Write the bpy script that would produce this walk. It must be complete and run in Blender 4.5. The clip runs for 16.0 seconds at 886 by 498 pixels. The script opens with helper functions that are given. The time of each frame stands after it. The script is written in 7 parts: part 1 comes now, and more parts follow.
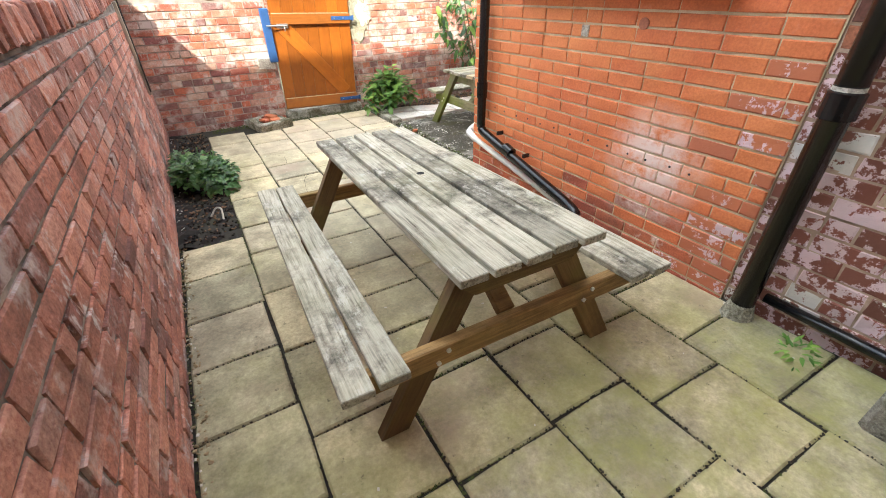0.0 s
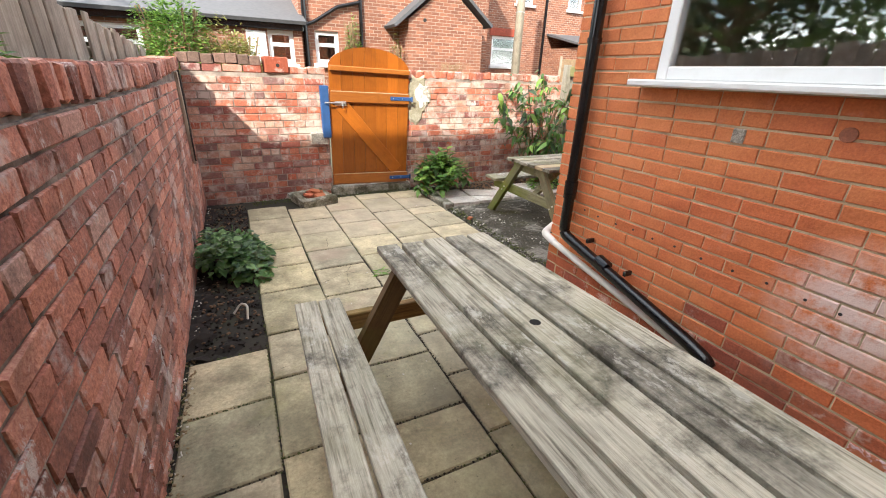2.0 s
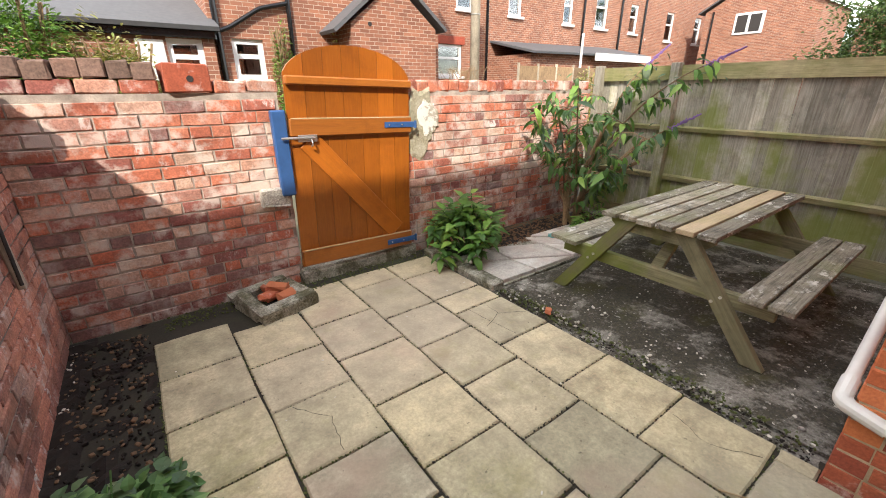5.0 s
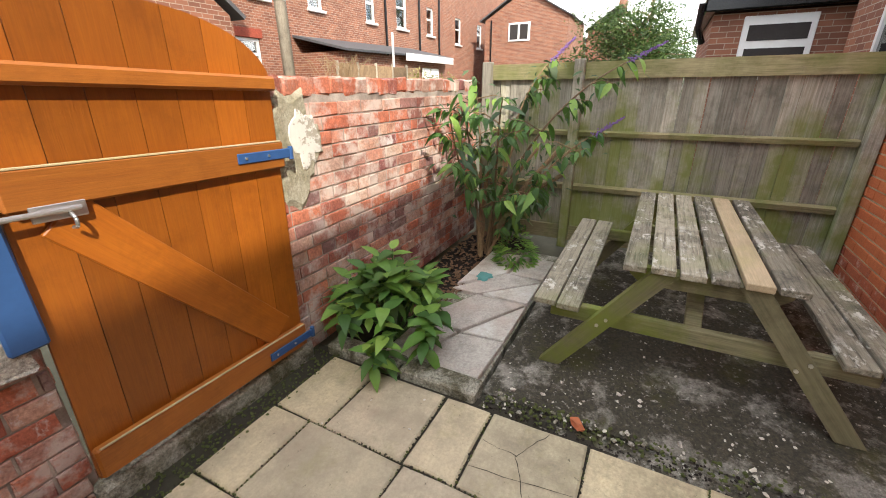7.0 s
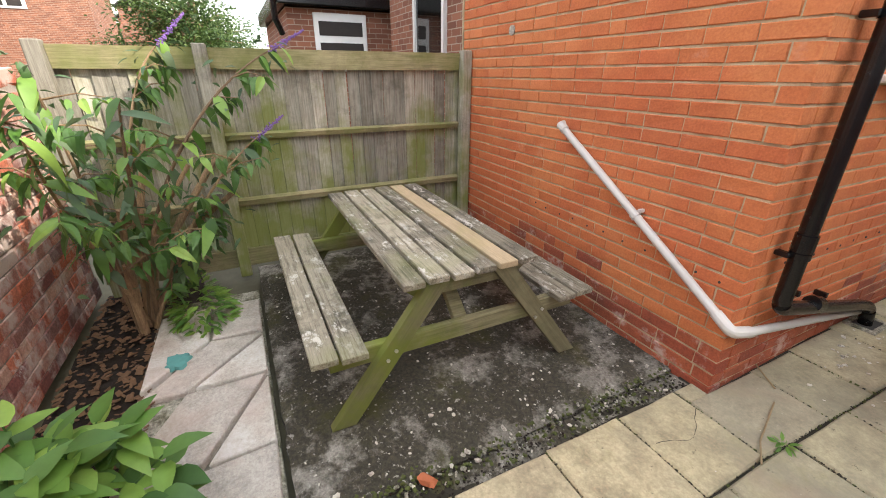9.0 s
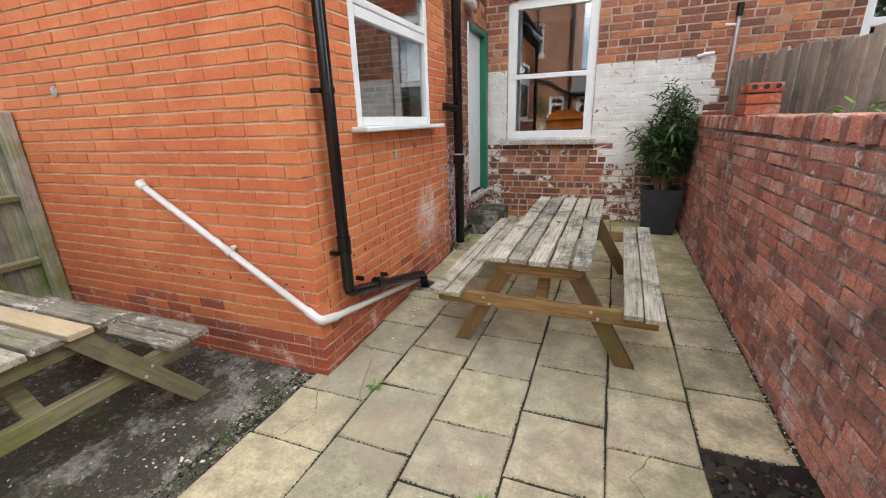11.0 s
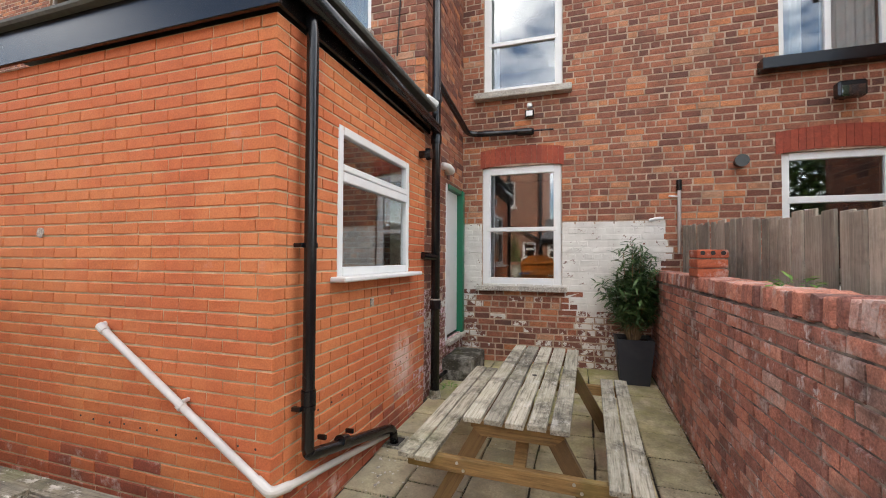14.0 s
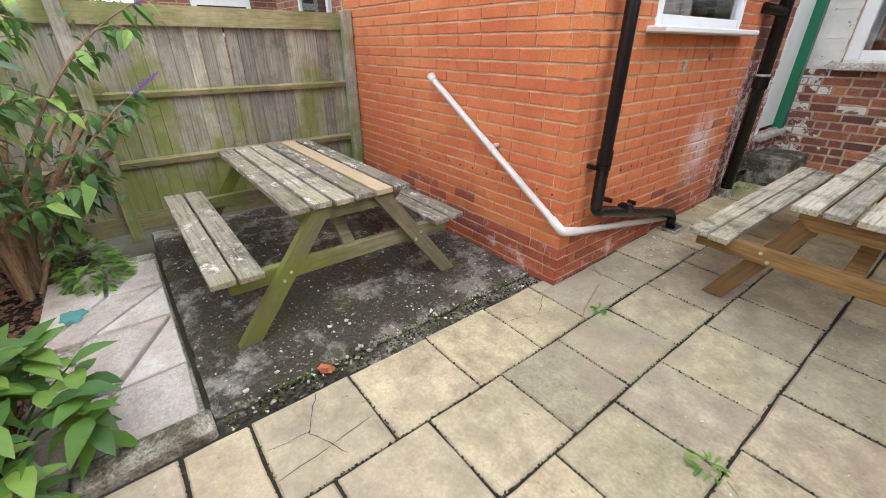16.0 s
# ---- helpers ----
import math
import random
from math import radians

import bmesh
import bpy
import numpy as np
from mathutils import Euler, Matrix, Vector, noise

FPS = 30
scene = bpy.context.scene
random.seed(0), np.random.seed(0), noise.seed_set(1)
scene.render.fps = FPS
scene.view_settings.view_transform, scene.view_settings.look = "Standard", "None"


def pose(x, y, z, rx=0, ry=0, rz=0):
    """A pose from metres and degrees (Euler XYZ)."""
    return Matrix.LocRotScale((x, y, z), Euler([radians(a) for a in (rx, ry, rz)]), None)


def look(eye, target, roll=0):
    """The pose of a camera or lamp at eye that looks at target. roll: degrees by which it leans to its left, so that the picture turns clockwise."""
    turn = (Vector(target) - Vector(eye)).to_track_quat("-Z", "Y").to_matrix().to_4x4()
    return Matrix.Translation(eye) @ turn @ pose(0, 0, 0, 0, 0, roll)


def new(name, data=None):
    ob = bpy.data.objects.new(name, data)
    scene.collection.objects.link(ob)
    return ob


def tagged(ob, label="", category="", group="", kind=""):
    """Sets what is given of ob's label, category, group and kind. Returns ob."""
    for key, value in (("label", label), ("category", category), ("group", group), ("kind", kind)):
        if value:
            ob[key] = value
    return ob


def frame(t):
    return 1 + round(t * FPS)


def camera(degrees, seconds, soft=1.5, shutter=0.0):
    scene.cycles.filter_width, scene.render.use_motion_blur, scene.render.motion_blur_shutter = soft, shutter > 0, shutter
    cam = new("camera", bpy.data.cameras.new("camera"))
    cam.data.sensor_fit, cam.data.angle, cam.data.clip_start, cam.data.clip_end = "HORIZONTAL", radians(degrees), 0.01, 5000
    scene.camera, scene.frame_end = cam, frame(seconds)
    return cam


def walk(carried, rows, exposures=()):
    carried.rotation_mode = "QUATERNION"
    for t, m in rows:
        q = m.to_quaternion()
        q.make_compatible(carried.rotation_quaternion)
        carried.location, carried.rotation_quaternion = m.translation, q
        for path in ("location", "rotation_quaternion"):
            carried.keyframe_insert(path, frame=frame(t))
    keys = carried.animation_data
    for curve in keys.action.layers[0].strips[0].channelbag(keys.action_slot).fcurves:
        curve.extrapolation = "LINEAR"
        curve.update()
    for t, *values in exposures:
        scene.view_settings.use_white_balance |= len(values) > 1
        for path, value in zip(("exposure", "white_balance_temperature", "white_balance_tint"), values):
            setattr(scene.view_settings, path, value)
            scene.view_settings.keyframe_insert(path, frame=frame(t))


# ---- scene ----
cam = camera(95.2, 16.0, soft=1.0)
PATH = [
    (0, (-2.102, -2.999, 1.503), (-1.252, -1.55, 0.416), -1.1),
    (0.5, (-2.102, -2.953, 1.539), (-1.349, -1.367, 0.581), -0.2),
    (1, (-2.087, -2.789, 1.533), (-1.386, -1.11, 0.703), 1.6),
    (1.5, (-2.067, -2.507, 1.538), (-1.256, -0.843, 0.781), 2.3),
    (2, (-2.049, -2.224, 1.489), (-1.217, -0.587, 0.697), 2.0),
    (2.5, (-2.042, -1.862, 1.458), (-1.196, -0.248, 0.632), 1.9),
    (3, (-2.038, -1.472, 1.461), (-1.126, 0.132, 0.689), 1.5),
    (3.5, (-2.003, -1.094, 1.461), (-1.057, 0.487, 0.683), 0.3),
    (4, (-1.933, -0.747, 1.462), (-0.941, 0.809, 0.69), -0.3),
    (4.2, (-1.934, -0.617, 1.458), (-0.899, 0.92, 0.704), -0.4),
    (6.3, (-1.617, 0.928, 1.467), (-0.427, 2.358, 0.733), 0.4),
    (6.5, (-1.562, 1.062, 1.459), (-0.221, 2.357, 0.736), 0.1),
    (7, (-1.386, 1.383, 1.469), (0.261, 2.239, 0.725), -0.6),
    (7.5, (-1.276, 1.644, 1.443), (0.525, 1.999, 0.648), -1.1),
    (8, (-1.156, 1.771, 1.44), (0.658, 1.647, 0.607), -0.8),
    (8.5, (-0.913, 1.863, 1.48), (0.847, 1.389, 0.658), -0.1),
    (9, (-0.854, 1.933, 1.503), (0.794, 1.129, 0.704), 0.1),
    (9.5, (-0.99, 1.927, 1.49), (0.417, 0.757, 0.681), -0.3),
    (10, (-1.267, 1.83, 1.47), (-0.211, 0.365, 0.611), -0.5),
    (10.2, (-1.377, 1.792, 1.465), (-0.467, 0.245, 0.581), -0.5),
    (12.3, (-1.574, 1.895, 1.662), (-0.982, 0.012, 1.984), 0.9),
    (12.5, (-1.584, 1.912, 1.676), (-1.002, 0.051, 2.12), 1.0),
    (13, (-1.594, 1.925, 1.695), (-1.029, 0.093, 2.264), 0.9),
    (13.5, (-1.583, 1.872, 1.678), (-0.995, 0.005, 2.085), 0.5),
    (14, (-1.54, 1.797, 1.626), (-0.925, -0.106, 1.674), 0.3),
    (14.5, (-1.518, 1.763, 1.547), (-0.85, -0.096, 1.233), 0.6),
    (15, (-1.495, 1.795, 1.49), (-0.727, 0.064, 0.849), 1.0),
    (15.5, (-1.422, 1.855, 1.441), (-0.413, 0.359, 0.578), 0.9),
    (16, (-1.335, 1.972, 1.4), (0.069, 0.869, 0.5), 0.1),
]
EXPOSURES = [(0, 2.06, 6300, 4), (2.0, 1.54, 6500, 8), (3.5, 1.35, 6650, 10), (6.5, 1.02, 6650, 10), (7.5, 1.0, 6650, 10), (9.0, 1.28, 6650, 10), (10.2, 1.46, 6350, 9), (12.4, 1.35, 6650, 10), (13.0, 1.15, 6650, 10), (13.6, 1.15, 6650, 10), (14.1, 1.36, 6650, 10), (14.5, 1.53, 6700, 9), (16, 1.53, 6300, 8)]
walk(cam, [(t, look(eye, target, roll)) for t, eye, target, roll in PATH], EXPOSURES)

# ---- daylight ----
SUN_DIR = Vector((0.86, 0.917, -1.0)).normalized()      # the way the sunlight travels
sun = new("sun", bpy.data.lights.new("sun", "SUN"))
sun.data.energy, sun.data.angle, sun.data.color = 3.1, radians(0.6), (1.0, 0.94, 0.84)
sun.matrix_world = look((0, 0, 0), SUN_DIR)
world = bpy.data.worlds.new("sky")
scene.world = world
world.use_nodes = True
wn, wl = world.node_tree.nodes, world.node_tree.links
wn.clear()
w_out = wn.new("ShaderNodeOutputWorld")
w_bg = wn.new("ShaderNodeBackground")
w_sky = wn.new("ShaderNodeTexSky")
w_sky.sky_type, w_sky.sun_disc = "NISHITA", False
w_sky.sun_elevation = math.asin(-SUN_DIR.z)
w_sky.sun_rotation = math.atan2(-SUN_DIR.x, -SUN_DIR.y)
w_sky.altitude, w_sky.air_density, w_sky.dust_density, w_sky.ozone_density = 80, 1.0, 1.0, 1.2
w_geo = wn.new("ShaderNodeTexCoord")
w_map = wn.new("ShaderNodeMapping")
w_map.inputs["Scale"].default_value = (1.0, 1.0, 2.2)
w_noise = wn.new("ShaderNodeTexNoise")
w_noise.inputs["Scale"].default_value, w_noise.inputs["Detail"].default_value, w_noise.inputs["Roughness"].default_value = 2.3, 9, 0.58
w_ramp = wn.new("ShaderNodeValToRGB")
w_ramp.color_ramp.elements[0].position, w_ramp.color_ramp.elements[1].position = 0.44, 0.67
w_ramp.color_ramp.elements[0].color, w_ramp.color_ramp.elements[1].color = (0, 0, 0, 1), (1, 1, 1, 1)
w_noise2 = wn.new("ShaderNodeTexNoise")
w_noise2.inputs["Scale"].default_value, w_noise2.inputs["Detail"].default_value = 4.0, 6
w_cloud = wn.new("ShaderNodeValToRGB")
w_cloud.color_ramp.elements[0].position, w_cloud.color_ramp.elements[1].position = 0.3, 0.62
w_cloud.color_ramp.elements[0].color, w_cloud.color_ramp.elements[1].color = (15, 15.4, 16.2, 1), (30, 29.6, 29, 1)
w_mix = wn.new("ShaderNodeMixRGB")
wl.new(w_geo.outputs["Generated"], w_map.inputs["Vector"])
wl.new(w_map.outputs["Vector"], w_noise.inputs["Vector"])
wl.new(w_map.outputs["Vector"], w_noise2.inputs["Vector"])
wl.new(w_noise.outputs["Fac"], w_ramp.inputs["Fac"])
wl.new(w_noise2.outputs["Fac"], w_cloud.inputs["Fac"])
wl.new(w_ramp.outputs["Color"], w_mix.inputs["Fac"])
wl.new(w_sky.outputs["Color"], w_mix.inputs["Color1"])
wl.new(w_cloud.outputs["Color"], w_mix.inputs["Color2"])
wl.new(w_mix.outputs["Color"], w_bg.inputs["Color"])
w_bg.inputs["Strength"].default_value = 0.12
wl.new(w_bg.outputs["Background"], w_out.inputs["Surface"])

# ---- materials ----
class Nodes:
    """A principled material with short helpers for its nodes."""

    def __init__(self, name, rough=0.8, metal=0.0):
        self.mat = bpy.data.materials.new(name)
        self.mat.use_nodes = True
        self.tree = self.mat.node_tree
        self.bsdf = self.tree.nodes["Principled BSDF"]
        self.bsdf.inputs["Roughness"].default_value = rough
        self.bsdf.inputs["Metallic"].default_value = metal
        self.place = self.tree.nodes.new("ShaderNodeNewGeometry")

    def link(self, a, b):
        self.tree.links.new(a, b)

    def noise(self, scale, detail=4.0, stretch=None, rough=0.6, local=False):
        n = self.tree.nodes.new("ShaderNodeTexNoise")
        n.inputs["Scale"].default_value, n.inputs["Detail"].default_value, n.inputs["Roughness"].default_value = scale, detail, rough
        vec = self.place.outputs["Position"]
        if local:
            shift = self.tree.nodes.new("ShaderNodeVectorMath")
            shift.operation = "ADD"
            self.link(self.tree.nodes.new("ShaderNodeTexCoord").outputs["Object"], shift.inputs[0])
            self.link(self.math("MULTIPLY", self.tree.nodes.new("ShaderNodeObjectInfo").outputs["Random"], 23.7), shift.inputs[1])
            vec = shift.outputs["Vector"]
        if stretch:
            m = self.tree.nodes.new("ShaderNodeMapping")
            m.inputs["Scale"].default_value = stretch
            self.link(vec, m.inputs["Vector"])
            vec = m.outputs["Vector"]
        self.link(vec, n.inputs["Vector"])
        return n.outputs["Fac"]

    def spot(self, centre, radius):
        """One at a place in the world, falling to nothing at the radius."""
        d = self.tree.nodes.new("ShaderNodeVectorMath")
        d.operation = "DISTANCE"
        self.link(self.place.outputs["Position"], d.inputs[0])
        d.inputs[1].default_value = centre
        return self.ramp(self.math("DIVIDE", d.outputs["Value"], radius), [(0.35, 1.0), (1.0, 0.0)])

    def rand(self):
        """A number of its own for each piece, whether an object or an island of a mesh."""
        o = self.tree.nodes.new("ShaderNodeObjectInfo")
        return self.math("FRACT", self.math("ADD", o.outputs["Random"], self.place.outputs["Random Per Island"]))

    def math(self, op, a, b=0.0):
        n = self.tree.nodes.new("ShaderNodeMath")
        n.operation = op
        for sock, v in zip(n.inputs, (a, b)):
            if isinstance(v, (int, float)):
                sock.default_value = v
            else:
                self.link(v, sock)
        return n.outputs[0]

    def ramp(self, fac, stops):
        n = self.tree.nodes.new("ShaderNodeValToRGB")
        e = n.color_ramp.elements
        while len(e) < len(stops):
            e.new(0.5)
        for el, (p, c) in zip(e, stops):
            el.position = p
            el.color = (*c, 1) if isinstance(c, tuple) else (c, c, c, 1)
        self.link(fac, n.inputs["Fac"])
        return n.outputs["Color"]

    def mix(self, fac, a, b, mode="MIX"):
        n = self.tree.nodes.new("ShaderNodeMixRGB")
        n.blend_type = mode
        for sock, v in zip(n.inputs, (fac, a, b)):
            if isinstance(v, tuple):
                sock.default_value = (*v, 1)
            elif isinstance(v, (int, float)):
                sock.default_value = v
            else:
                self.link(v, sock)
        return n.outputs["Color"]

    def color(self, c):
        if isinstance(c, tuple):
            self.bsdf.inputs["Base Color"].default_value = (*c, 1)
        else:
            self.link(c, self.bsdf.inputs["Base Color"])

    def bump(self, height, strength=0.4, dist=0.004):
        b = self.tree.nodes.new("ShaderNodeBump")
        b.inputs["Strength"].default_value, b.inputs["Distance"].default_value = strength, dist
        self.link(height, b.inputs["Height"])
        self.link(b.outputs["Normal"], self.bsdf.inputs["Normal"])

    def set(self, name, v):
        if isinstance(v, (int, float)):
            self.bsdf.inputs[name].default_value = v
        else:
            self.link(v, self.bsdf.inputs[name])


def brick_mat(name, stops, soot=0.25, bloom=0.12, bloom_col=(0.62, 0.55, 0.50), rough=0.85, bump=0.5, mottle=0.5, bloom_at=(0.60, 0.74), zone=None, chalk=0.0, stain=None):
    """Fired clay: a colour per brick, batches of another tone, grain, sooty patches, chalky drips and pale lime bloom."""
    n = Nodes(name, rough)
    base = n.ramp(n.rand(), stops)
    if zone:
        base = n.mix(n.ramp(n.math("ADD", n.noise(0.9, 3), n.math("MULTIPLY", n.rand(), 0.12)), [(0.50, 0.0), (0.62, 0.75)]), base, zone)
    grain = n.noise(90, 5)
    base = n.mix(0.1 + mottle, base, n.ramp(grain, [(0.3, 0.22), (0.72, 0.78)]), "OVERLAY")
    base = n.mix(mottle, base, n.ramp(n.noise(19, 6, rough=0.7), [(0.3, 0.25), (0.7, 0.72)]), "OVERLAY")
    dark = n.ramp(n.noise(2.1, 6), [(0.48, 0.0), (0.72, 1.0)])
    base = n.mix(n.math("MULTIPLY", dark, soot), base, (0.05, 0.035, 0.03))
    pale = n.ramp(n.noise(5.5, 8, rough=0.7), [(bloom_at[0], 0.0), (bloom_at[1], 1.0)])
    base = n.mix(n.math("MULTIPLY", pale, bloom), base, bloom_col)
    if chalk:
        drip = n.ramp(n.noise(11, 8, (1.0, 1.0, 0.55), 0.75), [(0.57, 0.0), (0.64, 1.0)])
        base = n.mix(n.math("MULTIPLY", n.math("MULTIPLY", drip, n.ramp(n.noise(1.7, 4), [(0.42, 0.0), (0.60, 1.0)])), chalk), base, (0.66, 0.60, 0.57))
    if stain:
        base = n.mix(n.math("MULTIPLY", n.spot(stain[0], stain[1]), n.ramp(n.noise(9, 7, rough=0.7), [(0.36, 0.0), (0.54, 0.95)])), base, bloom_col)
    n.color(base)
    n.bump(n.math("ADD", grain, n.math("MULTIPLY", n.noise(28, 4), 1.5)), bump, 0.004)
    return n.mat


def mortar_mat(name, col, dark=(0.16, 0.14, 0.12)):
    n = Nodes(name, 0.95)
    g = n.noise(140, 4)
    n.color(n.mix(n.ramp(n.noise(7, 5), [(0.35, 0.0), (0.7, 1.0)]), n.mix(0.5, col, n.ramp(g, [(0.3, 0.4), (0.7, 0.7)]), "OVERLAY"), dark))
    n.bump(g, 0.6, 0.004)
    return n.mat


def paint_mat(name, paint, under, cover=0.5, size=22, rough=0.75, under_dark=(0.16, 0.06, 0.04)):
    """Old paint on brick that flakes off."""
    n = Nodes(name, rough)
    flake = n.noise(size, 7, rough=0.75)
    shift = n.math("MULTIPLY", n.rand(), 0.10)
    worn = n.ramp(n.math("ADD", flake, shift), [(cover, 0.0), (cover + 0.02, 1.0)])
    dirt = n.mix(n.ramp(n.noise(5, 6), [(0.4, 0.0), (0.75, 0.55)]), paint, (0.42, 0.38, 0.33))
    n.color(n.mix(worn, dirt, n.mix(n.rand(), under, under_dark)))
    n.bump(n.math("ADD", n.noise(60, 5), n.math("MULTIPLY", worn, -0.8)), 0.55, 0.004)
    return n.mat


def wood_mat(name, pale, dark, along="y", green=0.0, rough=0.85, knots=0.5, moss=(0.16, 0.19, 0.04), green_at=(0.50, 0.66), contrast=0.8, fleck=0.0, damp=None):
    """Weathered timber with grain along one local axis."""
    n = Nodes(name, rough)
    st = {"x": (1.2, 26, 26), "y": (26, 1.2, 26), "z": (26, 26, 1.2)}[along]
    grain = n.noise(3.0, 6, st, 0.65, True)
    fine = n.noise(9.0, 4, st, 0.6, True)
    c = n.mix(n.ramp(grain, [(0.28, 0.0), (0.28 + 0.26 / contrast, 1.0)]), dark, pale)
    worn = n.ramp(n.noise(5.5, 8, (0.5, 0.5, 0.5), 0.72), [(0.50, 0.0), (0.62, 0.55)])
    c = n.mix(n.math("MULTIPLY", worn, contrast), c, tuple(min(1.0, v * 1.18) for v in pale))
    c = n.mix(0.15 + 0.35 * contrast, c, n.ramp(fine, [(0.3, 0.3), (0.7, 0.7)]), "OVERLAY")
    c = n.mix(0.7, c, n.ramp(n.rand(), [(0.0, 0.25), (1.0, 0.72)]), "OVERLAY")
    dark_blotch = n.ramp(n.noise(5.0, 9, (0.6, 0.6, 0.6), 0.75), [(0.5, 0.0), (0.66, 1.0)])
    c = n.mix(n.math("MULTIPLY", dark_blotch, knots), c, tuple(v * 0.45 for v in dark))
    if green:
        grow = n.noise(2.4, 6)
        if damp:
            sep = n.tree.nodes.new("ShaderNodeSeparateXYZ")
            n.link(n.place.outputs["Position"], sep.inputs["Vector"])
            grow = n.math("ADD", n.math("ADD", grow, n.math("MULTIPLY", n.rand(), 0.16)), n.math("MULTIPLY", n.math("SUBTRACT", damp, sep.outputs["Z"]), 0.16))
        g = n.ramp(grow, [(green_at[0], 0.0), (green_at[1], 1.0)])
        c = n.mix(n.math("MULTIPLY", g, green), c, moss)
    if fleck:
        near = n.ramp(n.noise(3.2, 5), [(0.40, 0.0), (0.58, 1.0)])
        spots = n.ramp(n.noise(16, 7, tuple(1.0 if v > 2 else 0.45 for v in st), 0.75, True), [(0.545, 0.0), (0.60, 1.0)])
        c = n.mix(n.math("MULTIPLY", n.math("MULTIPLY", spots, near), fleck), c, (0.58, 0.55, 0.48))
    n.color(c)
    n.bump(n.math("ADD", grain, n.math("MULTIPLY", fine, 0.6)), 0.1 + 0.45 * contrast, 0.004)
    return n.mat


def plain_mat(name, col, rough=0.5, metal=0.0, vary=0.25, grain=30, bump=0.08, dirt=None):
    n = Nodes(name, rough, metal)
    c = n.mix(vary, col, n.ramp(n.noise(grain, 5), [(0.3, 0.3), (0.7, 0.7)]), "OVERLAY")
    c = n.mix(n.ramp(n.noise(4.5, 7), [(0.52, 0.0), (0.78, 0.55)]), c, dirt if dirt else tuple(v * 0.72 for v in col))
    n.color(c)
    n.set("Roughness", n.math("ADD", rough - 0.08, n.math("MULTIPLY", n.noise(14, 4), 0.16)))
    n.bump(n.noise(grain * 3, 4), bump, 0.002)
    return n.mat


def leaf_mat(name, stops, rough=0.5):
    n = Nodes(name, rough)
    c = n.ramp(n.rand(), stops)
    n.color(n.mix(0.3, c, n.ramp(n.noise(25, 4), [(0.3, 0.3), (0.7, 0.7)]), "OVERLAY"))
    n.set("Transmission Weight", 0.0)
    n.set("Subsurface Weight", 0.0)
    tr = n.tree.nodes.new("ShaderNodeBsdfTranslucent")
    n.link(c, tr.inputs["Color"])
    mx = n.tree.nodes.new("ShaderNodeMixShader")
    mx.inputs["Fac"].default_value = 0.3
    out = n.tree.nodes["Material Output"]
    n.link(n.bsdf.outputs["BSDF"], mx.inputs[1])
    n.link(tr.outputs["BSDF"], mx.inputs[2])
    n.link(mx.outputs["Shader"], out.inputs["Surface"])
    return n.mat


def flag_mat():
    n = Nodes("sandstone_flag", 0.9)
    r = n.rand()
    c = n.ramp(r, [(0.0, (0.32, 0.285, 0.185)), (0.3, (0.43, 0.37, 0.225)), (0.5, (0.50, 0.42, 0.25)), (0.7, (0.39, 0.33, 0.225)), (0.85, (0.53, 0.445, 0.27)), (1.0, (0.36, 0.315, 0.22))])
    c = n.mix(0.5, c, n.ramp(n.noise(60, 6, rough=0.72), [(0.30, 0.22), (0.70, 0.78)]), "OVERLAY")
    c = n.mix(0.55, c, n.ramp(n.noise(5, 7, rough=0.7), [(0.34, 0.14), (0.66, 0.82)]), "OVERLAY")
    c = n.mix(n.ramp(n.noise(3.1, 8, rough=0.7), [(0.48, 0.0), (0.66, 0.6)]), c, (0.185, 0.165, 0.105))
    # Flags near the gate lightened and warmed: brightness put into the colour.
    c = n.mix(n.math("MULTIPLY", n.spot((-0.7, 2.2, 0.0), 1.5), 0.45), c, (0.55, 0.46, 0.34))
    # Flags by the extension greyed darker, a brightness difference put into the colour.
    c = n.mix(n.math("MULTIPLY", n.spot((-0.4, -0.6, 0.0), 1.9), n.ramp(n.noise(1.9, 6, rough=0.65), [(0.30, 0.15), (0.60, 0.7)])), c, (0.27, 0.245, 0.18))
    c = n.mix(n.math("MULTIPLY", n.spot((-1.1, -3.4, 0.1), 2.3), n.ramp(n.noise(3.7, 7, rough=0.7), [(0.38, 0.0), (0.60, 0.7)])), c, (0.33, 0.315, 0.09))
    c = n.mix(n.ramp(n.noise(2.3, 8, rough=0.72), [(0.54, 0.0), (0.72, 0.45)]), c, (0.25, 0.235, 0.075))
    c = n.mix(n.ramp(n.noise(21, 6, rough=0.7), [(0.64, 0.0), (0.69, 0.7)]), c, (0.09, 0.078, 0.05))
    c = n.mix(n.ramp(n.noise(1.5, 5), [(0.55, 0.0), (0.68, 0.45)]), c, (0.40, 0.275, 0.205))
    c = n.mix(n.ramp(n.noise(34, 5, rough=0.7), [(0.68, 0.0), (0.72, 0.5)]), c, (0.52, 0.48, 0.38))
    n.color(c)
    n.bump(n.math("ADD", n.noise(70, 5), n.math("MULTIPLY", n.noise(14, 5), 1.4)), 0.55, 0.005)
    return n.mat


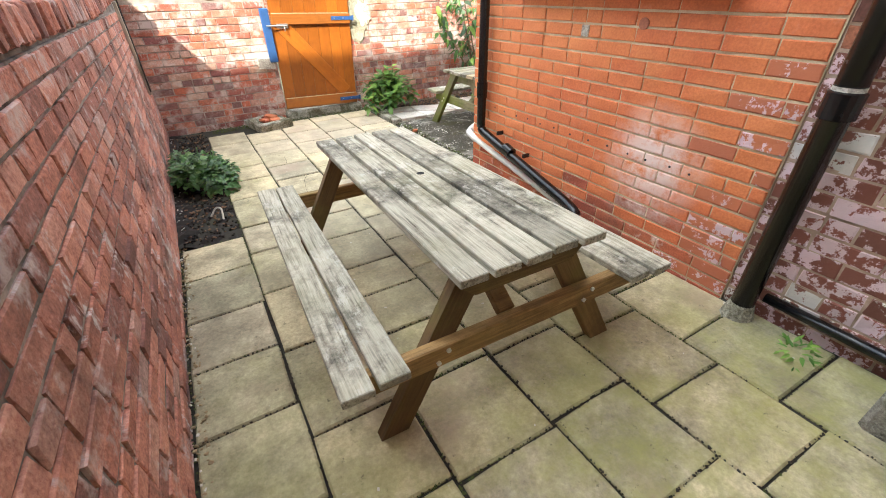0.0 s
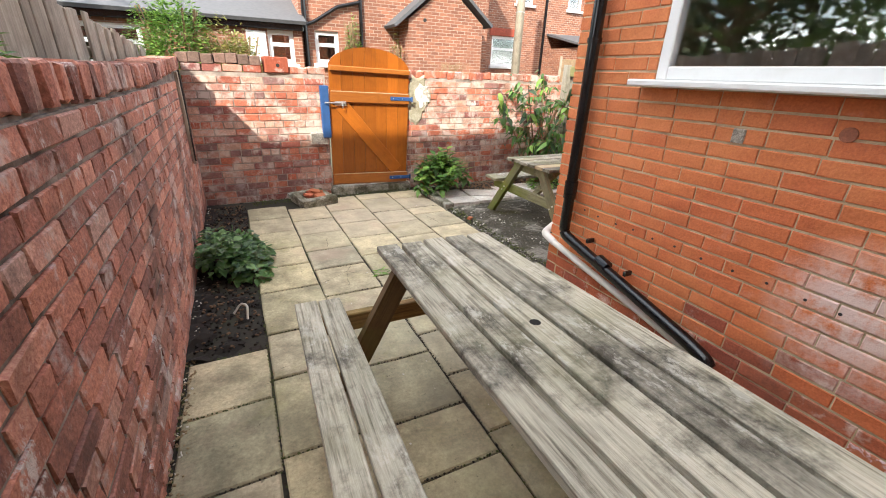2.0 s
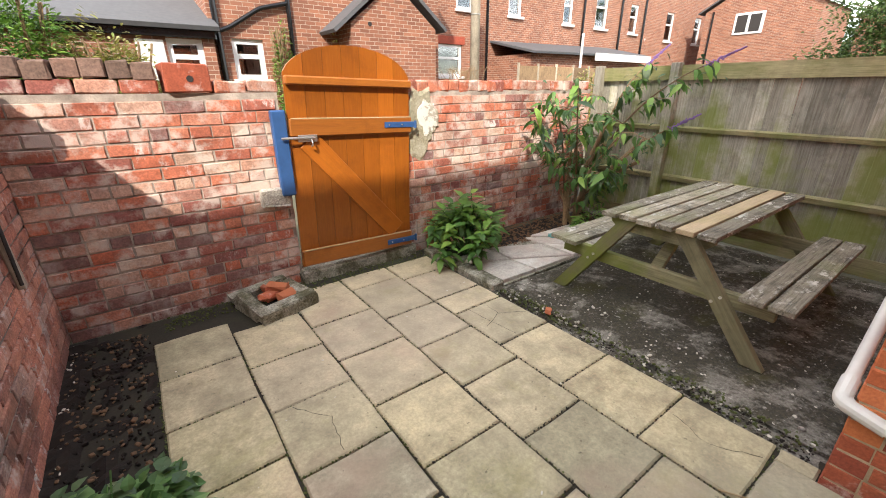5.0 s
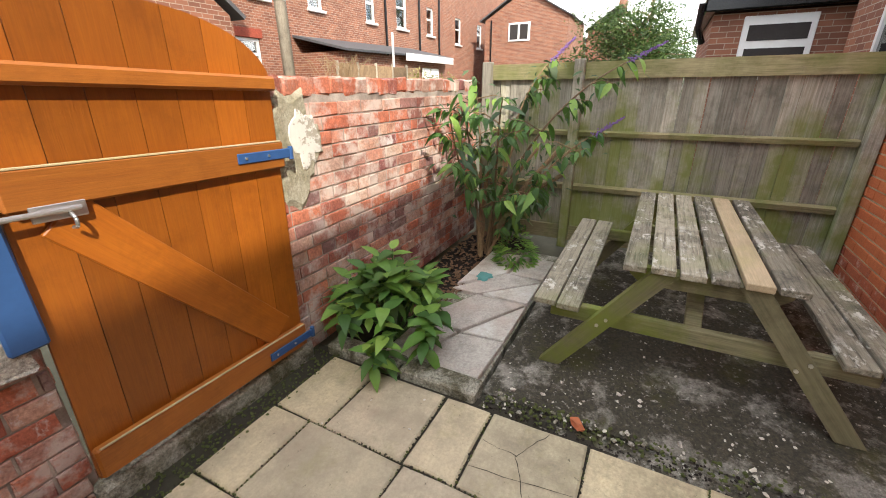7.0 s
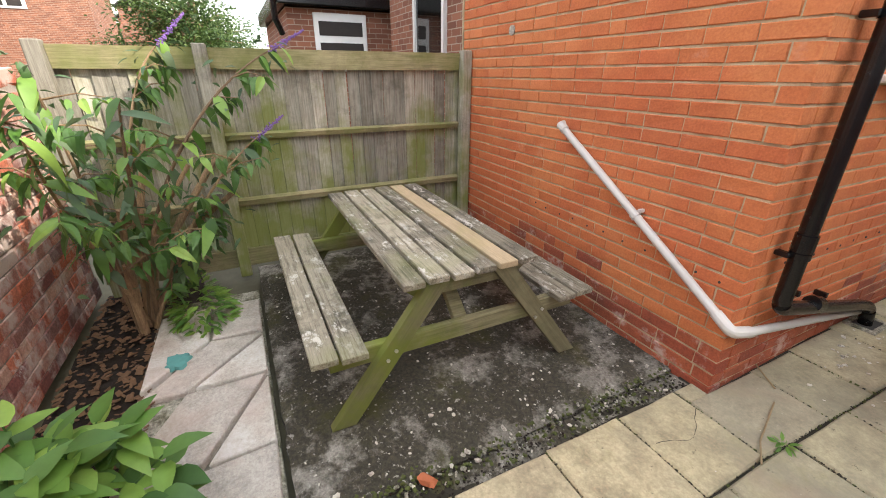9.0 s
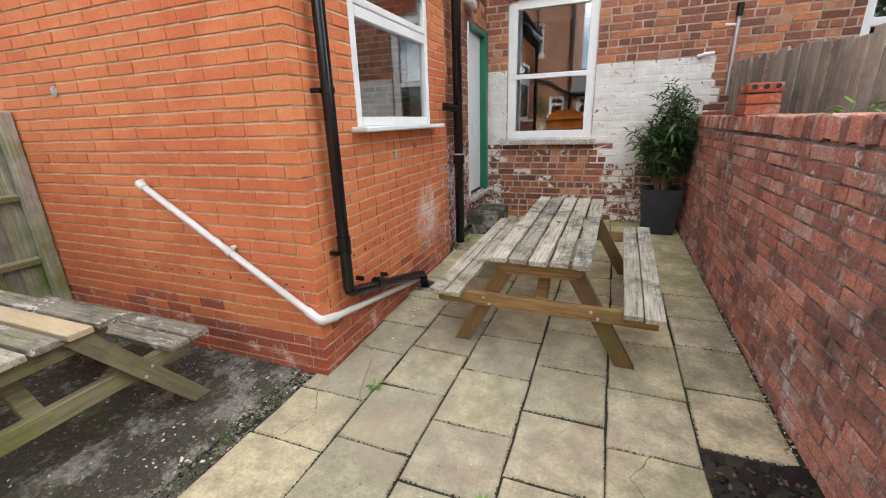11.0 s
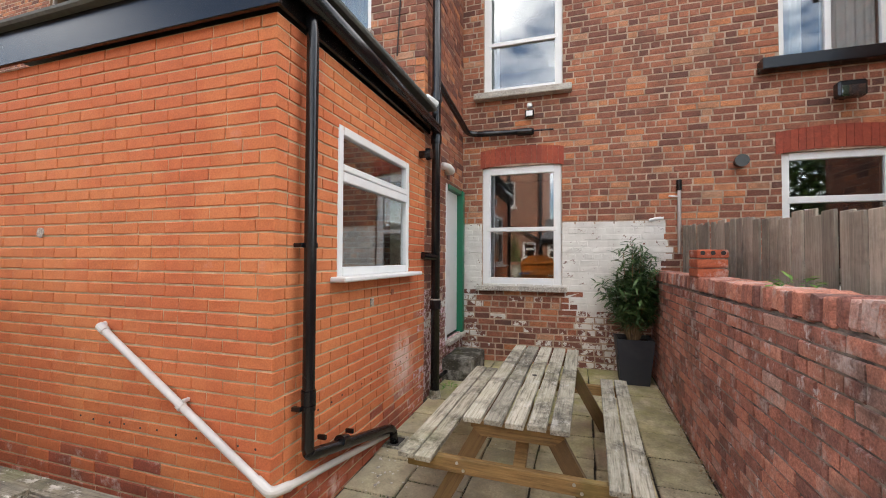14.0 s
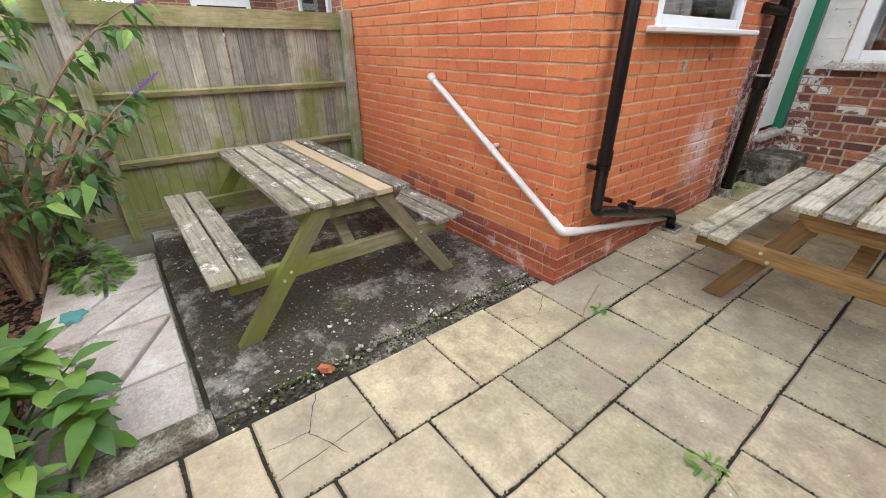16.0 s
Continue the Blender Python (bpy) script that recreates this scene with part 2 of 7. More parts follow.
def concrete_mat(name, pale, dark, moss=0.5, at=(0.43, 0.57), fine=0.8, vary=0.0, blush=None):
    n = Nodes(name, 0.92)
    c = n.mix(n.ramp(n.noise(4.2, 10, rough=0.8), [(at[0], 0.0), (at[1], 1.0)]), dark, pale)
    c = n.mix(fine, c, n.ramp(n.noise(70, 6, rough=0.75), [(0.34, 0.15), (0.66, 0.85)]), "OVERLAY")
    if vary:
        c = n.mix(vary, c, n.ramp(n.rand(), [(0.0, 0.30), (1.0, 0.70)]), "OVERLAY")
    if blush:
        c = n.mix(n.ramp(n.noise(3.0, 4), [(0.48, 0.0), (0.64, 0.5)]), c, blush)
    c = n.mix(n.math("MULTIPLY", n.ramp(n.noise(2.2, 7), [(0.52, 0.0), (0.7, 1.0)]), moss), c, (0.085, 0.085, 0.025))
    c = n.mix(n.ramp(n.noise(26, 5, rough=0.7), [(0.64, 0.0), (0.68, 0.45)]), c, (0.40, 0.38, 0.34))
    n.color(c)
    n.bump(n.math("ADD", n.noise(60, 6), n.noise(160, 3)), 0.8, 0.008)
    return n.mat


def pad_mat():
    """Old concrete under a table: grey where trodden, black-green where damp and in the table's painted shade, with
    pale lichen specks.
    """
    n = Nodes("mossy_concrete", 0.93)
    c = n.mix(n.ramp(n.noise(7, 8, rough=0.7), [(0.38, 0.0), (0.62, 1.0)]), (0.20, 0.185, 0.155), (0.36, 0.335, 0.29))
    c = n.mix(0.6, c, n.ramp(n.noise(85, 6, rough=0.75), [(0.34, 0.18), (0.66, 0.82)]), "OVERLAY")
    # Moss mask, thickened under the table to put its shade into the colour.
    dark_blotch = n.math("ADD", n.noise(3.4, 10, rough=0.74), n.math("MULTIPLY", n.spot((1.05, 1.35, 0.0), 1.5), 0.05))
    c = n.mix(n.ramp(dark_blotch, [(0.43, 0.0), (0.53, 0.93)]), c, n.mix(n.ramp(n.noise(48, 6, rough=0.75), [(0.42, 0.0), (0.68, 1.0)]), (0.020, 0.017, 0.009), (0.078, 0.066, 0.038)))
    c = n.mix(n.ramp(n.noise(2.0, 8, rough=0.7), [(0.53, 0.0), (0.63, 0.8)]), c, (0.062, 0.060, 0.014))
    c = n.mix(n.math("MULTIPLY", n.ramp(n.noise(38, 5, rough=0.7), [(0.60, 0.0), (0.64, 0.8)]), n.ramp(n.noise(2.7, 4), [(0.38, 0.0), (0.54, 1.0)])), c, (0.46, 0.44, 0.39))
    n.color(c)
    n.bump(n.math("ADD", n.noise(60, 6), n.noise(160, 3)), 0.9, 0.008)
    return n.mat


def glass_mat(name="window_glass", tint=(0.9, 0.95, 0.95)):
    n = Nodes(name, 0.02)
    n.color(tint)
    n.set("Transmission Weight", 1.0)
    n.set("IOR", 2.15)
    return n.mat


M_EXT = brick_mat("orange_brick", [(0.0, (0.59, 0.172, 0.060)), (0.35, (0.64, 0.208, 0.074)), (0.8, (0.69, 0.235, 0.086)), (1.0, (0.61, 0.185, 0.066))], 0.10, 0.22, (0.74, 0.56, 0.50), mottle=0.24, zone=(0.55, 0.135, 0.050), stain=((0.0, -1.74, 0.66), 0.34))
M_EXT_LOW = brick_mat("dark_red_brick", [(0.0, (0.33, 0.075, 0.040)), (0.5, (0.41, 0.100, 0.046)), (1.0, (0.47, 0.125, 0.055))], 0.45, 0.7, (0.70, 0.56, 0.50), mottle=0.35, bloom_at=(0.55, 0.66), stain=((0.0, -1.74, 0.62), 0.40))
M_EXT_MORTAR = mortar_mat("buff_mortar", (0.60, 0.49, 0.32), (0.38, 0.28, 0.17))
M_HOUSE = brick_mat("old_brown_brick", [(0.0, (0.15, 0.055, 0.038)), (0.2, (0.23, 0.083, 0.050)), (0.55, (0.33, 0.115, 0.063)), (0.80, (0.41, 0.150, 0.078)), (0.90, (0.54, 0.195, 0.075)), (1.0, (0.45, 0.24, 0.145))], 0.55, 0.22, (0.62, 0.44, 0.36), bloom_at=(0.59, 0.70))
M_HOUSE_MORTAR = mortar_mat("sooty_mortar", (0.51, 0.375, 0.275), (0.26, 0.175, 0.12))
M_YARD = brick_mat("weathered_red_brick", [(0.0, (0.26, 0.115, 0.092)), (0.3, (0.46, 0.185, 0.130)), (0.65, (0.56, 0.235, 0.160)), (0.85, (0.62, 0.290, 0.205)), (1.0, (0.48, 0.31, 0.26))], 0.95, 0.7, (0.62, 0.54, 0.50), bloom_at=(0.55, 0.66), bump=0.9, chalk=1.0, mottle=0.6)
M_YARD_MORTAR = mortar_mat("dark_lime_mortar", (0.36, 0.31, 0.26), (0.045, 0.037, 0.033))
M_GATEWALL = brick_mat("limed_red_brick", [(0.0, (0.24, 0.085, 0.075)), (0.25, (0.46, 0.13, 0.07)), (0.55, (0.52, 0.18, 0.105)), (0.8, (0.54, 0.34, 0.26)), (1.0, (0.34, 0.11, 0.08))], 0.5, 0.8, (0.60, 0.50, 0.44), bloom_at=(0.48, 0.60), chalk=0.9)
M_GATE_MORTAR = mortar_mat("pale_lime_mortar", (0.48, 0.41, 0.35), (0.19, 0.155, 0.13))
M_LIMED = brick_mat("lime_coated_brick", [(0.0, (0.50, 0.27, 0.19)), (0.5, (0.55, 0.36, 0.27)), (1.0, (0.50, 0.24, 0.16))], 0.5, 0.7, (0.62, 0.53, 0.46), bloom_at=(0.46, 0.58))
M_PURPLE_BRICK = brick_mat("purple_tone_and_shade_brick", [(0.0, (0.20, 0.105, 0.095)), (1.0, (0.30, 0.14, 0.115))], 0.4, 0.7, (0.50, 0.42, 0.39), bloom_at=(0.50, 0.64))
M_COPE = brick_mat("sooty_coping_brick", [(0.0, (0.13, 0.085, 0.065)), (0.6, (0.21, 0.13, 0.10)), (1.0, (0.27, 0.15, 0.11))], 0.5, 0.3, (0.36, 0.30, 0.25))
M_RED_ARCH = brick_mat("red_painted_arch", [(0.0, (0.30, 0.055, 0.03)), (1.0, (0.38, 0.08, 0.04))], 0.25, 0.05)
M_WHITEWASH = paint_mat("flaking_whitewash", (0.74, 0.71, 0.65), (0.25, 0.12, 0.09), 0.67, 16)
M_WHITEWORN = paint_mat("worn_whitewash", (0.70, 0.66, 0.60), (0.22, 0.09, 0.06), 0.53, 8)
M_PINK = paint_mat("flaking_pink_paint", (0.68, 0.47, 0.50), (0.52, 0.165, 0.07), 0.49, 8, under_dark=(0.40, 0.12, 0.06))
M_PINK_OLD = paint_mat("old_pink_paint", (0.70, 0.50, 0.52), (0.26, 0.085, 0.055), 0.53, 12)
M_RENDER = paint_mat("flaking_white_render", (0.74, 0.71, 0.64), (0.40, 0.36, 0.29), 0.56, 11, under_dark=(0.28, 0.25, 0.19))
M_CEMENT = concrete_mat("dirty_cement", (0.50, 0.46, 0.36), (0.30, 0.27, 0.18), 0.4, (0.38, 0.62), 0.4)
M_BLACK_PIPE = plain_mat("black_gloss_paint", (0.006, 0.006, 0.007), 0.24, 0, 0.1, 20, 0.05, (0.010, 0.010, 0.010))
M_WHITE_PVC = plain_mat("white_pvc", (0.80, 0.80, 0.78), 0.35, 0, 0.05, 20, 0.02, (0.66, 0.64, 0.60))
M_WASTE = plain_mat("grubby_white_pipe", (0.66, 0.63, 0.58), 0.45, 0, 0.15, 20, 0.05, (0.45, 0.42, 0.38))
M_STONE = concrete_mat("sill_stone", (0.56, 0.52, 0.45), (0.38, 0.34, 0.29), 0.12)
M_FLAG = flag_mat()
M_JOINT = plain_mat("dirt_joint", (0.032, 0.027, 0.018), 0.95, 0, 0.5, 60, 0.5, (0.05, 0.055, 0.02))
M_SOIL = plain_mat("dark_soil", (0.014, 0.009, 0.006), 0.95, 0, 0.6, 40, 1.0, (0.03, 0.02, 0.013))
M_CONCRETE = pad_mat()
M_PALE_SLAB = concrete_mat("pale_slab", (0.60, 0.56, 0.50), (0.38, 0.335, 0.28), 0.25, (0.34, 0.56), 0.3, vary=0.6, blush=(0.52, 0.40, 0.34))
M_KERB = concrete_mat("lichened_kerb", (0.40, 0.38, 0.31), (0.11, 0.10, 0.06), 0.5)
M_TABLE = wood_mat("silvered_timber", (0.40, 0.365, 0.285), (0.070, 0.058, 0.036), "y", 0.35, knots=0.9, contrast=1.0, fleck=0.5, moss=(0.15, 0.15, 0.055))
M_TABLE_LEG = wood_mat("brown_treated_timber", (0.26, 0.155, 0.055), (0.11, 0.060, 0.022), "x", 0.55, moss=(0.13, 0.115, 0.025))
M_TABLE_B = wood_mat("lichened_timber", (0.30, 0.265, 0.195), (0.055, 0.045, 0.028), "y", 0.35, knots=0.8, contrast=1.0, fleck=1.0)
M_TABLE_B_LEG = wood_mat("green_stained_timber", (0.27, 0.24, 0.135), (0.10, 0.09, 0.045), "x", 0.85, green_at=(0.44, 0.62), moss=(0.15, 0.18, 0.02), contrast=0.6)
M_TABLE_LEG_V = wood_mat("brown_treated_leg", (0.25, 0.15, 0.055), (0.10, 0.056, 0.022), "z", 0.6, moss=(0.13, 0.12, 0.025), contrast=0.3)
M_TABLE_B_LEG_V = wood_mat("green_stained_leg", (0.25, 0.22, 0.125), (0.12, 0.105, 0.055), "z", 0.85, green_at=(0.44, 0.62), moss=(0.15, 0.18, 0.02), contrast=0.3)
M_TEAL = plain_mat("teal_paint", (0.10, 0.30, 0.28), 0.7)
M_NEW_BOARD = wood_mat("pale_new_pine", (0.60, 0.49, 0.32), (0.47, 0.36, 0.21), "y", 0.3, knots=0.15, moss=(0.34, 0.33, 0.08), contrast=0.4)
M_GATE = wood_mat("orange_stained_timber", (0.42, 0.132, 0.012), (0.31, 0.085, 0.009), "z", 0.0, 0.40, 0.45, contrast=0.22)
M_GATE_RAIL = wood_mat("orange_stained_rail", (0.43, 0.150, 0.022), (0.31, 0.095, 0.014), "x", 0.0, 0.45, 0.40, contrast=0.35)
M_BLUE = plain_mat("blue_paint", (0.03, 0.09, 0.24), 0.45, 0, 0.2, 25, 0.1, (0.02, 0.05, 0.14))
M_STEEL = plain_mat("galvanised_steel", (0.55, 0.55, 0.54), 0.4, 0.9, 0.2, 40, 0.1)
M_BOLT = plain_mat("zinc_bolt", (0.62, 0.60, 0.55), 0.35, 0.9, 0.1)
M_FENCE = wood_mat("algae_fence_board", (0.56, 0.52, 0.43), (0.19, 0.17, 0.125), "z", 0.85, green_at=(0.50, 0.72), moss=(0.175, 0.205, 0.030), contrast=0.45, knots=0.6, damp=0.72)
M_FENCE_RAIL = wood_mat("algae_fence_rail", (0.36, 0.31, 0.17), (0.20, 0.18, 0.09), "y", 0.7, green_at=(0.42, 0.62))
M_GREY_FENCE = wood_mat("grey_weathered_board", (0.42, 0.37, 0.30), (0.22, 0.185, 0.145), "z", 0.08, contrast=0.6)
M_ROOF_FELT = plain_mat("grey_roof_felt", (0.12, 0.125, 0.115), 0.9, 0, 0.4, 30, 0.4, (0.16, 0.16, 0.10))
M_SLATE = plain_mat("roof_slate", (0.09, 0.09, 0.095), 0.7, 0, 0.3, 12, 0.2)
M_GLASS = glass_mat()
M_BLACK = plain_mat("hole_shade_black", (0.003, 0.003, 0.003), 0.95)
M_LEAF_POT = leaf_mat("narrow_dark_leaf", [(0.0, (0.035, 0.08, 0.024)), (0.6, (0.07, 0.145, 0.045)), (1.0, (0.16, 0.24, 0.09))], 0.32)
# Near-black: stands in for shade in rooms and holes, also plain dark parts.
M_DARK = plain_mat("plain_dark_and_room_shade", (0.035, 0.03, 0.028), 0.9)
M_CURTAIN = plain_mat("grey_curtain", (0.58, 0.59, 0.58), 0.9, 0, 0.1, 30, 0.1)
M_GREEN_FRAME = plain_mat("green_gloss_paint", (0.01, 0.14, 0.07), 0.35, 0, 0.1)
M_DOOR_WHITE = plain_mat("white_door_paint", (0.74, 0.74, 0.72), 0.4, 0, 0.05)
M_POT = plain_mat("charcoal_planter", (0.022, 0.026, 0.034), 0.5, 0, 0.1, 60, 0.1, (0.06, 0.06, 0.065))
M_BARK = wood_mat("pale_stem_bark", (0.30, 0.20, 0.11), (0.15, 0.09, 0.05), "z")
M_LEAF_DARK = leaf_mat("dark_leaf", [(0.0, (0.05, 0.12, 0.028)), (0.5, (0.08, 0.18, 0.04)), (1.0, (0.13, 0.25, 0.06))])
M_LEAF_BED = leaf_mat("bed_leaf", [(0.0, (0.06, 0.14, 0.035)), (0.6, (0.12, 0.24, 0.065)), (1.0, (0.22, 0.34, 0.12))])
M_LEAF_BRIGHT = leaf_mat("bright_leaf", [(0.0, (0.07, 0.17, 0.028)), (0.5, (0.15, 0.29, 0.05)), (1.0, (0.27, 0.42, 0.08))])
M_LEAF_GREY = leaf_mat("grey_green_leaf", [(0.0, (0.05, 0.10, 0.045)), (0.6, (0.09, 0.16, 0.065)), (1.0, (0.15, 0.21, 0.10))])
M_LEAF_YELLOW = leaf_mat("yellow_green_leaf", [(0.0, (0.14, 0.20, 0.04)), (0.5, (0.30, 0.30, 0.07)), (1.0, (0.42, 0.36, 0.14))])
M_LEAF_TREE = leaf_mat("tree_leaf", [(0.0, (0.035, 0.075, 0.018)), (0.5, (0.07, 0.125, 0.03)), (1.0, (0.13, 0.19, 0.05))])
M_PURPLE = plain_mat("purple_blossom", (0.22, 0.12, 0.36), 0.7)
M_FAR_BRICK = brick_mat("sunlit_far_brick", [(0.0, (0.26, 0.085, 0.045)), (0.5, (0.40, 0.15, 0.075)), (1.0, (0.48, 0.20, 0.10))], 0.3, 0.12)
M_FAR_WHITE = plain_mat("white_render", (0.72, 0.70, 0.67), 0.7)
M_POLE = wood_mat("pole_timber", (0.44, 0.38, 0.29), (0.26, 0.22, 0.17), "z")
M_GRASS = plain_mat("rough_ground", (0.10, 0.095, 0.06), 0.95, 0, 0.5, 8, 0.8)
M_TERRA = plain_mat("terracotta_shard", (0.45, 0.14, 0.06), 0.85)
M_LITTER = plain_mat("pale_litter", (0.62, 0.58, 0.50), 0.9)
M_DEAD = plain_mat("dead_stalk", (0.30, 0.22, 0.12), 0.9)
M_BROWN_LEAF = plain_mat("brown_dead_leaf", (0.15, 0.085, 0.045), 0.9, 0, 0.4, 40, 0.2, (0.07, 0.045, 0.028))
M_MOSS = plain_mat("joint_moss", (0.075, 0.090, 0.022), 0.95, 0, 0.5, 90, 0.6, (0.035, 0.032, 0.016))

# ---- building tools ----
class Geo:
    """Vertices and faces gathered for one mesh."""

    def __init__(self):
        self.v, self.f = [], []

    def add(self, verts, faces, m=None):
        k = len(self.v)
        self.v += [tuple(m @ Vector(p)) for p in verts] if m else [tuple(p) for p in verts]
        self.f += [tuple(i + k for i in f) for f in faces]
        return self

    def box(self, c, size, bevel=0.0, m=None):
        """A box, its edges chamfered by bevel."""
        hx, hy, hz = (s / 2 for s in size)
        cx, cy, cz = c
        if bevel <= 0:
            v = [(cx + sx * hx, cy + sy * hy, cz + sz * hz) for sx in (-1, 1) for sy in (-1, 1) for sz in (-1, 1)]
            return self.add(v, [(0, 1, 3, 2), (4, 6, 7, 5), (0, 4, 5, 1), (2, 3, 7, 6), (0, 2, 6, 4), (1, 5, 7, 3)], m)
        b = min(bevel, hx * 0.9, hy * 0.9, hz * 0.9)
        v, idx = [], {}
        for sx in (-1, 1):
            for sy in (-1, 1):
                for sz in (-1, 1):
                    for a in range(3):
                        h = [hx - b, hy - b, hz - b]
                        h[a] += b
                        idx[sx, sy, sz, a] = len(v)
                        v.append((cx + sx * h[0], cy + sy * h[1], cz + sz * h[2]))
        f = []
        for a in range(3):
            p, q = (a + 1) % 3, (a + 2) % 3
            for s in (-1, 1):
                loop = []
                for sp, sq in ((-1, -1), (1, -1), (1, 1), (-1, 1)):
                    k = [0, 0, 0]
                    k[a], k[p], k[q] = s, sp, sq
                    loop.append(idx[k[0], k[1], k[2], a])
                f.append(tuple(loop if s > 0 else loop[::-1]))
            for sp in (-1, 1):
                for sq in (-1, 1):
                    loop = []
                    for s, side in ((-1, p), (1, p), (1, q), (-1, q)):
                        k = [0, 0, 0]
                        k[a], k[p], k[q] = s, sp, sq
                        loop.append(idx[k[0], k[1], k[2], side])
                    f.append(tuple(loop if sp * sq > 0 else loop[::-1]))
        for sx in (-1, 1):
            for sy in (-1, 1):
                for sz in (-1, 1):
                    loop = [idx[sx, sy, sz, a] for a in range(3)]
                    f.append(tuple(loop if sx * sy * sz > 0 else loop[::-1]))
        return self.add(v, f, m)

    def tube(self, pts, r, n=12, ends=True):
        """A round tube along points; r is one radius or one a point."""
        pts = [Vector(p) for p in pts]
        rs = r if isinstance(r, (list, tuple)) else [r] * len(pts)
        rings = []
        for i, p in enumerate(pts):
            d = (pts[min(i + 1, len(pts) - 1)] - pts[max(i - 1, 0)]).normalized()
            up = Vector((0, 0, 1)) if abs(d.z) < 0.9 else Vector((1, 0, 0))
            a = d.cross(up).normalized()
            b = d.cross(a)
            rings.append([p + (a * math.cos(t) + b * math.sin(t)) * rs[i] for t in (2 * math.pi * j / n for j in range(n))])
        v = [q for ring in rings for q in ring]
        f = [(i * n + j, (i + 1) * n + j, (i + 1) * n + (j + 1) % n, i * n + (j + 1) % n) for i in range(len(pts) - 1) for j in range(n)]
        if ends:
            f += [tuple(range(n)), tuple(range(len(v) - 1, len(v) - n - 1, -1))]
        return self.add(v, f)

    def prism(self, outline, y0, y1):
        """A plate from an outline in x and z, between two y."""
        n = len(outline)
        v = [(x, y0, z) for x, z in outline] + [(x, y1, z) for x, z in outline]
        f = [tuple(range(n)), tuple(range(2 * n - 1, n - 1, -1))] + [(i, i + n, (i + 1) % n + n, (i + 1) % n) for i in range(n)]
        return self.add(v, f)

    def mesh(self, name, mat, smooth=False):
        me = bpy.data.meshes.new(name)
        me.from_pydata(self.v, [], self.f)
        bm = bmesh.new()
        bm.from_mesh(me)
        bmesh.ops.recalc_face_normals(bm, faces=bm.faces)
        bm.to_mesh(me)
        bm.free()
        if mat:
            me.materials.append(mat)
        if smooth:
            me.shade_smooth()
        return me


def bend(pts, r, steps=5):
    """A path of points with its corners rounded by r."""
    pts = [Vector(p) for p in pts]
    out = [pts[0]]
    for a, b, c in zip(pts, pts[1:], pts[2:]):
        p, q = b + (a - b).normalized() * r, b + (c - b).normalized() * r
        for i in range(steps + 1):
            t = i / steps
            out.append(p * (1 - t) ** 2 + b * 2 * t * (1 - t) + q * t * t)
    return out + [pts[-1]]


def thing(name, label, category, at=(0, 0, 0), turn=(0, 0, 0), group="", kind=""):
    ob = new(name)
    ob.empty_display_size = 0.1
    ob.matrix_world = pose(*at, *turn)
    return tagged(ob, label, category, group, kind)


def part(name, geo, mat, parent, label="", smooth=False, at=None):
    """One mesh under a thing or a part, in its parent's coordinates."""
    ob = new(name, geo.mesh(name, mat, smooth) if isinstance(geo, Geo) else geo)
    ob.parent = parent
    if at is not None:
        ob.matrix_basis = at
    return tagged(ob, label)


def solid(name, geo, mat, label, category, kind="", group="", smooth=False, at=None):
    """A thing of one mesh."""
    ob = new(name, geo.mesh(name, mat, smooth))
    if at is not None:
        ob.matrix_world = at
    return tagged(ob, label, category, group, kind)


def ground_z(y):
    return 0.045 * max(0.0, -y)


BRICK_CACHE = {}


def brick_verts(u0, u1, z0, z1, face, back, b):
    return [(u0, back, z0), (u1, back, z0), (u1, back, z1), (u0, back, z1),
            (u0, face + b, z0), (u1, face + b, z0), (u1, face + b, z1), (u0, face + b, z1),
            (u0 + b, face, z0 + b), (u1 - b, face, z0 + b), (u1 - b, face, z1 - b), (u0 + b, face, z1 - b)]


BRICK_FACES = [(0, 1, 5, 4), (1, 2, 6, 5), (2, 3, 7, 6), (3, 0, 4, 7), (4, 5, 9, 8), (5, 6, 10, 9), (6, 7, 11, 10), (7, 4, 8, 11), (8, 9, 10, 11)]


def brick_mesh(length, height, mat, variant, worn):
    """A brick's outer face and sides, with uneven worn corners."""
    key = (round(length, 3), round(height, 3), mat.name, variant)
    if key not in BRICK_CACHE:
        rng = random.Random(variant * 977 + int(length * 1000))
        v = [(x + rng.uniform(-worn, worn), y + (rng.uniform(-worn, worn * 1.5) if i > 3 else 0), z + rng.uniform(-worn, worn))
             for i, (x, y, z) in enumerate(brick_verts(-length / 2, length / 2, -height / 2, height / 2, 0.0, 0.03, 0.004))]
        g = Geo().add(v, BRICK_FACES)
        BRICK_CACHE[key] = g.mesh("brick", mat)
    return BRICK_CACHE[key]


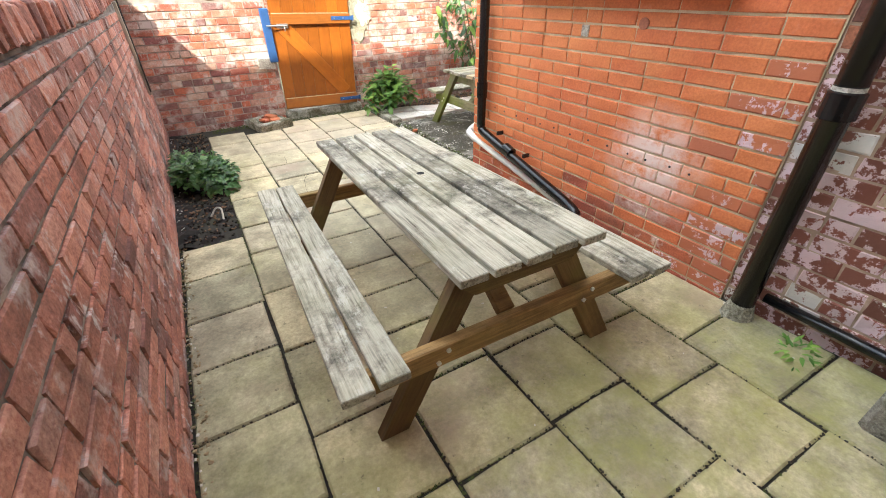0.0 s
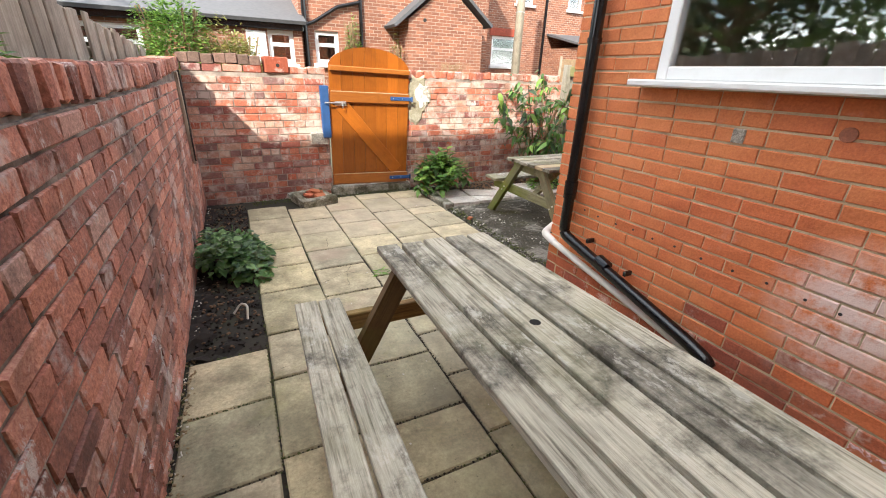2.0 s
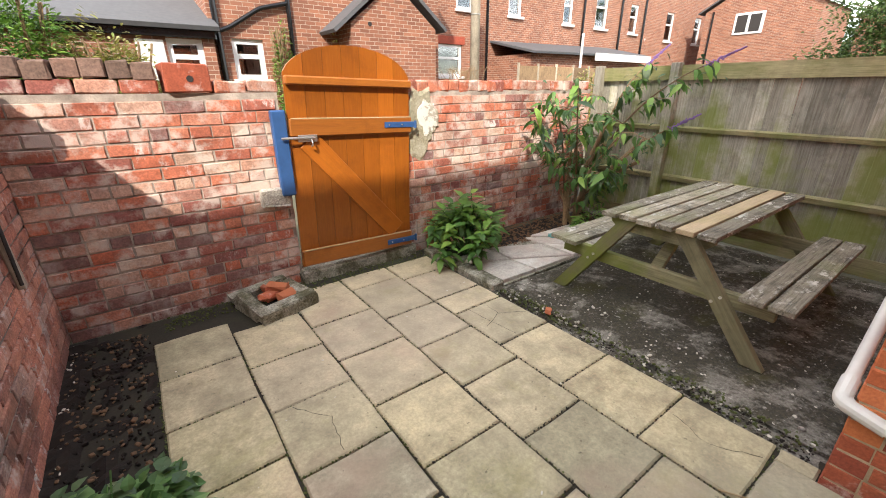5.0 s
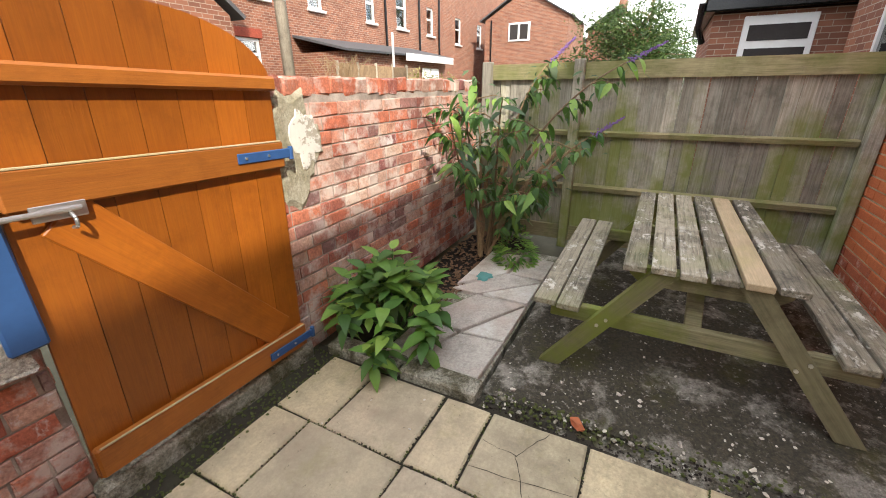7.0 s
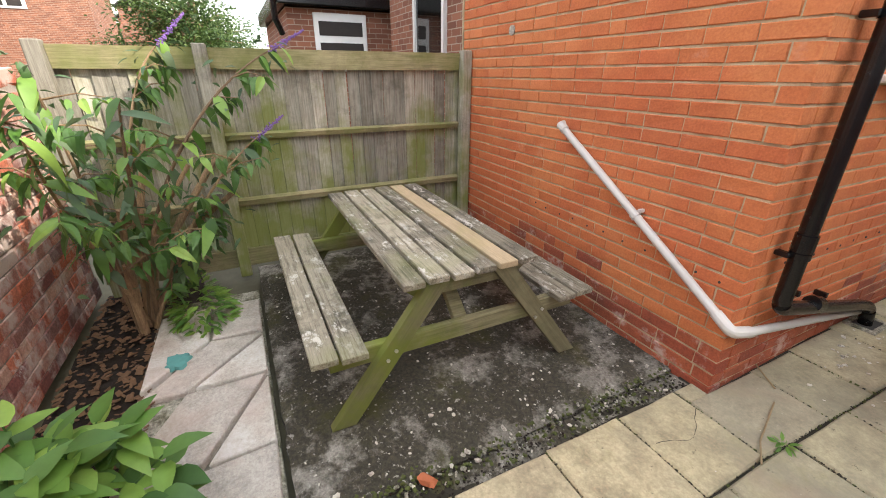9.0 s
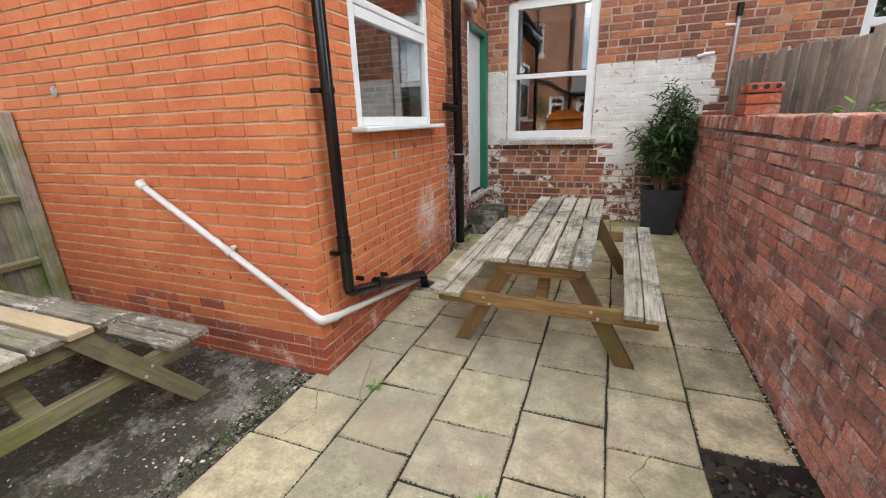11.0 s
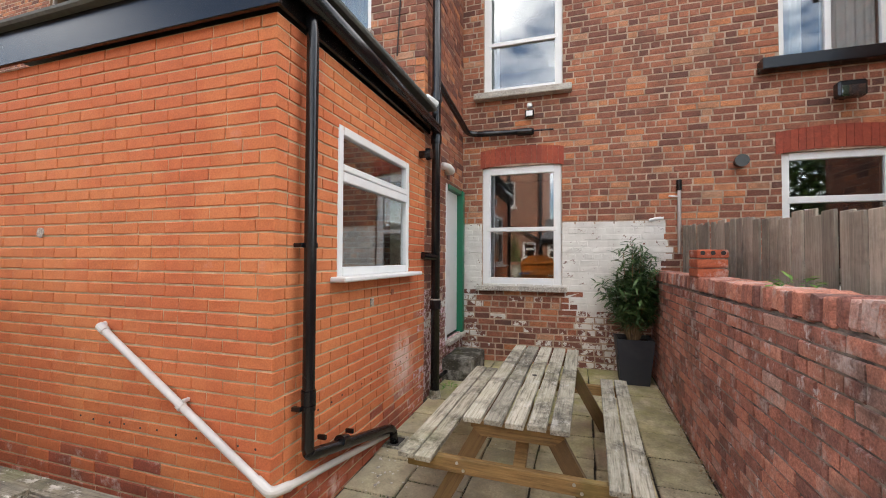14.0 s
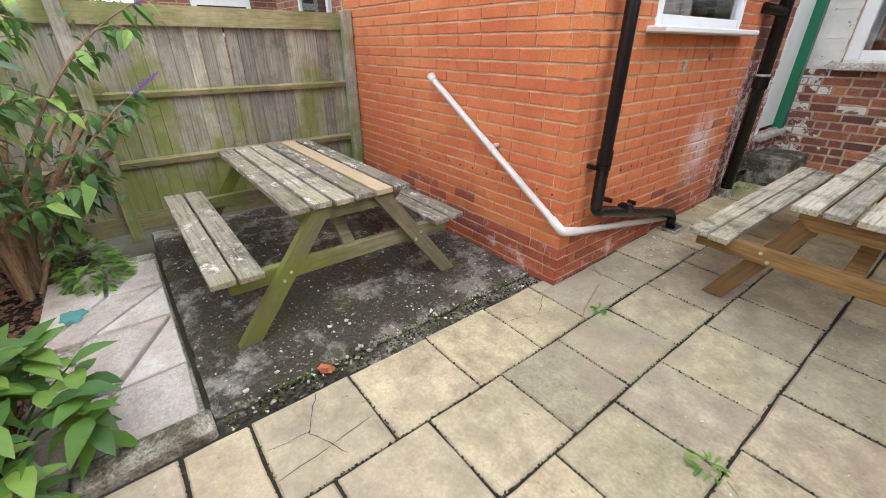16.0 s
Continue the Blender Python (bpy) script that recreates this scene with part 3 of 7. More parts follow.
def brick_wall(name, label, origin, turn, length, height, mortar, pick, course=0.075, stretch=0.225, joint=0.010, bond="stretcher",
               thick=0.20, openings=(), perp=None, near=None, worn=0.002, proud=0.007, seed=1, limit=300, core_openings=None, rough_top=0.0, corner0=None, corner1=None, odd=0.04):
    """A wall whose local x runs along it, local y into it and local z up. Bricks in the stretch `near` are objects, the rest one mesh."""
    rng = random.Random(seed)
    gap = perp or joint
    core = Geo()
    holes = openings if core_openings is None else core_openings
    ca, cb = (0.009 if corner0 is not None else 0.0), length - (0.009 if corner1 is not None else 0.0)
    us = sorted({ca, cb, *[v for o in holes for v in (o[0], o[2]) if ca < v < cb]})
    zs = sorted({0.0, height, *[v for o in holes for v in (o[1], o[3]) if 0 < v < height]})
    for u0, u1 in zip(us, us[1:]):
        for z0, z1 in zip(zs, zs[1:]):
            um, zm = (u0 + u1) / 2, (z0 + z1) / 2
            if not any(o[0] < um < o[2] and o[1] < zm < o[3] for o in holes):
                core.box((um, proud + thick / 2, zm), (u1 - u0, thick, z1 - z0))
    wall = new(name, core.mesh(name, mortar))
    wall.matrix_world = pose(*origin, 0, 0, turn)
    tagged(wall, label, "wall", kind="structure")
    rest, count, row = {}, 0, 0
    z = joint / 2
    while z + course * 0.6 < height:
        top = min(z + course - joint, height - 0.002)
        header = bond == "garden" and row % 4 == 3
        step = stretch / 2 if header else stretch
        carry = None
        u = -step * (0.5 if row % 2 else 0.0) - rng.uniform(0, 0.02)
        if bond == "garden" and header:
            u -= step * 0.5
        while u < length:
            full = step + (rng.uniform(-0.012, 0.012) if worn > 0.0025 else 0)
            if not header and rng.random() < odd:
                full = stretch / 2
            lo, hi, back = 0.0, length, 0.03
            if corner0 is not None:
                lo = -joint / 2 if row % 2 == corner0 else 0.105
            if corner1 is not None:
                hi = length + joint / 2 if row % 2 == corner1 else length - 0.105
            a, b = max(u + (gap - joint) / 2, lo) + joint / 2, min(u + full - (gap - joint) / 2, hi) - joint / 2
            if (corner0 is not None and a < 0.02) or (corner1 is not None and b > length - 0.02):
                back = 0.10
            u += full
            if b - a < 0.065 and a < lo + joint:
                carry = a
                continue
            if carry is not None:
                a, carry = carry, None
            if corner1 is not None and hi - (u - joint / 2) < 0.075:
                b = hi - joint / 2
                back = 0.10 if b > length - 0.02 else 0.03
                u = length + 1
            if corner0 is not None and a < 0.02:
                back = 0.10
            zm = (z + top) / 2
            spans = [(a, b)]
            for o in openings:
                if o[1] < zm < o[3]:
                    cut = []
                    for p, q in spans:
                        if q <= o[0] or p >= o[2]:
                            cut.append((p, q))
                        else:
                            if o[0] - p > 0.03:
                                cut.append((p, o[0] - 0.004))
                            if q - o[2] > 0.03:
                                cut.append((o[2] + 0.004, q))
                    spans = cut
            for p, q in spans:
                if q - p < 0.025:
                    continue
                if rough_top and z > height - course * 1.5 and rng.random() < rough_top:
                    continue
                mat = pick((p + q) / 2, zm, rng)
                if mat is None:
                    continue
                out = rng.uniform(-worn, worn) * 0.6
                if near and back < 0.05 and count < limit and near[0] <= (p + q) / 2 <= near[1] and near[2] <= zm <= near[3]:
                    ob = new("brick", brick_mesh(round((q - p) / 0.005) * 0.005, top - z, mat, rng.randrange(6), worn))
                    ob.parent = wall
                    ob.matrix_basis = pose((p + q) / 2, out, zm, rng.uniform(-0.4, 0.4), rng.uniform(-0.5, 0.5) if worn > 0.002 else 0, 0)
                    count += 1
                else:
                    v = [(x + rng.uniform(-worn, worn), y + out + (rng.uniform(-worn, worn) if i > 3 else 0), zz + rng.uniform(-worn, worn))
                         for i, (x, y, zz) in enumerate(brick_verts(p, q, z, top, 0.0, back, 0.004))]
                    rest.setdefault(mat.name, (mat, Geo()))[1].add(v, BRICK_FACES)
        z += course
        row += 1
    for mat, g in rest.values():
        tagged(part("brickwork", g, mat, wall), kind="stuff")
    return wall

# ---- ground ----
G = Geo()
G.add([(-3000, -3000, -0.10), (3000, -3000, -0.10), (3000, 3000, -0.10), (-3000, 3000, -0.10)], [(0, 1, 2, 3)])
solid("ground", G, M_GRASS, "rough bare ground reaching far beyond the yard", "ground", "structure")

# the bed under the flags: level by the gate, rising gently to the house
ys = [3.05, 0.0, -4.0]
G = Geo()
for y0, y1 in zip(ys, ys[1:]):
    G.add([(-2.5, y0, ground_z(y0) - 0.018), (0.15, y0, ground_z(y0) - 0.018), (0.15, y1, ground_z(y1) - 0.018), (-2.5, y1, ground_z(y1) - 0.018),
           (-2.5, y0, -0.3), (0.15, y0, -0.3), (0.15, y1, -0.3), (-2.5, y1, -0.3)], [(0, 1, 2, 3), (4, 7, 6, 5), (0, 4, 5, 1), (2, 6, 7, 3), (0, 3, 7, 4), (1, 5, 6, 2)])
floor = solid("floor", G, M_JOINT, "yard floor of worn buff stone flags with dark joints", "floor", "structure")

COLUMNS = [  # x0, x1 near the gate, x0, x1 near the house, cross joints from the gate to the house
    (-2.47, -2.07, -2.47, -2.09, [-0.06, -0.51, -0.97, -1.37, -1.77, -2.21, -2.66, -3.10, -3.55, -3.98]),
    (-2.07, -1.65, -2.09, -1.71, [2.72, 2.28, 1.85, 1.40, 1.03, 0.61, 0.07, -0.38, -0.91, -1.45, -1.97, -2.37, -2.80, -3.20, -3.60, -3.98]),
    (-1.65, -1.22, -1.71, -1.28, [2.56, 2.11, 1.68, 1.25, 0.86, 0.40, -0.06, -0.48, -0.93, -1.25, -1.60, -1.97, -2.41, -2.85, -3.30, -3.98]),
    (-1.22, -0.78, -1.28, -0.89, [2.88, 2.31, 1.87, 1.43, 0.99, 0.57, 0.16, -0.31, -0.73, -1.15, -1.55, -2.00, -2.40, -2.80, -3.20, -3.60, -3.98]),
    (-0.78, -0.36, -0.89, -0.47, [2.88, 2.64, 2.12, 1.70, 1.28, 0.85, 0.43, -0.03, -0.45, -0.92, -1.30, -1.70, -2.13, -2.56, -2.95, -3.40, -3.98]),
    (-0.36, 0.085, -0.47, 0.05, [2.88, 2.56, 2.13, 1.88, 1.43, 0.98, 0.55, 0.15, -0.34, -0.71, -1.16, -1.58, -2.00, -2.41, -2.81, -3.25, -3.98])]
rng = random.Random(5)


def flag_geo(w, d, rng):
    """A worn flagstone, slightly uneven, its top at z = 0."""
    b, t = 0.008, 0.05
    pts = [(-w / 2, -d / 2), (0, -d / 2), (w / 2, -d / 2), (w / 2, 0), (w / 2, d / 2), (0, d / 2), (-w / 2, d / 2), (-w / 2, 0)]
    pts = [(x + rng.uniform(-0.006, 0.004) * (1 if x > 0 else -1), y + rng.uniform(-0.006, 0.004) * (1 if y > 0 else -1)) for x, y in pts]
    v = [(x, y, -t) for x, y in pts] + [(x, y, -b) for x, y in pts]
    v += [(x * (1 - 2 * b / w), y * (1 - 2 * b / d), rng.uniform(-0.001, 0.001)) for x, y in pts] + [(0, 0, 0.001)]
    f = [(i, (i + 1) % 8, 8 + (i + 1) % 8, 8 + i) for i in range(8)] + [(8 + i, 8 + (i + 1) % 8, 16 + (i + 1) % 8, 16 + i) for i in range(8)]
    f += [(16 + i, 16 + (i + 1) % 8, 24) for i in range(8)]
    return Geo().add(v, f)


for xa0, xa1, xb0, xb1, cuts in COLUMNS:
    for y1, y0 in zip(cuts, cuts[1:]):
        k = min(1.0, max(0.0, -(y0 + y1) / 2 / 2.4))
        x0, x1 = xa0 + (xb0 - xa0) * k, xa1 + (xb1 - xa1) * k
        xe = min(x1, -0.005) if y0 < -0.2 else x1
        w, d = xe - x0 - rng.uniform(0.006, 0.012), y1 - y0 - rng.uniform(0.005, 0.012)
        yc = (y0 + y1) / 2
        tilt = math.degrees(math.atan(-0.045)) if yc < 0 else 0.0
        part("flagstone", flag_geo(w, d, rng), M_FLAG, floor, at=pose((x0 + xe) / 2, yc, ground_z(yc) + rng.uniform(-0.003, 0.003), tilt + rng.uniform(-0.3, 0.3), rng.uniform(-0.3, 0.3), math.degrees(math.atan((xa0 - xb0) / 2.4)) * -0.8 if yc < 0 else 0))

part("flagstone", flag_geo(0.10, 0.135, rng), M_FLAG, floor, at=pose(0.035, 0.075, -0.002))
joint_dirt, joint_moss = Geo(), Geo()
jr = random.Random(52)


def crumb(x, y):
    w = jr.uniform(0.003, 0.009)
    (joint_moss if noise.noise((x * 1.3, y * 1.3, 4)) + jr.uniform(-0.35, 0.35) > 0.12 else joint_dirt).box((0, 0, 0), (w, w * jr.uniform(0.6, 1.6), w * 0.5), 0, pose(x + jr.gauss(0, 0.0035), y + jr.gauss(0, 0.0035), ground_z(y) - 0.006, jr.uniform(-20, 20), jr.uniform(-20, 20), jr.uniform(0, 180)))


for xa0, xa1, xb0, xb1, cuts in COLUMNS:
    for y1, y0 in zip(cuts, cuts[1:]):
        y = y0
        while y < y1:
            k = min(1.0, max(0.0, -y / 2.4))
            crumb(xa0 + (xb0 - xa0) * k, y)
            y += jr.uniform(0.004, 0.022)
        k = min(1.0, max(0.0, -y1 / 2.4))
        x, xe = xa0 + (xb0 - xa0) * k, xa1 + (xb1 - xa1) * k
        while x < xe:
            crumb(x, y1)
            x += jr.uniform(0.004, 0.022)
solid("joint_dirt", joint_dirt, M_JOINT, "dark grit filling the joints between the flags", "dirt", "stuff")
solid("joint_moss", joint_moss, M_MOSS, "green-brown moss in the joints between the flags", "moss", "stuff")

# the soil bed along the long wall
G = Geo()
nx, ny = 10, 60
vs = [(-2.49 + 0.42 * i / nx, -0.05 + 3.1 * j / ny, 0.0) for j in range(ny + 1) for i in range(nx + 1)]
vs = [(x, y, -0.02 + 0.035 * noise.noise((x * 9, y * 9, 3)) + 0.02 * noise.noise((x * 30, y * 30, 7)) + (0.02 if x < -2.4 else 0)) for x, y, z in vs]
G.add(vs, [(j * (nx + 1) + i, j * (nx + 1) + i + 1, (j + 1) * (nx + 1) + i + 1, (j + 1) * (nx + 1) + i) for j in range(ny) for i in range(nx)])
soil = solid("soil_bed", G, M_SOIL, "strip of dark bare soil beside the long brick wall", "soil", "stuff")

# concrete pad under the far table
def rough_sheet(x0, x1, y0, y1, z, amp, n, seed, depth=0.08):
    g = Geo()
    nxx, nyy = max(2, int((x1 - x0) * n)), max(2, int((y1 - y0) * n))
    v = []
    for j in range(nyy + 1):
        for i in range(nxx + 1):
            x, y = x0 + (x1 - x0) * i / nxx, y0 + (y1 - y0) * j / nyy
            h = z + amp * noise.noise((x * 4, y * 4, seed)) + amp * 0.6 * noise.noise((x * 17, y * 17, seed))
            edge = i in (0, nxx) or j in (0, nyy)
            v.append((x + (0.012 * noise.noise((x * 9, y * 9, seed + 5)) if edge else 0), y + (0.012 * noise.noise((x * 9, y * 9, seed + 9)) if edge else 0), h - (0.012 if edge else 0)))
    k = nxx + 1
    f = [(j * k + i, j * k + i + 1, (j + 1) * k + i + 1, (j + 1) * k + i) for j in range(nyy) for i in range(nxx)]
    rim = [i for i in range(k)] + [j * k + nxx for j in range(1, nyy + 1)] + [nyy * k + i for i in range(nxx - 1, -1, -1)] + [j * k for j in range(nyy - 1, 0, -1)]
    low = len(v)
    v += [(v[i][0], v[i][1], z - depth) for i in rim]
    m = len(rim)
    f += [(rim[a], rim[(a + 1) % m], low + (a + 1) % m, low + a) for a in range(m)]
    return g.add(v, f)


solid("concrete_pad", rough_sheet(0.205, 2.62, -0.02, 1.985, -0.002, 0.008, 26, 2), M_CONCRETE, "old mossy concrete pad stained black and grey", "concrete", "structure")
solid("concrete_strip", rough_sheet(0.075, 0.198, 0.0, 1.985, -0.014, 0.014, 40, 4), M_CONCRETE, "crumbling strip of concrete between pad and flags", "concrete", "structure")
solid("back_soil", rough_sheet(0.3, 2.6, 2.4, 3.02, -0.02, 0.02, 20, 8), M_SOIL, "dark soil with litter at the wall foot", "soil", "structure")

# pale broken slabs beside the pad
slabs = solid("slab_bed", Geo().box((1.15, 2.32, -0.06), (2.05, 0.62, 0.10), 0.004), M_KERB, "bed of pale broken paving slabs with open joints", "paving", "structure")
SLABS = [[(0.24, 2.03), (0.62, 2.02), (0.60, 2.30), (0.24, 2.44)], [(0.635, 2.02), (1.10, 2.02), (0.62, 2.285)], [(1.11, 2.03), (1.12, 2.40), (0.66, 2.62), (0.63, 2.31)],
         [(0.24, 2.46), (0.60, 2.32), (0.645, 2.62), (0.24, 2.62)], [(1.135, 2.02), (1.50, 2.02), (1.14, 2.36)], [(1.52, 2.025), (1.56, 2.30), (1.15, 2.62), (1.14, 2.40)],
         [(1.58, 2.02), (1.98, 2.02), (1.99, 2.30), (1.58, 2.30)], [(1.57, 2.32), (1.99, 2.32), (1.96, 2.60), (1.22, 2.61)]]
for poly in SLABS:
    cx, cy = sum(p[0] for p in poly) / len(poly), sum(p[1] for p in poly) / len(poly)
    n = len(poly)
    v = [(x - cx, y - cy, -0.05) for x, y in poly] + [(x - cx, y - cy, -0.006) for x, y in poly] + [((x - cx) * 0.97, (y - cy) * 0.97, 0.0) for x, y in poly]
    f = [(i, (i + 1) % n, n + (i + 1) % n, n + i) for i in range(n)] + [(n + i, n + (i + 1) % n, 2 * n + (i + 1) % n, 2 * n + i) for i in range(n)] + [tuple(range(2 * n, 3 * n))]
    part("slab", Geo().add(v, f), M_PALE_SLAB, slabs, at=pose(cx, cy, 0.025 + rng.uniform(-0.004, 0.004), rng.uniform(-1, 1), rng.uniform(-1, 1), 0))
kerb = thing("kerb", "lichen-covered concrete kerb edging the slabs", "kerb", kind="structure")
for y0, y1 in ((1.99, 2.44), (2.45, 2.95)):
    part("kerb_stone", Geo().box((0.165, (y0 + y1) / 2, -0.02), (0.13, y1 - y0, 0.13), 0.012), M_KERB, kerb)

# ---- yard walls ----
def pick_left(u, z, r):
    return M_YARD


wall_left = brick_wall("wall_left", "long weathered red brick yard wall with dark joints", (-2.48, -4.0, 0.0), 90, 7.25, 1.36, M_YARD_MORTAR, pick_left,
                       course=0.0755, bond="garden", worn=0.003, near=(1.6, 4.8, 0.0, 1.4), seed=3, thick=0.21, proud=0.008, joint=0.012)


def cope_rise(y):
    """The wall top climbs towards the gate."""
    return 0.038 * max(0.0, y - 1.0)


coping = thing("coping", "brick-on-edge coping with worn and missing bricks", "coping", kind="structure")
part("bed", Geo().box((-2.60, -0.4, 1.366), (0.20, 7.2, 0.012)).add([(-2.70, 1.0, 1.37), (-2.50, 1.0, 1.37), (-2.50, 3.2, 1.37), (-2.70, 3.2, 1.37), (-2.50, 3.2, 1.37 + cope_rise(3.2)), (-2.70, 3.2, 1.37 + cope_rise(3.2))],
     [(0, 1, 4, 5), (1, 2, 4), (0, 5, 3), (2, 3, 5, 4), (0, 3, 2, 1)]), M_YARD_MORTAR, coping)


def loose_brick(w, d, h, seed, worn=0.006):
    r = random.Random(seed)
    g = Geo().box((0, 0, 0), (w, d, h), 0.008)
    g.v = [(x + r.uniform(-worn, worn), y + r.uniform(-worn, worn), z + r.uniform(-worn, worn)) for x, y, z in g.v]
    return g


cop_meshes = [loose_brick(0.225, 0.066, 0.112, i).mesh("coping_brick", M_YARD) for i in range(6)]
r = random.Random(11)
y = -3.95
while y < 3.1:
    if r.random() > (0.04 if y < 1.5 else 0.22):
        part("coping_brick", r.choice(cop_meshes), None, coping, at=pose(-2.595 + r.uniform(-0.008, 0.008), y, 1.432 + cope_rise(y) + r.uniform(-0.004, 0.004), r.uniform(-2, 2), r.uniform(-1, 1), r.uniform(-1.5, 1.5)))
    y += 0.0755

def pick_gate(u, z, r):
    k = r.random()
    if k < 0.13 and z > 0.25:
        return M_LIMED
    # More purple bricks below the shadow line put some shade into the colour.
    return M_PURPLE_BRICK if k > (0.86 if z < 0.75 else 0.95) else M_GATEWALL


wall_gate = brick_wall("wall_gate", "patched red and lime-stained brick wall beside the gate", (-2.48, 3.06, -0.02), 0, 5.1, 1.46, M_GATE_MORTAR, pick_gate,
                       course=0.079, bond="garden", worn=0.0028, openings=[(1.468, -0.1, 2.505, 2)], near=(0.0, 4.2, 0.5, 1.5), seed=9, thick=0.22, proud=0.008)
brick_wall("wall_gate_reveal", "brick side of the gate opening", (-1.009, 3.07, -0.02), 90, 0.20, 1.46, M_GATE_MORTAR, pick_gate, course=0.079, stretch=0.22, worn=0.004, seed=10, thick=0.006, proud=0.010)
r = random.Random(21)
gate_coping = thing("gate_wall_coping", "uneven row of bricks along the wall top", "coping", kind="structure")
top_meshes = [loose_brick(0.105, 0.22, 0.09, 40 + i, 0.008).mesh("coping_brick", M_GATEWALL) for i in range(6)]
dark_meshes = [loose_brick(0.112, 0.22, 0.10, 60 + i, 0.005).mesh("coping_brick", M_COPE) for i in range(4)]
for k in range(2):
    part("course_brick", loose_brick(0.19, 0.20, 0.072, 36 + k, 0.005), M_GATEWALL, gate_coping, at=pose(-1.305 + 0.2 * k, 3.16, 1.474 + 0.006 * k, 0, 2, 3))
for k in range(4):
    part("course_brick", loose_brick(0.185, 0.21, 0.076, 30 + k, 0.004), M_GATEWALL, gate_coping, at=pose(-2.375 + 0.196 * k, 3.17, 1.480))
x = -2.44
while x < 2.6:
    if not -1.68 < x < 0.09:
        part("coping_brick", r.choice(dark_meshes if x < -1.68 else top_meshes), None, gate_coping, at=pose(x, 3.17, (1.569 if x < -1.68 else 1.479) + r.uniform(-0.006, 0.006), r.uniform(-2, 2), r.uniform(-3, 3), r.uniform(-4, 4)))
    x += 0.115

# ---- the orange brick extension ----
def pick_ext(u, z, r):
    return M_EXT_LOW if z < 0.32 or (z < 0.45 and r.random() < 0.3) else M_EXT


def pick_ext_west(u, z, r):
    if z < 1.35 and u > 2.10 and round((z - 0.0378) / 0.0757) % 2 == 0 and r.random() < 0.85:
        return M_PINK
    if z < 1.2 and u > 1.9 and r.random() < 0.10:
        return M_PINK
    return pick_ext(u, z, r)


EXT_TOP = 2.98


def drill_holes(wall, spans):
    """Rows of small plugged damp-proofing holes in a wall's bricks."""
    rr = random.Random(77)
    for u0, u1, z in spans:
        u = u0
        while u < u1:
            part("drill_hole", Geo().tube([(u, -0.0015, z), (u, 0.004, z)], 0.007, 8), M_DARK, wall, at=pose(0, 0, rr.uniform(-0.008, 0.008)))
            u += rr.uniform(0.10, 0.16)


ext_n = brick_wall("wall_extension_north", "bright orange-red brick end wall of the kitchen extension", (2.70, 0.0, -0.05), 180, 2.70, EXT_TOP + 0.05, M_EXT_MORTAR, pick_ext,
                   course=0.0757, joint=0.0115, perp=0.006, near=(0.9, 2.70, 0.0, 2.2), worn=0.0018, seed=13, proud=0.007, corner1=0)
KW = (0.62, 1.50, 1.87, 2.56)
ext_w = brick_wall("wall_extension_west", "orange-red brick side wall with a white window", (0.0, 0.0, -0.05), -90, 2.32, EXT_TOP + 0.05, M_EXT_MORTAR, pick_ext_west,
                   course=0.0757, joint=0.0115, perp=0.006, openings=[(KW[0], KW[1] + 0.05, KW[2], KW[3] + 0.05)], near=(0.0, 2.3, 0.0, 2.4), worn=0.0018, seed=17, proud=0.007, corner0=1)
drill_holes(ext_n, [(1.2, 2.65, 0.645)])
drill_holes(ext_w, [(0.3, 2.0, 0.72)])
G = Geo()
G.box((2.72, -1.15, 1.46), (0.02, 2.3, EXT_TOP + 0.05))
solid("wall_extension_east", G, M_EXT_MORTAR, "hidden side wall of the extension", "wall", "structure")
# Kitchen ceiling and floor coloured dark in place of the room's shade.
solid("ceiling_extension", Geo().box((1.35, -1.15, EXT_TOP - 0.03), (2.6, 2.1, 0.03)), M_DARK, "kitchen ceiling coloured dark for the unlit room", "ceiling", "structure")
solid("floor_inside", Geo().box((1.35, -1.15, 0.3), (2.4, 1.9, 0.03)), M_DARK, "kitchen floor coloured dark for the unlit room", "floor", "structure")

roof = thing("extension_roof", "flat felted roof with a black fascia and gutter", "roof", kind="structure")
part("fascia_north", Geo().box((1.36, 0.045, 3.10), (2.84, 0.03, 0.24), 0.004), M_BLACK_PIPE, roof, "black painted fascia board")
part("fascia_west", Geo().box((-0.02, -1.18, 3.10), (0.03, 2.42, 0.20), 0.004), M_BLACK_PIPE, roof)
part("felt", Geo().box((1.33, -1.10, 3.245), (2.95, 2.44, 0.05), 0.015), M_ROOF_FELT, roof, "mossy grey felt edge")

# ---- terrace house ----
HY = -3.95
WIN = [(-0.28, -1.385, 1.25, 2.95), (-0.295, -1.40, 4.0, 5.60), (-0.36, -1.367, 6.78, 7.72), (-3.87, -4.915, 4.0, 5.57), (-3.88, -4.945, 1.25, 2.90), (-3.88, -5.0, 6.75, 7.75),
       (9.55, 8.46, 6.93, 7.75)]
HX0 = 14.0    # local x runs from here towards the west
holes = [(HX0 - w[0], w[2], HX0 - w[1], w[3]) for w in WIN]


def pick_house(u, z, r):
    x = HX0 - u
    if -2.68 < x < 0.2 and z < 2.11:
        if z > 1.2 or x < -1.55:
            return M_WHITEWASH if z > 0.9 else M_WHITEWORN
        return M_WHITEWORN if x > -0.25 or r.random() < 0.22 else M_HOUSE
    return M_HOUSE


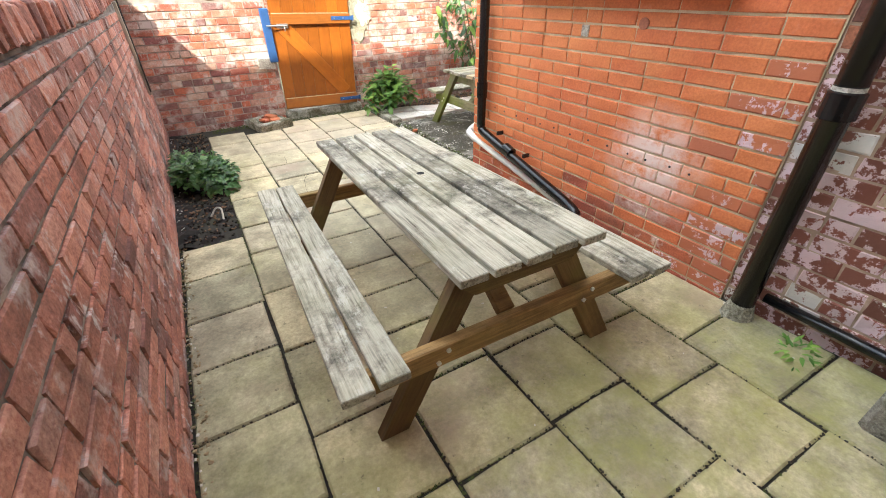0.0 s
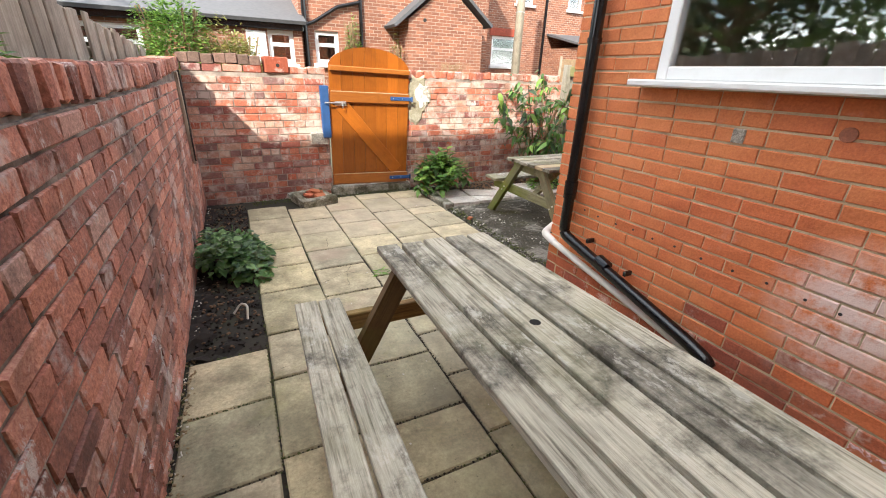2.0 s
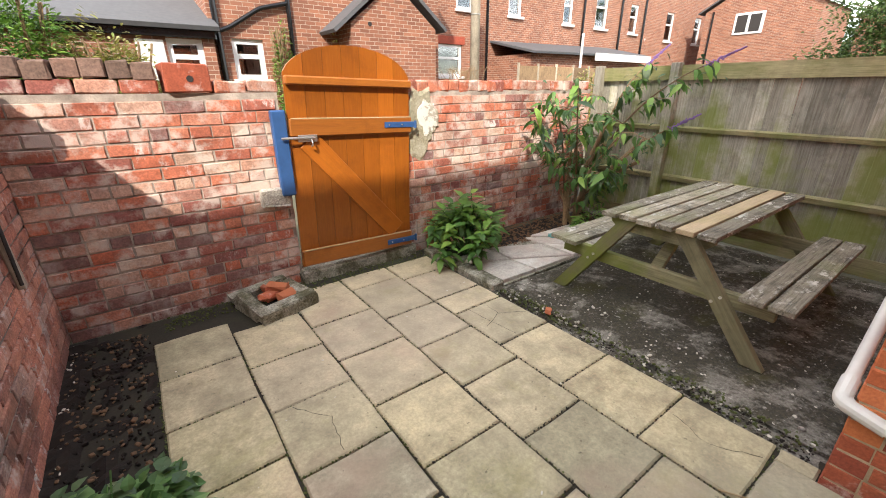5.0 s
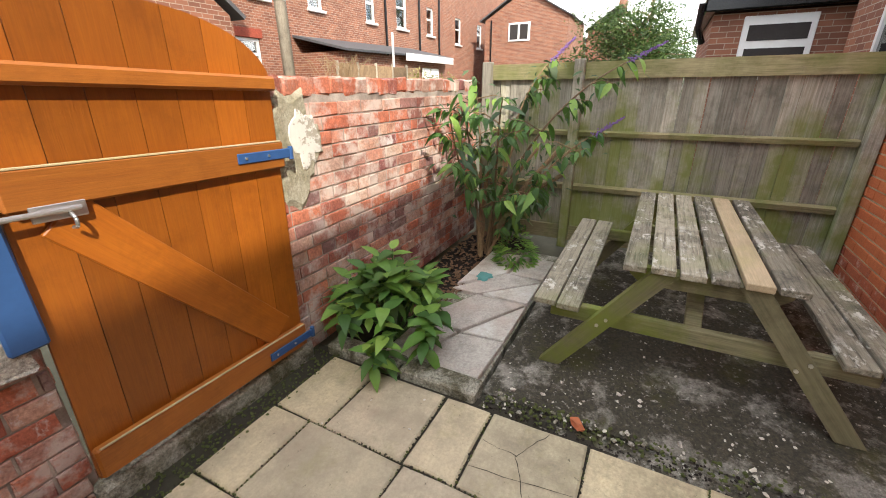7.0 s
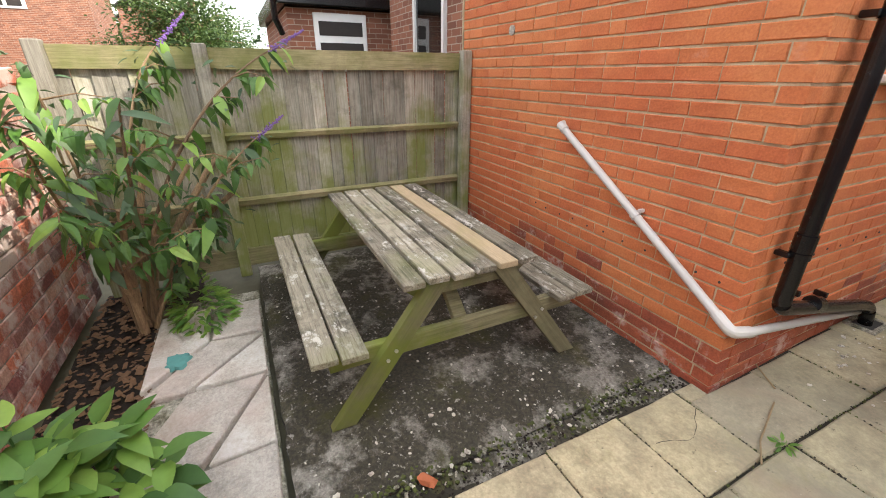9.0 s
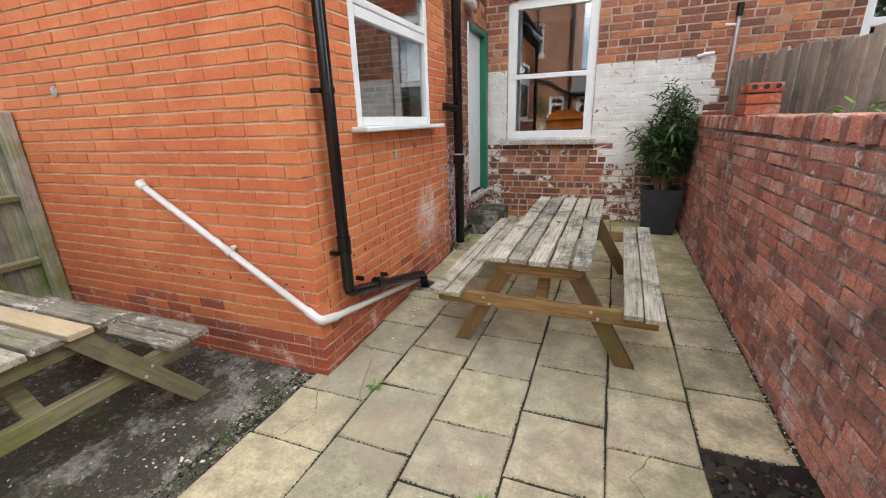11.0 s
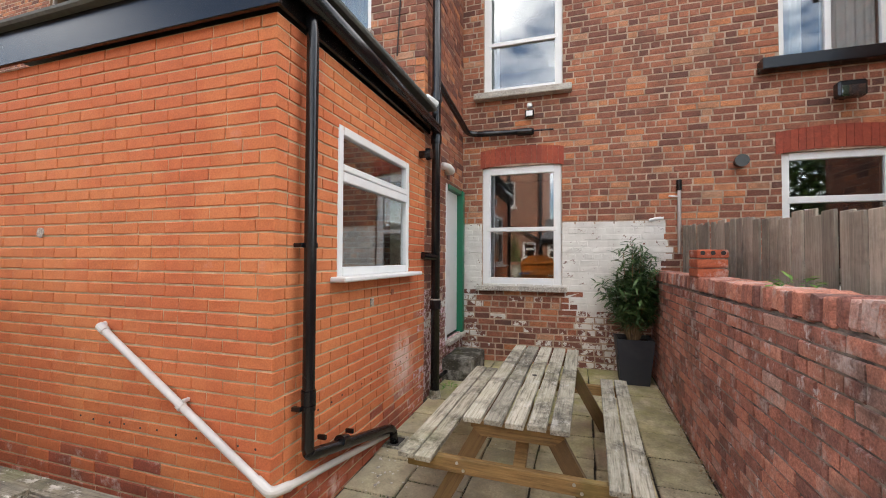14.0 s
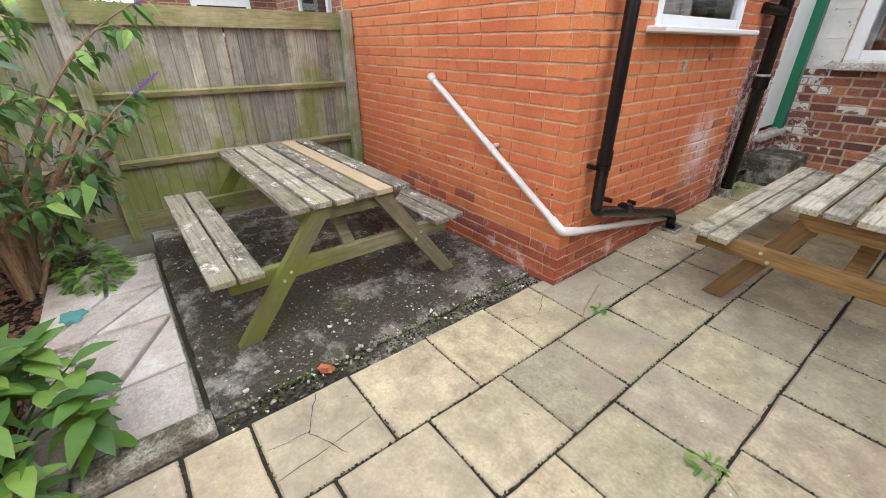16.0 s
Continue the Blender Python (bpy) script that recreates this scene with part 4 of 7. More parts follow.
wall_house = brick_wall("wall_house", "tall brown-red Victorian brick house wall with a whitewashed patch", (HX0, HY, 0.0), 180, 24.0, 8.1, M_HOUSE_MORTAR, pick_house,
                        course=0.0855, stretch=0.238, bond="garden", worn=0.003, openings=holes, near=(13.9, 16.7, 0.0, 1.9), seed=23, thick=0.3, proud=0.0065, joint=0.018, odd=0.22)
solid("whitewashed_mortar", Geo().box((-2.02, HY - 0.0095, 1.48), (1.26, 0.01, 1.24)).box((-0.12, HY - 0.0095, 1.60), (0.30, 0.01, 1.0)), M_WHITEWASH, "old whitewash over the house brick joints", "whitewash", "structure")
# Unseen inner surfaces, coloured dark in place of shade in the rooms.
solid("wall_house_back", Geo().box((2, HY - 4.2, 4.0), (24, 0.1, 8.2)), M_DARK, "plain wall behind the rooms, coloured dark for their shade", "wall", "structure")
solid("house_floors", Geo().box((2, HY - 2.3, 3.6), (24, 3.9, 0.2)).box((2, HY - 2.3, 6.3), (24, 3.9, 0.2)).box((2, HY - 2.3, 0.6), (24, 3.9, 0.2)).box((2, HY - 2.3, 7.97), (24, 3.9, 0.08)), M_DARK, "plain floors and ceiling coloured dark for the rooms' shade", "floor", "structure")
# Unseen block added to stop sun reaching the gate round the house's end.
terw = thing("terrace_west_sun_block", "unseen plain block added to carry on the terrace's shadow", "house", (-18.2, HY - 2.0, -0.1))
part("wall", Geo().box((0, 0, 4.1), (16.0, 4.0, 8.2)), M_FAR_BRICK, terw)
part("roof", Geo().add([(8, 2.2, 8.15), (-8, 2.2, 8.15), (-8, -2.2, 11.0), (8, -2.2, 11.0), (8, 2.2, 8.05), (-8, 2.2, 8.05), (-8, -2.2, 8.05), (8, -2.2, 8.05)], [(0, 1, 2, 3), (4, 7, 6, 5), (0, 4, 5, 1), (2, 6, 7, 3), (0, 3, 7, 4), (1, 5, 6, 2)]), M_SLATE, terw)
hroof = thing("house_roof", "slate roof of the terrace above a black gutter", "roof", kind="structure")
part("slates", Geo().add([(14.2, HY + 0.22, 8.12), (-10.2, HY + 0.22, 8.12), (-10.2, HY - 4.2, 10.9), (14.2, HY - 4.2, 10.9), (14.2, HY + 0.22, 8.04), (-10.2, HY + 0.22, 8.04), (-10.2, HY - 4.2, 10.8), (14.2, HY - 4.2, 10.8)],
     [(0, 1, 2, 3), (4, 7, 6, 5), (0, 4, 5, 1), (2, 6, 7, 3), (0, 3, 7, 4), (1, 5, 6, 2)]), M_SLATE, hroof)
part("gutter", Geo().tube([(14.2, HY + 0.16, 8.02), (-10.2, HY + 0.16, 8.02)], 0.075), M_BLACK_PIPE, hroof, "black gutter")

# the two-storey outrigger behind the extension
OY, OX, OTOP = -2.32, 0.012, 5.85
OWIN = (1.79, 0.68, 4.24, 5.27)
out_n = brick_wall("wall_outrigger_north", "sooty brown brick wall of the two-storey outrigger", (OX + 5.0, OY, 2.9925), 180, 5.0, OTOP - 2.9925, M_HOUSE_MORTAR, lambda u, z, r: M_HOUSE,
                   course=0.0855, stretch=0.238, bond="garden", worn=0.004, openings=[(OX + 5.0 - OWIN[0], OWIN[2] - 2.9925, OX + 5.0 - OWIN[1], OWIN[3] - 2.9925)], seed=29, proud=0.008, corner1=0, joint=0.017, odd=0.22)


def pick_out(u, z, r):
    if z < 1.3:
        return M_PINK_OLD if r.random() < 0.8 else M_WHITEWORN
    return M_HOUSE


DOOR = (0.80, 0.58, 1.58, 2.60)   # along the wall from its outer corner, and heights
out_w = brick_wall("wall_outrigger_west", "old brick side wall with flaking pink and white paint", (OX, OY, 0.0), -90, 1.63, 2.9925, M_HOUSE_MORTAR, pick_out,
                   course=0.0855, stretch=0.238, bond="garden", worn=0.004, openings=[DOOR], near=(0.0, 1.7, 0.0, 2.0), seed=31, proud=0.006)
out_w2 = brick_wall("wall_outrigger_west_upper", "sooty upper side wall of the outrigger", (OX, OY, 2.9925), -90, 1.63, OTOP - 2.9925, M_HOUSE_MORTAR, lambda u, z, r: M_HOUSE,
                    course=0.0855, stretch=0.238, bond="garden", worn=0.004, seed=33, proud=0.006, corner0=1)
oroof = thing("outrigger_roof", "outrigger roof with a black gutter and verge", "roof", kind="structure")
part("gutter", Geo().tube([(5.2, OY + 0.10, 5.90), (-0.02, OY + 0.10, 5.90)], 0.065), M_BLACK_PIPE, oroof, "black gutter")
part("slates", Geo().add([(5.3, OY + 0.08, 5.95), (-0.06, OY + 0.08, 5.95), (-0.06, HY, 6.9), (5.3, HY, 6.9), (5.3, OY + 0.08, 5.86), (-0.06, OY + 0.08, 5.86), (-0.06, HY, 6.78), (5.3, HY, 6.78)],
     [(0, 1, 2, 3), (4, 7, 6, 5), (0, 4, 5, 1), (2, 6, 7, 3), (0, 3, 7, 4), (1, 5, 6, 2)]), M_SLATE, oroof)
part("gable_side", Geo().add([(OX, OY, 5.80), (OX, HY, 5.80), (OX, HY, 6.80), (OX, OY, 5.90), (OX + .2, OY, 5.80), (OX + .2, HY, 5.80), (OX + .2, HY, 6.80), (OX + .2, OY, 5.90)],
     [(0, 1, 2, 3), (4, 7, 6, 5), (0, 4, 5, 1), (1, 5, 6, 2), (2, 6, 7, 3), (0, 3, 7, 4)]), M_HOUSE, oroof)
part("verge", Geo().box((0, 0, 0), (0.06, 1.9, 0.12), 0.004), M_BLACK_PIPE, oroof, at=pose(-0.01, (OY + HY) / 2, 6.40, -30, 0, 0))

# the neighbour's outrigger on the other side
solid("neighbour_gable", Geo().add([(-5.2, HY, 5.7), (-5.2, HY + 1.7, 5.7), (-5.2, HY, 6.45), (-5.4, HY, 5.7), (-5.4, HY + 1.7, 5.7), (-5.4, HY, 6.45)], [(0, 1, 2), (3, 5, 4), (0, 3, 4, 1), (1, 4, 5, 2), (2, 5, 3, 0)]), M_HOUSE, "sloping brick top of the neighbouring outrigger wall", "wall", "structure")
nb_w = brick_wall("wall_neighbour_outrigger", "neighbouring brown brick outrigger wall", (-5.20, HY, 0.0), 90, 1.7, 5.75, M_HOUSE_MORTAR, lambda u, z, r: M_HOUSE,
                  course=0.0855, stretch=0.238, bond="garden", worn=0.004, seed=37, proud=0.006)
solid("neighbour_outrigger_roof", Geo().box((0, 0, 0), (4.4, 2.1, 0.12), 0.01), M_SLATE, "dark slate verge of the neighbouring outrigger", "roof", "structure", at=pose(-7.33, HY + 0.9, 6.12, -22, 0, 0))
solid("wall_neighbour_end", Geo().box((-7.4, HY + 1.70, 2.85), (4.38, 0.12, 5.7)), M_FAR_BRICK, "end wall of the neighbouring outrigger", "wall", "structure")

# ---- picnic tables ----
def picnic_table(label, n_top, width, length, mat_top, mat_leg, at, turn, seed, new_board=None, tilt=0.0, height=0.685, bench_z=0.40, foot_x=0.53, inset=0.13, side=1, bench=(0.579, 0.127, 0.114), bench_extra=0.0):
    r = random.Random(seed)
    t = thing("picnic_table", label, "picnic table", at, (tilt, 0, turn))
    w = (width - 0.019 * (n_top - 1)) / n_top
    for i in range(n_top):
        g = Geo().box((0, 0, 0), (w, length + r.uniform(-0.012, 0.004), 0.032), 0.0035)
        x = -width / 2 + w / 2 + i * (w + 0.019)
        part("tabletop_plank", g, M_NEW_BOARD if i == new_board else mat_top, t, "pale new plank" if i == new_board else "", at=pose(x, r.uniform(-0.006, 0.006), height - 0.016 + r.uniform(-0.002, 0.002), 0, r.uniform(-0.6, 0.6), r.uniform(-0.15, 0.15)))
    for s in (-1, 1):
        for k in range(2):
            x = s * (bench[0] + k * bench[1])
            part("bench_plank", Geo().box((0, 0, 0), (bench[2], length + bench_extra + r.uniform(-0.015, 0.01), 0.032), 0.0035), mat_top, t,
                 at=pose(x, r.uniform(-0.01, 0.01), bench_z + 0.016 + r.uniform(-0.002, 0.002), 0, r.uniform(-1, 1), r.uniform(-0.3, 0.3)))
    fy = length / 2 - inset
    for e in (-1, 1):
        y = e * fy
        part("bench_bearer", Geo().box((0, 0, 0), (1.36, 0.045, 0.09), 0.005), mat_leg, t, at=pose(0, y + side * e * 0.046, bench_z - 0.046))
        part("top_bearer", Geo().prism([(-width / 2 + 0.03, 0.0), (-width / 2 + 0.03, -0.04), (-width / 2 + 0.09, -0.09), (width / 2 - 0.09, -0.09), (width / 2 - 0.03, -0.04), (width / 2 - 0.03, 0.0)], -0.022, 0.022),
             mat_leg, t, at=pose(0, y + side * e * 0.046, height - 0.033))
        for s in (-1, 1):
            top, foot = Vector((s * 0.17, y, height - 0.035)), Vector((s * foot_x, y, 0.0))
            run = (top.x - foot.x) / (top.z - foot.z)
            h = 0.055
            lean = math.atan(run)
            turn_leg = Matrix.Rotation(lean, 4, "Y")
            back = turn_leg.inverted()
            corners = [back @ Vector((px, 0, pz)) for px, pz in ((-h, 0), (h, 0), (top.x - foot.x + h, top.z), (top.x - foot.x - h, top.z))]
            part("leg", Geo().prism([(q.x, q.z) for q in corners], y - 0.023, y + 0.023), M_TABLE_LEG_V if side > 0 else M_TABLE_B_LEG_V, t, at=Matrix.Translation((foot.x, 0, 0)) @ turn_leg)
            bx = foot.x + run * (bench_z - 0.046)
            for dz in (-0.02, 0.02):
                part("bolt", Geo().tube([(bx + dz, y + e * (0.046 + 0.022 * side), bench_z - 0.046 + dz), (bx + dz, y + e * (0.054 + 0.022 * side), bench_z - 0.046 + dz)], 0.009, 8), M_BOLT, t)
        a, b = Vector((0, y - e * (0.03 if side > 0 else 0.07), bench_z - 0.06)), Vector((0, y - e * 0.46, height - 0.04))
        d = b - a
        part("brace", Geo().box((0, 0, 0), (0.075, 0.038, d.length), 0.004), mat_leg, t, at=Matrix.Translation((a + b) / 2) @ d.to_track_quat("Z", "Y").to_matrix().to_4x4())
    part("centre_cleat", Geo().box((0, 0, height - 0.055), (width - 0.06, 0.045, 0.045), 0.004), mat_leg, t)
    if new_board is None:
        # Black disc painted on the planks in place of the hole's inner shade.
        part("umbrella_hole", Geo().tube([(0.0, 0.0, height - 0.03), (0.0, 0.0, height + 0.0015)], 0.019, 20), M_BLACK, t, "black disc in place of the umbrella hole's shade")
    return t


picnic_table("weathered silver-grey wooden picnic table with brown legs on the flags", 5, 0.59, 1.757, M_TABLE, M_TABLE_LEG, (-1.257, -1.38, ground_z(-1.38)), -2.2, 3, tilt=-2.2, bench=(0.536, 0.114, 0.102), bench_extra=0.05)
picnic_table("lichen-spotted wooden picnic table with one pale new plank", 6, 0.70, 1.57, M_TABLE_B, M_TABLE_B_LEG, (1.33, 1.08, 0.005), -90, 4, new_board=4, foot_x=0.655, inset=0.055, side=-1, bench_z=0.375)

# ---- gate ----
gate = thing("garden_gate", "closed arched orange-stained timber gate with blue hinges", "gate", (-0.5135, 3.02, 0.0), (0, 1.8, 0))
W, Z0, SH, AP = 1.012, 0.11, 1.50, 1.755
nb = 7
for i in range(nb):
    xa, xb = -W / 2 + W * i / nb + 0.0015, -W / 2 + W * (i + 1) / nb - 0.0015
    arc = lambda xx: SH + (AP - SH) * math.sqrt(max(0.0, 1 - (2 * xx / W) ** 2 * 0.96))
    top = [(xa + (xb - xa) * k / 4, arc(xa + (xb - xa) * k / 4)) for k in range(4, -1, -1)]
    part("board", Geo().prism([(xa, Z0), (xb, Z0), *top], 0.0, 0.02), M_GATE, gate)
part("top_rail", Geo().box((0, -0.024, 1.505), (W, 0.046, 0.062), 0.010), M_GATE_RAIL, gate)
part("middle_rail", Geo().box((0.0, -0.022, 1.190), (W, 0.042, 0.125), 0.008), M_GATE_RAIL, gate)
for z in (1.253, 0.256):
    part("worn_edge", Geo().box((0.0, -0.0385, z), (W - 0.03, 0.008, 0.008), 0.002), M_NEW_BOARD, gate, "pale worn rail edge")
part("bottom_rail", Geo().box((0.0, -0.020, 0.190), (W, 0.038, 0.13), 0.008), M_GATE_RAIL, gate)
a, b = Vector((-W / 2 + 0.13, -0.010, 1.10)), Vector((W / 2 - 0.15, -0.010, 0.28))
part("brace", Geo().box((0, 0, 0), (0.022, 0.165, (b - a).length), 0.004), M_GATE, gate, at=Matrix.Translation((a + b) / 2) @ (b - a).to_track_quat("Z", "Y").to_matrix().to_4x4())
for z in (1.195, 0.185):
    h = part("hinge", Geo().box((W / 2 - 0.11, -0.047, z), (0.30, 0.008, 0.045), 0.003), M_BLUE, gate, "blue painted strap hinge")
    part("pivot", Geo().tube([(W / 2 + 0.035, -0.046, z - 0.03), (W / 2 + 0.035, -0.046, z + 0.03)], 0.012, 10), M_BLUE, h)
    for k in (-0.22, -0.10):
        part("screw", Geo().tube([(W / 2 + k, -0.050, z), (W / 2 + k, -0.055, z)], 0.006, 8), M_STEEL, h)
latch = part("bolt_latch", Geo().box((-W / 2 + 0.12, -0.044, 1.115), (0.14, 0.008, 0.05), 0.002), M_STEEL, gate, "galvanised pad bolt")
part("bar", Geo().tube([(-W / 2 - 0.07, -0.058, 1.12), (-W / 2 + 0.17, -0.058, 1.12)], 0.009, 10), M_STEEL, latch)
part("staple", Geo().tube(bend([(-W / 2 + 0.14, -0.048, 1.115), (-W / 2 + 0.14, -0.082, 1.095), (-W / 2 + 0.14, -0.082, 1.065), (-W / 2 + 0.14, -0.05, 1.06)], 0.012), 0.006, 8), M_STEEL, latch)
solid("gate_post_plate", Geo().box((-1.045, 3.015, 1.025), (0.10, 0.06, 0.60), 0.008), M_BLUE, "blue painted timber plate bolted to the brick pier", "gate post")
solid("gate_threshold", Geo().box((-0.49, 3.13, 0.02), (1.1, 0.26, 0.14), 0.02), M_KERB, "worn concrete threshold under the gate", "threshold", "structure")

# ---- fence beside the far table ----
fence = thing("fence", "tall closeboard timber fence green with algae", "fence", (2.62, 0.0, 0.0))
r = random.Random(8)
y = 0.03
while y < 2.95:
    w = r.uniform(0.095, 0.105)
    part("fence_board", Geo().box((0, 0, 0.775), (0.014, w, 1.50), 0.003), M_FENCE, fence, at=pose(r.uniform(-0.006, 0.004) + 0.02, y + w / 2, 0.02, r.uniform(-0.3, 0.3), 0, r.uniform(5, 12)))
    y += w * 0.97
for yy in (0.05, 2.08, 2.93):
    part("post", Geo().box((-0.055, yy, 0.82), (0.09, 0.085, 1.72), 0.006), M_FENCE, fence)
for z, hgt in ((1.59, 0.135), (1.065, 0.05), (0.565, 0.06)):
    for y0, y1 in ((0.10, 2.035), (2.125, 2.885)):
        g = Geo().prism([(-0.030, z - hgt / 2), (0.005, z - hgt / 2), (0.005, z + hgt / 2), (-0.012 if hgt < 0.1 else -0.025, z + hgt / 2), (-0.045, z + hgt / 4 if hgt < 0.1 else z + hgt / 2)], y0, y1)
        part("rail", g, M_FENCE_RAIL, fence)
part("gravel_board", Geo().box((0.0, 1.5, 0.09), (0.025, 2.8, 0.15), 0.004), M_FENCE_RAIL, fence)

# grey boards standing behind the long wall
gf = thing("neighbour_fence", "grey weathered vertical board fence behind the brick wall", "fence", (-2.83, 0.0, 0.0))
y = -3.9
while y < 3.7:
    w = r.uniform(0.10, 0.115)
    top = 1.845 - 0.053 * y + r.uniform(-0.025, 0.02)
    part("fence_board", Geo().box((0, 0, top / 2), (0.018, w, top), 0.004), M_GREY_FENCE, gf, at=pose(r.uniform(-0.006, 0.006), y + w / 2, 0.0, r.uniform(-0.5, 0.5), r.uniform(-0.5, 0.5), 0))
    y += w + r.uniform(0.001, 0.005)
for z in (1.55, 0.6):
    part("rail", Geo().box((-0.04, -0.1, z), (0.04, 7.6, 0.07), 0.004), M_GREY_FENCE, gf)

# ---- windows and doors ----
def far_brick():
    n = Nodes("far_coursed_brick", 0.9)
    tc = n.tree.nodes.new("ShaderNodeTexCoord")
    m = n.tree.nodes.new("ShaderNodeMapping")
    sep = n.tree.nodes.new("ShaderNodeSeparateXYZ")
    com = n.tree.nodes.new("ShaderNodeCombineXYZ")
    n.link(n.place.outputs["Position"], sep.inputs["Vector"])
    n.link(n.math("ADD", sep.outputs["X"], sep.outputs["Y"]), com.inputs["X"])
    n.link(sep.outputs["Z"], com.inputs["Y"])
    b = n.tree.nodes.new("ShaderNodeTexBrick")
    b.inputs["Scale"].default_value = 1.0
    b.inputs["Brick Width"].default_value, b.inputs["Row Height"].default_value, b.inputs["Mortar Size"].default_value = 0.235, 0.083, 0.006
    b.inputs["Color1"].default_value, b.inputs["Color2"].default_value, b.inputs["Mortar"].default_value = (0.335, 0.135, 0.078, 1), (0.20, 0.080, 0.050, 1), (0.42, 0.335, 0.26, 1)
    n.link(com.outputs["Vector"], b.inputs["Vector"])
    c = n.mix(n.ramp(n.noise(1.3, 7), [(0.45, 0.0), (0.75, 0.5)]), b.outputs["Color"], (0.16, 0.07, 0.045))
    n.color(c)
    n.bump(b.outputs["Fac"], -0.4, 0.01)
    return n.mat


M_FARB = far_brick()


def window(name, label, width, height, m, bars, sill=None, sill_mat=None, frame_w=0.065, glass=True, arch=0.0, curtain=None, kind="structure", inset=0.075):
    """A window in local x (along the wall) and z, facing local -y; its lower corner at the origin. bars: (x0, z0, x1, z1) bar rectangles."""
    w = thing(name, label, "window", kind=kind)
    w.matrix_world = m
    f = frame_w
    y, d = inset, 0.06
    for nm, c, s in (("frame_left", (f / 2, y, height / 2), (f, d, height)), ("frame_right", (width - f / 2, y, height / 2), (f, d, height)),
                     ("frame_top", (width / 2, y, height - f / 2), (width - 2 * f, d, f)), ("frame_bottom", (width / 2, y, f / 2), (width - 2 * f, d, f))):
        part(nm, Geo().box(c, s, 0.006), M_WHITE_PVC, w)
    for x0, z0, x1, z1 in bars:
        part("bar", Geo().box(((x0 + x1) / 2, y - 0.004, (z0 + z1) / 2), (x1 - x0, d, z1 - z0), 0.006), M_WHITE_PVC, w)
    if glass:
        p = part("pane", Geo().box((width / 2, y + 0.005, height / 2), (width - 2 * f + 0.01, 0.008, height - 2 * f + 0.01)), M_GLASS, w)
        p.visible_shadow = False
    if sill:
        part("sill", Geo().box((width / 2, 0.075 - sill[1] / 2 - 0.03, -sill[2] / 2), (width + 2 * sill[0], sill[1], sill[2]), 0.008), sill_mat or M_STONE, w)
    if curtain:
        for x0, x1 in curtain:
            g = Geo()
            n = max(6, int((x1 - x0) / 0.012))
            v = []
            for i in range(n + 1):
                x = x0 + (x1 - x0) * i / n
                yy = y + 0.10 + 0.018 * math.sin(x * 70) + 0.01 * math.sin(x * 31)
                v += [(x, yy, 0.05), (x, yy, height - 0.05)]
            g.add(v, [(2 * i, 2 * i + 2, 2 * i + 3, 2 * i + 1) for i in range(n)])
            part("curtain", g, M_CURTAIN, w, "pale grey gathered curtain", smooth=True)
    return w


def arch_lintel(x0, x1, z, h, rise, m, mat):
    """A row of upright bricks over an opening, slightly arched."""
    t = thing("arch_lintel", "red painted brick arch over a window", "lintel", kind="structure")
    t.matrix_world = m
    n = max(4, round((x1 - x0) / 0.075))
    for i in range(n):
        a, b = x0 + (x1 - x0) * i / n + 0.002, x0 + (x1 - x0) * (i + 1) / n - 0.002
        lift = lambda x: rise * (1 - ((2 * (x - x0) / (x1 - x0)) - 1) ** 2)
        part("brick", Geo().prism([(a, z + lift(a) - 0.02), (b, z + lift(b) - 0.02), (b, z + h + lift(b)), (a, z + h + lift(a))], -0.006, 0.05), mat, t)
    return t


def facing_north(x, y, z):
    return pose(x, y, z, 0, 0, 180)


def sash(w, h):
    return [(0.06, h * 0.47 - 0.03, w - 0.06, h * 0.47 + 0.03)]


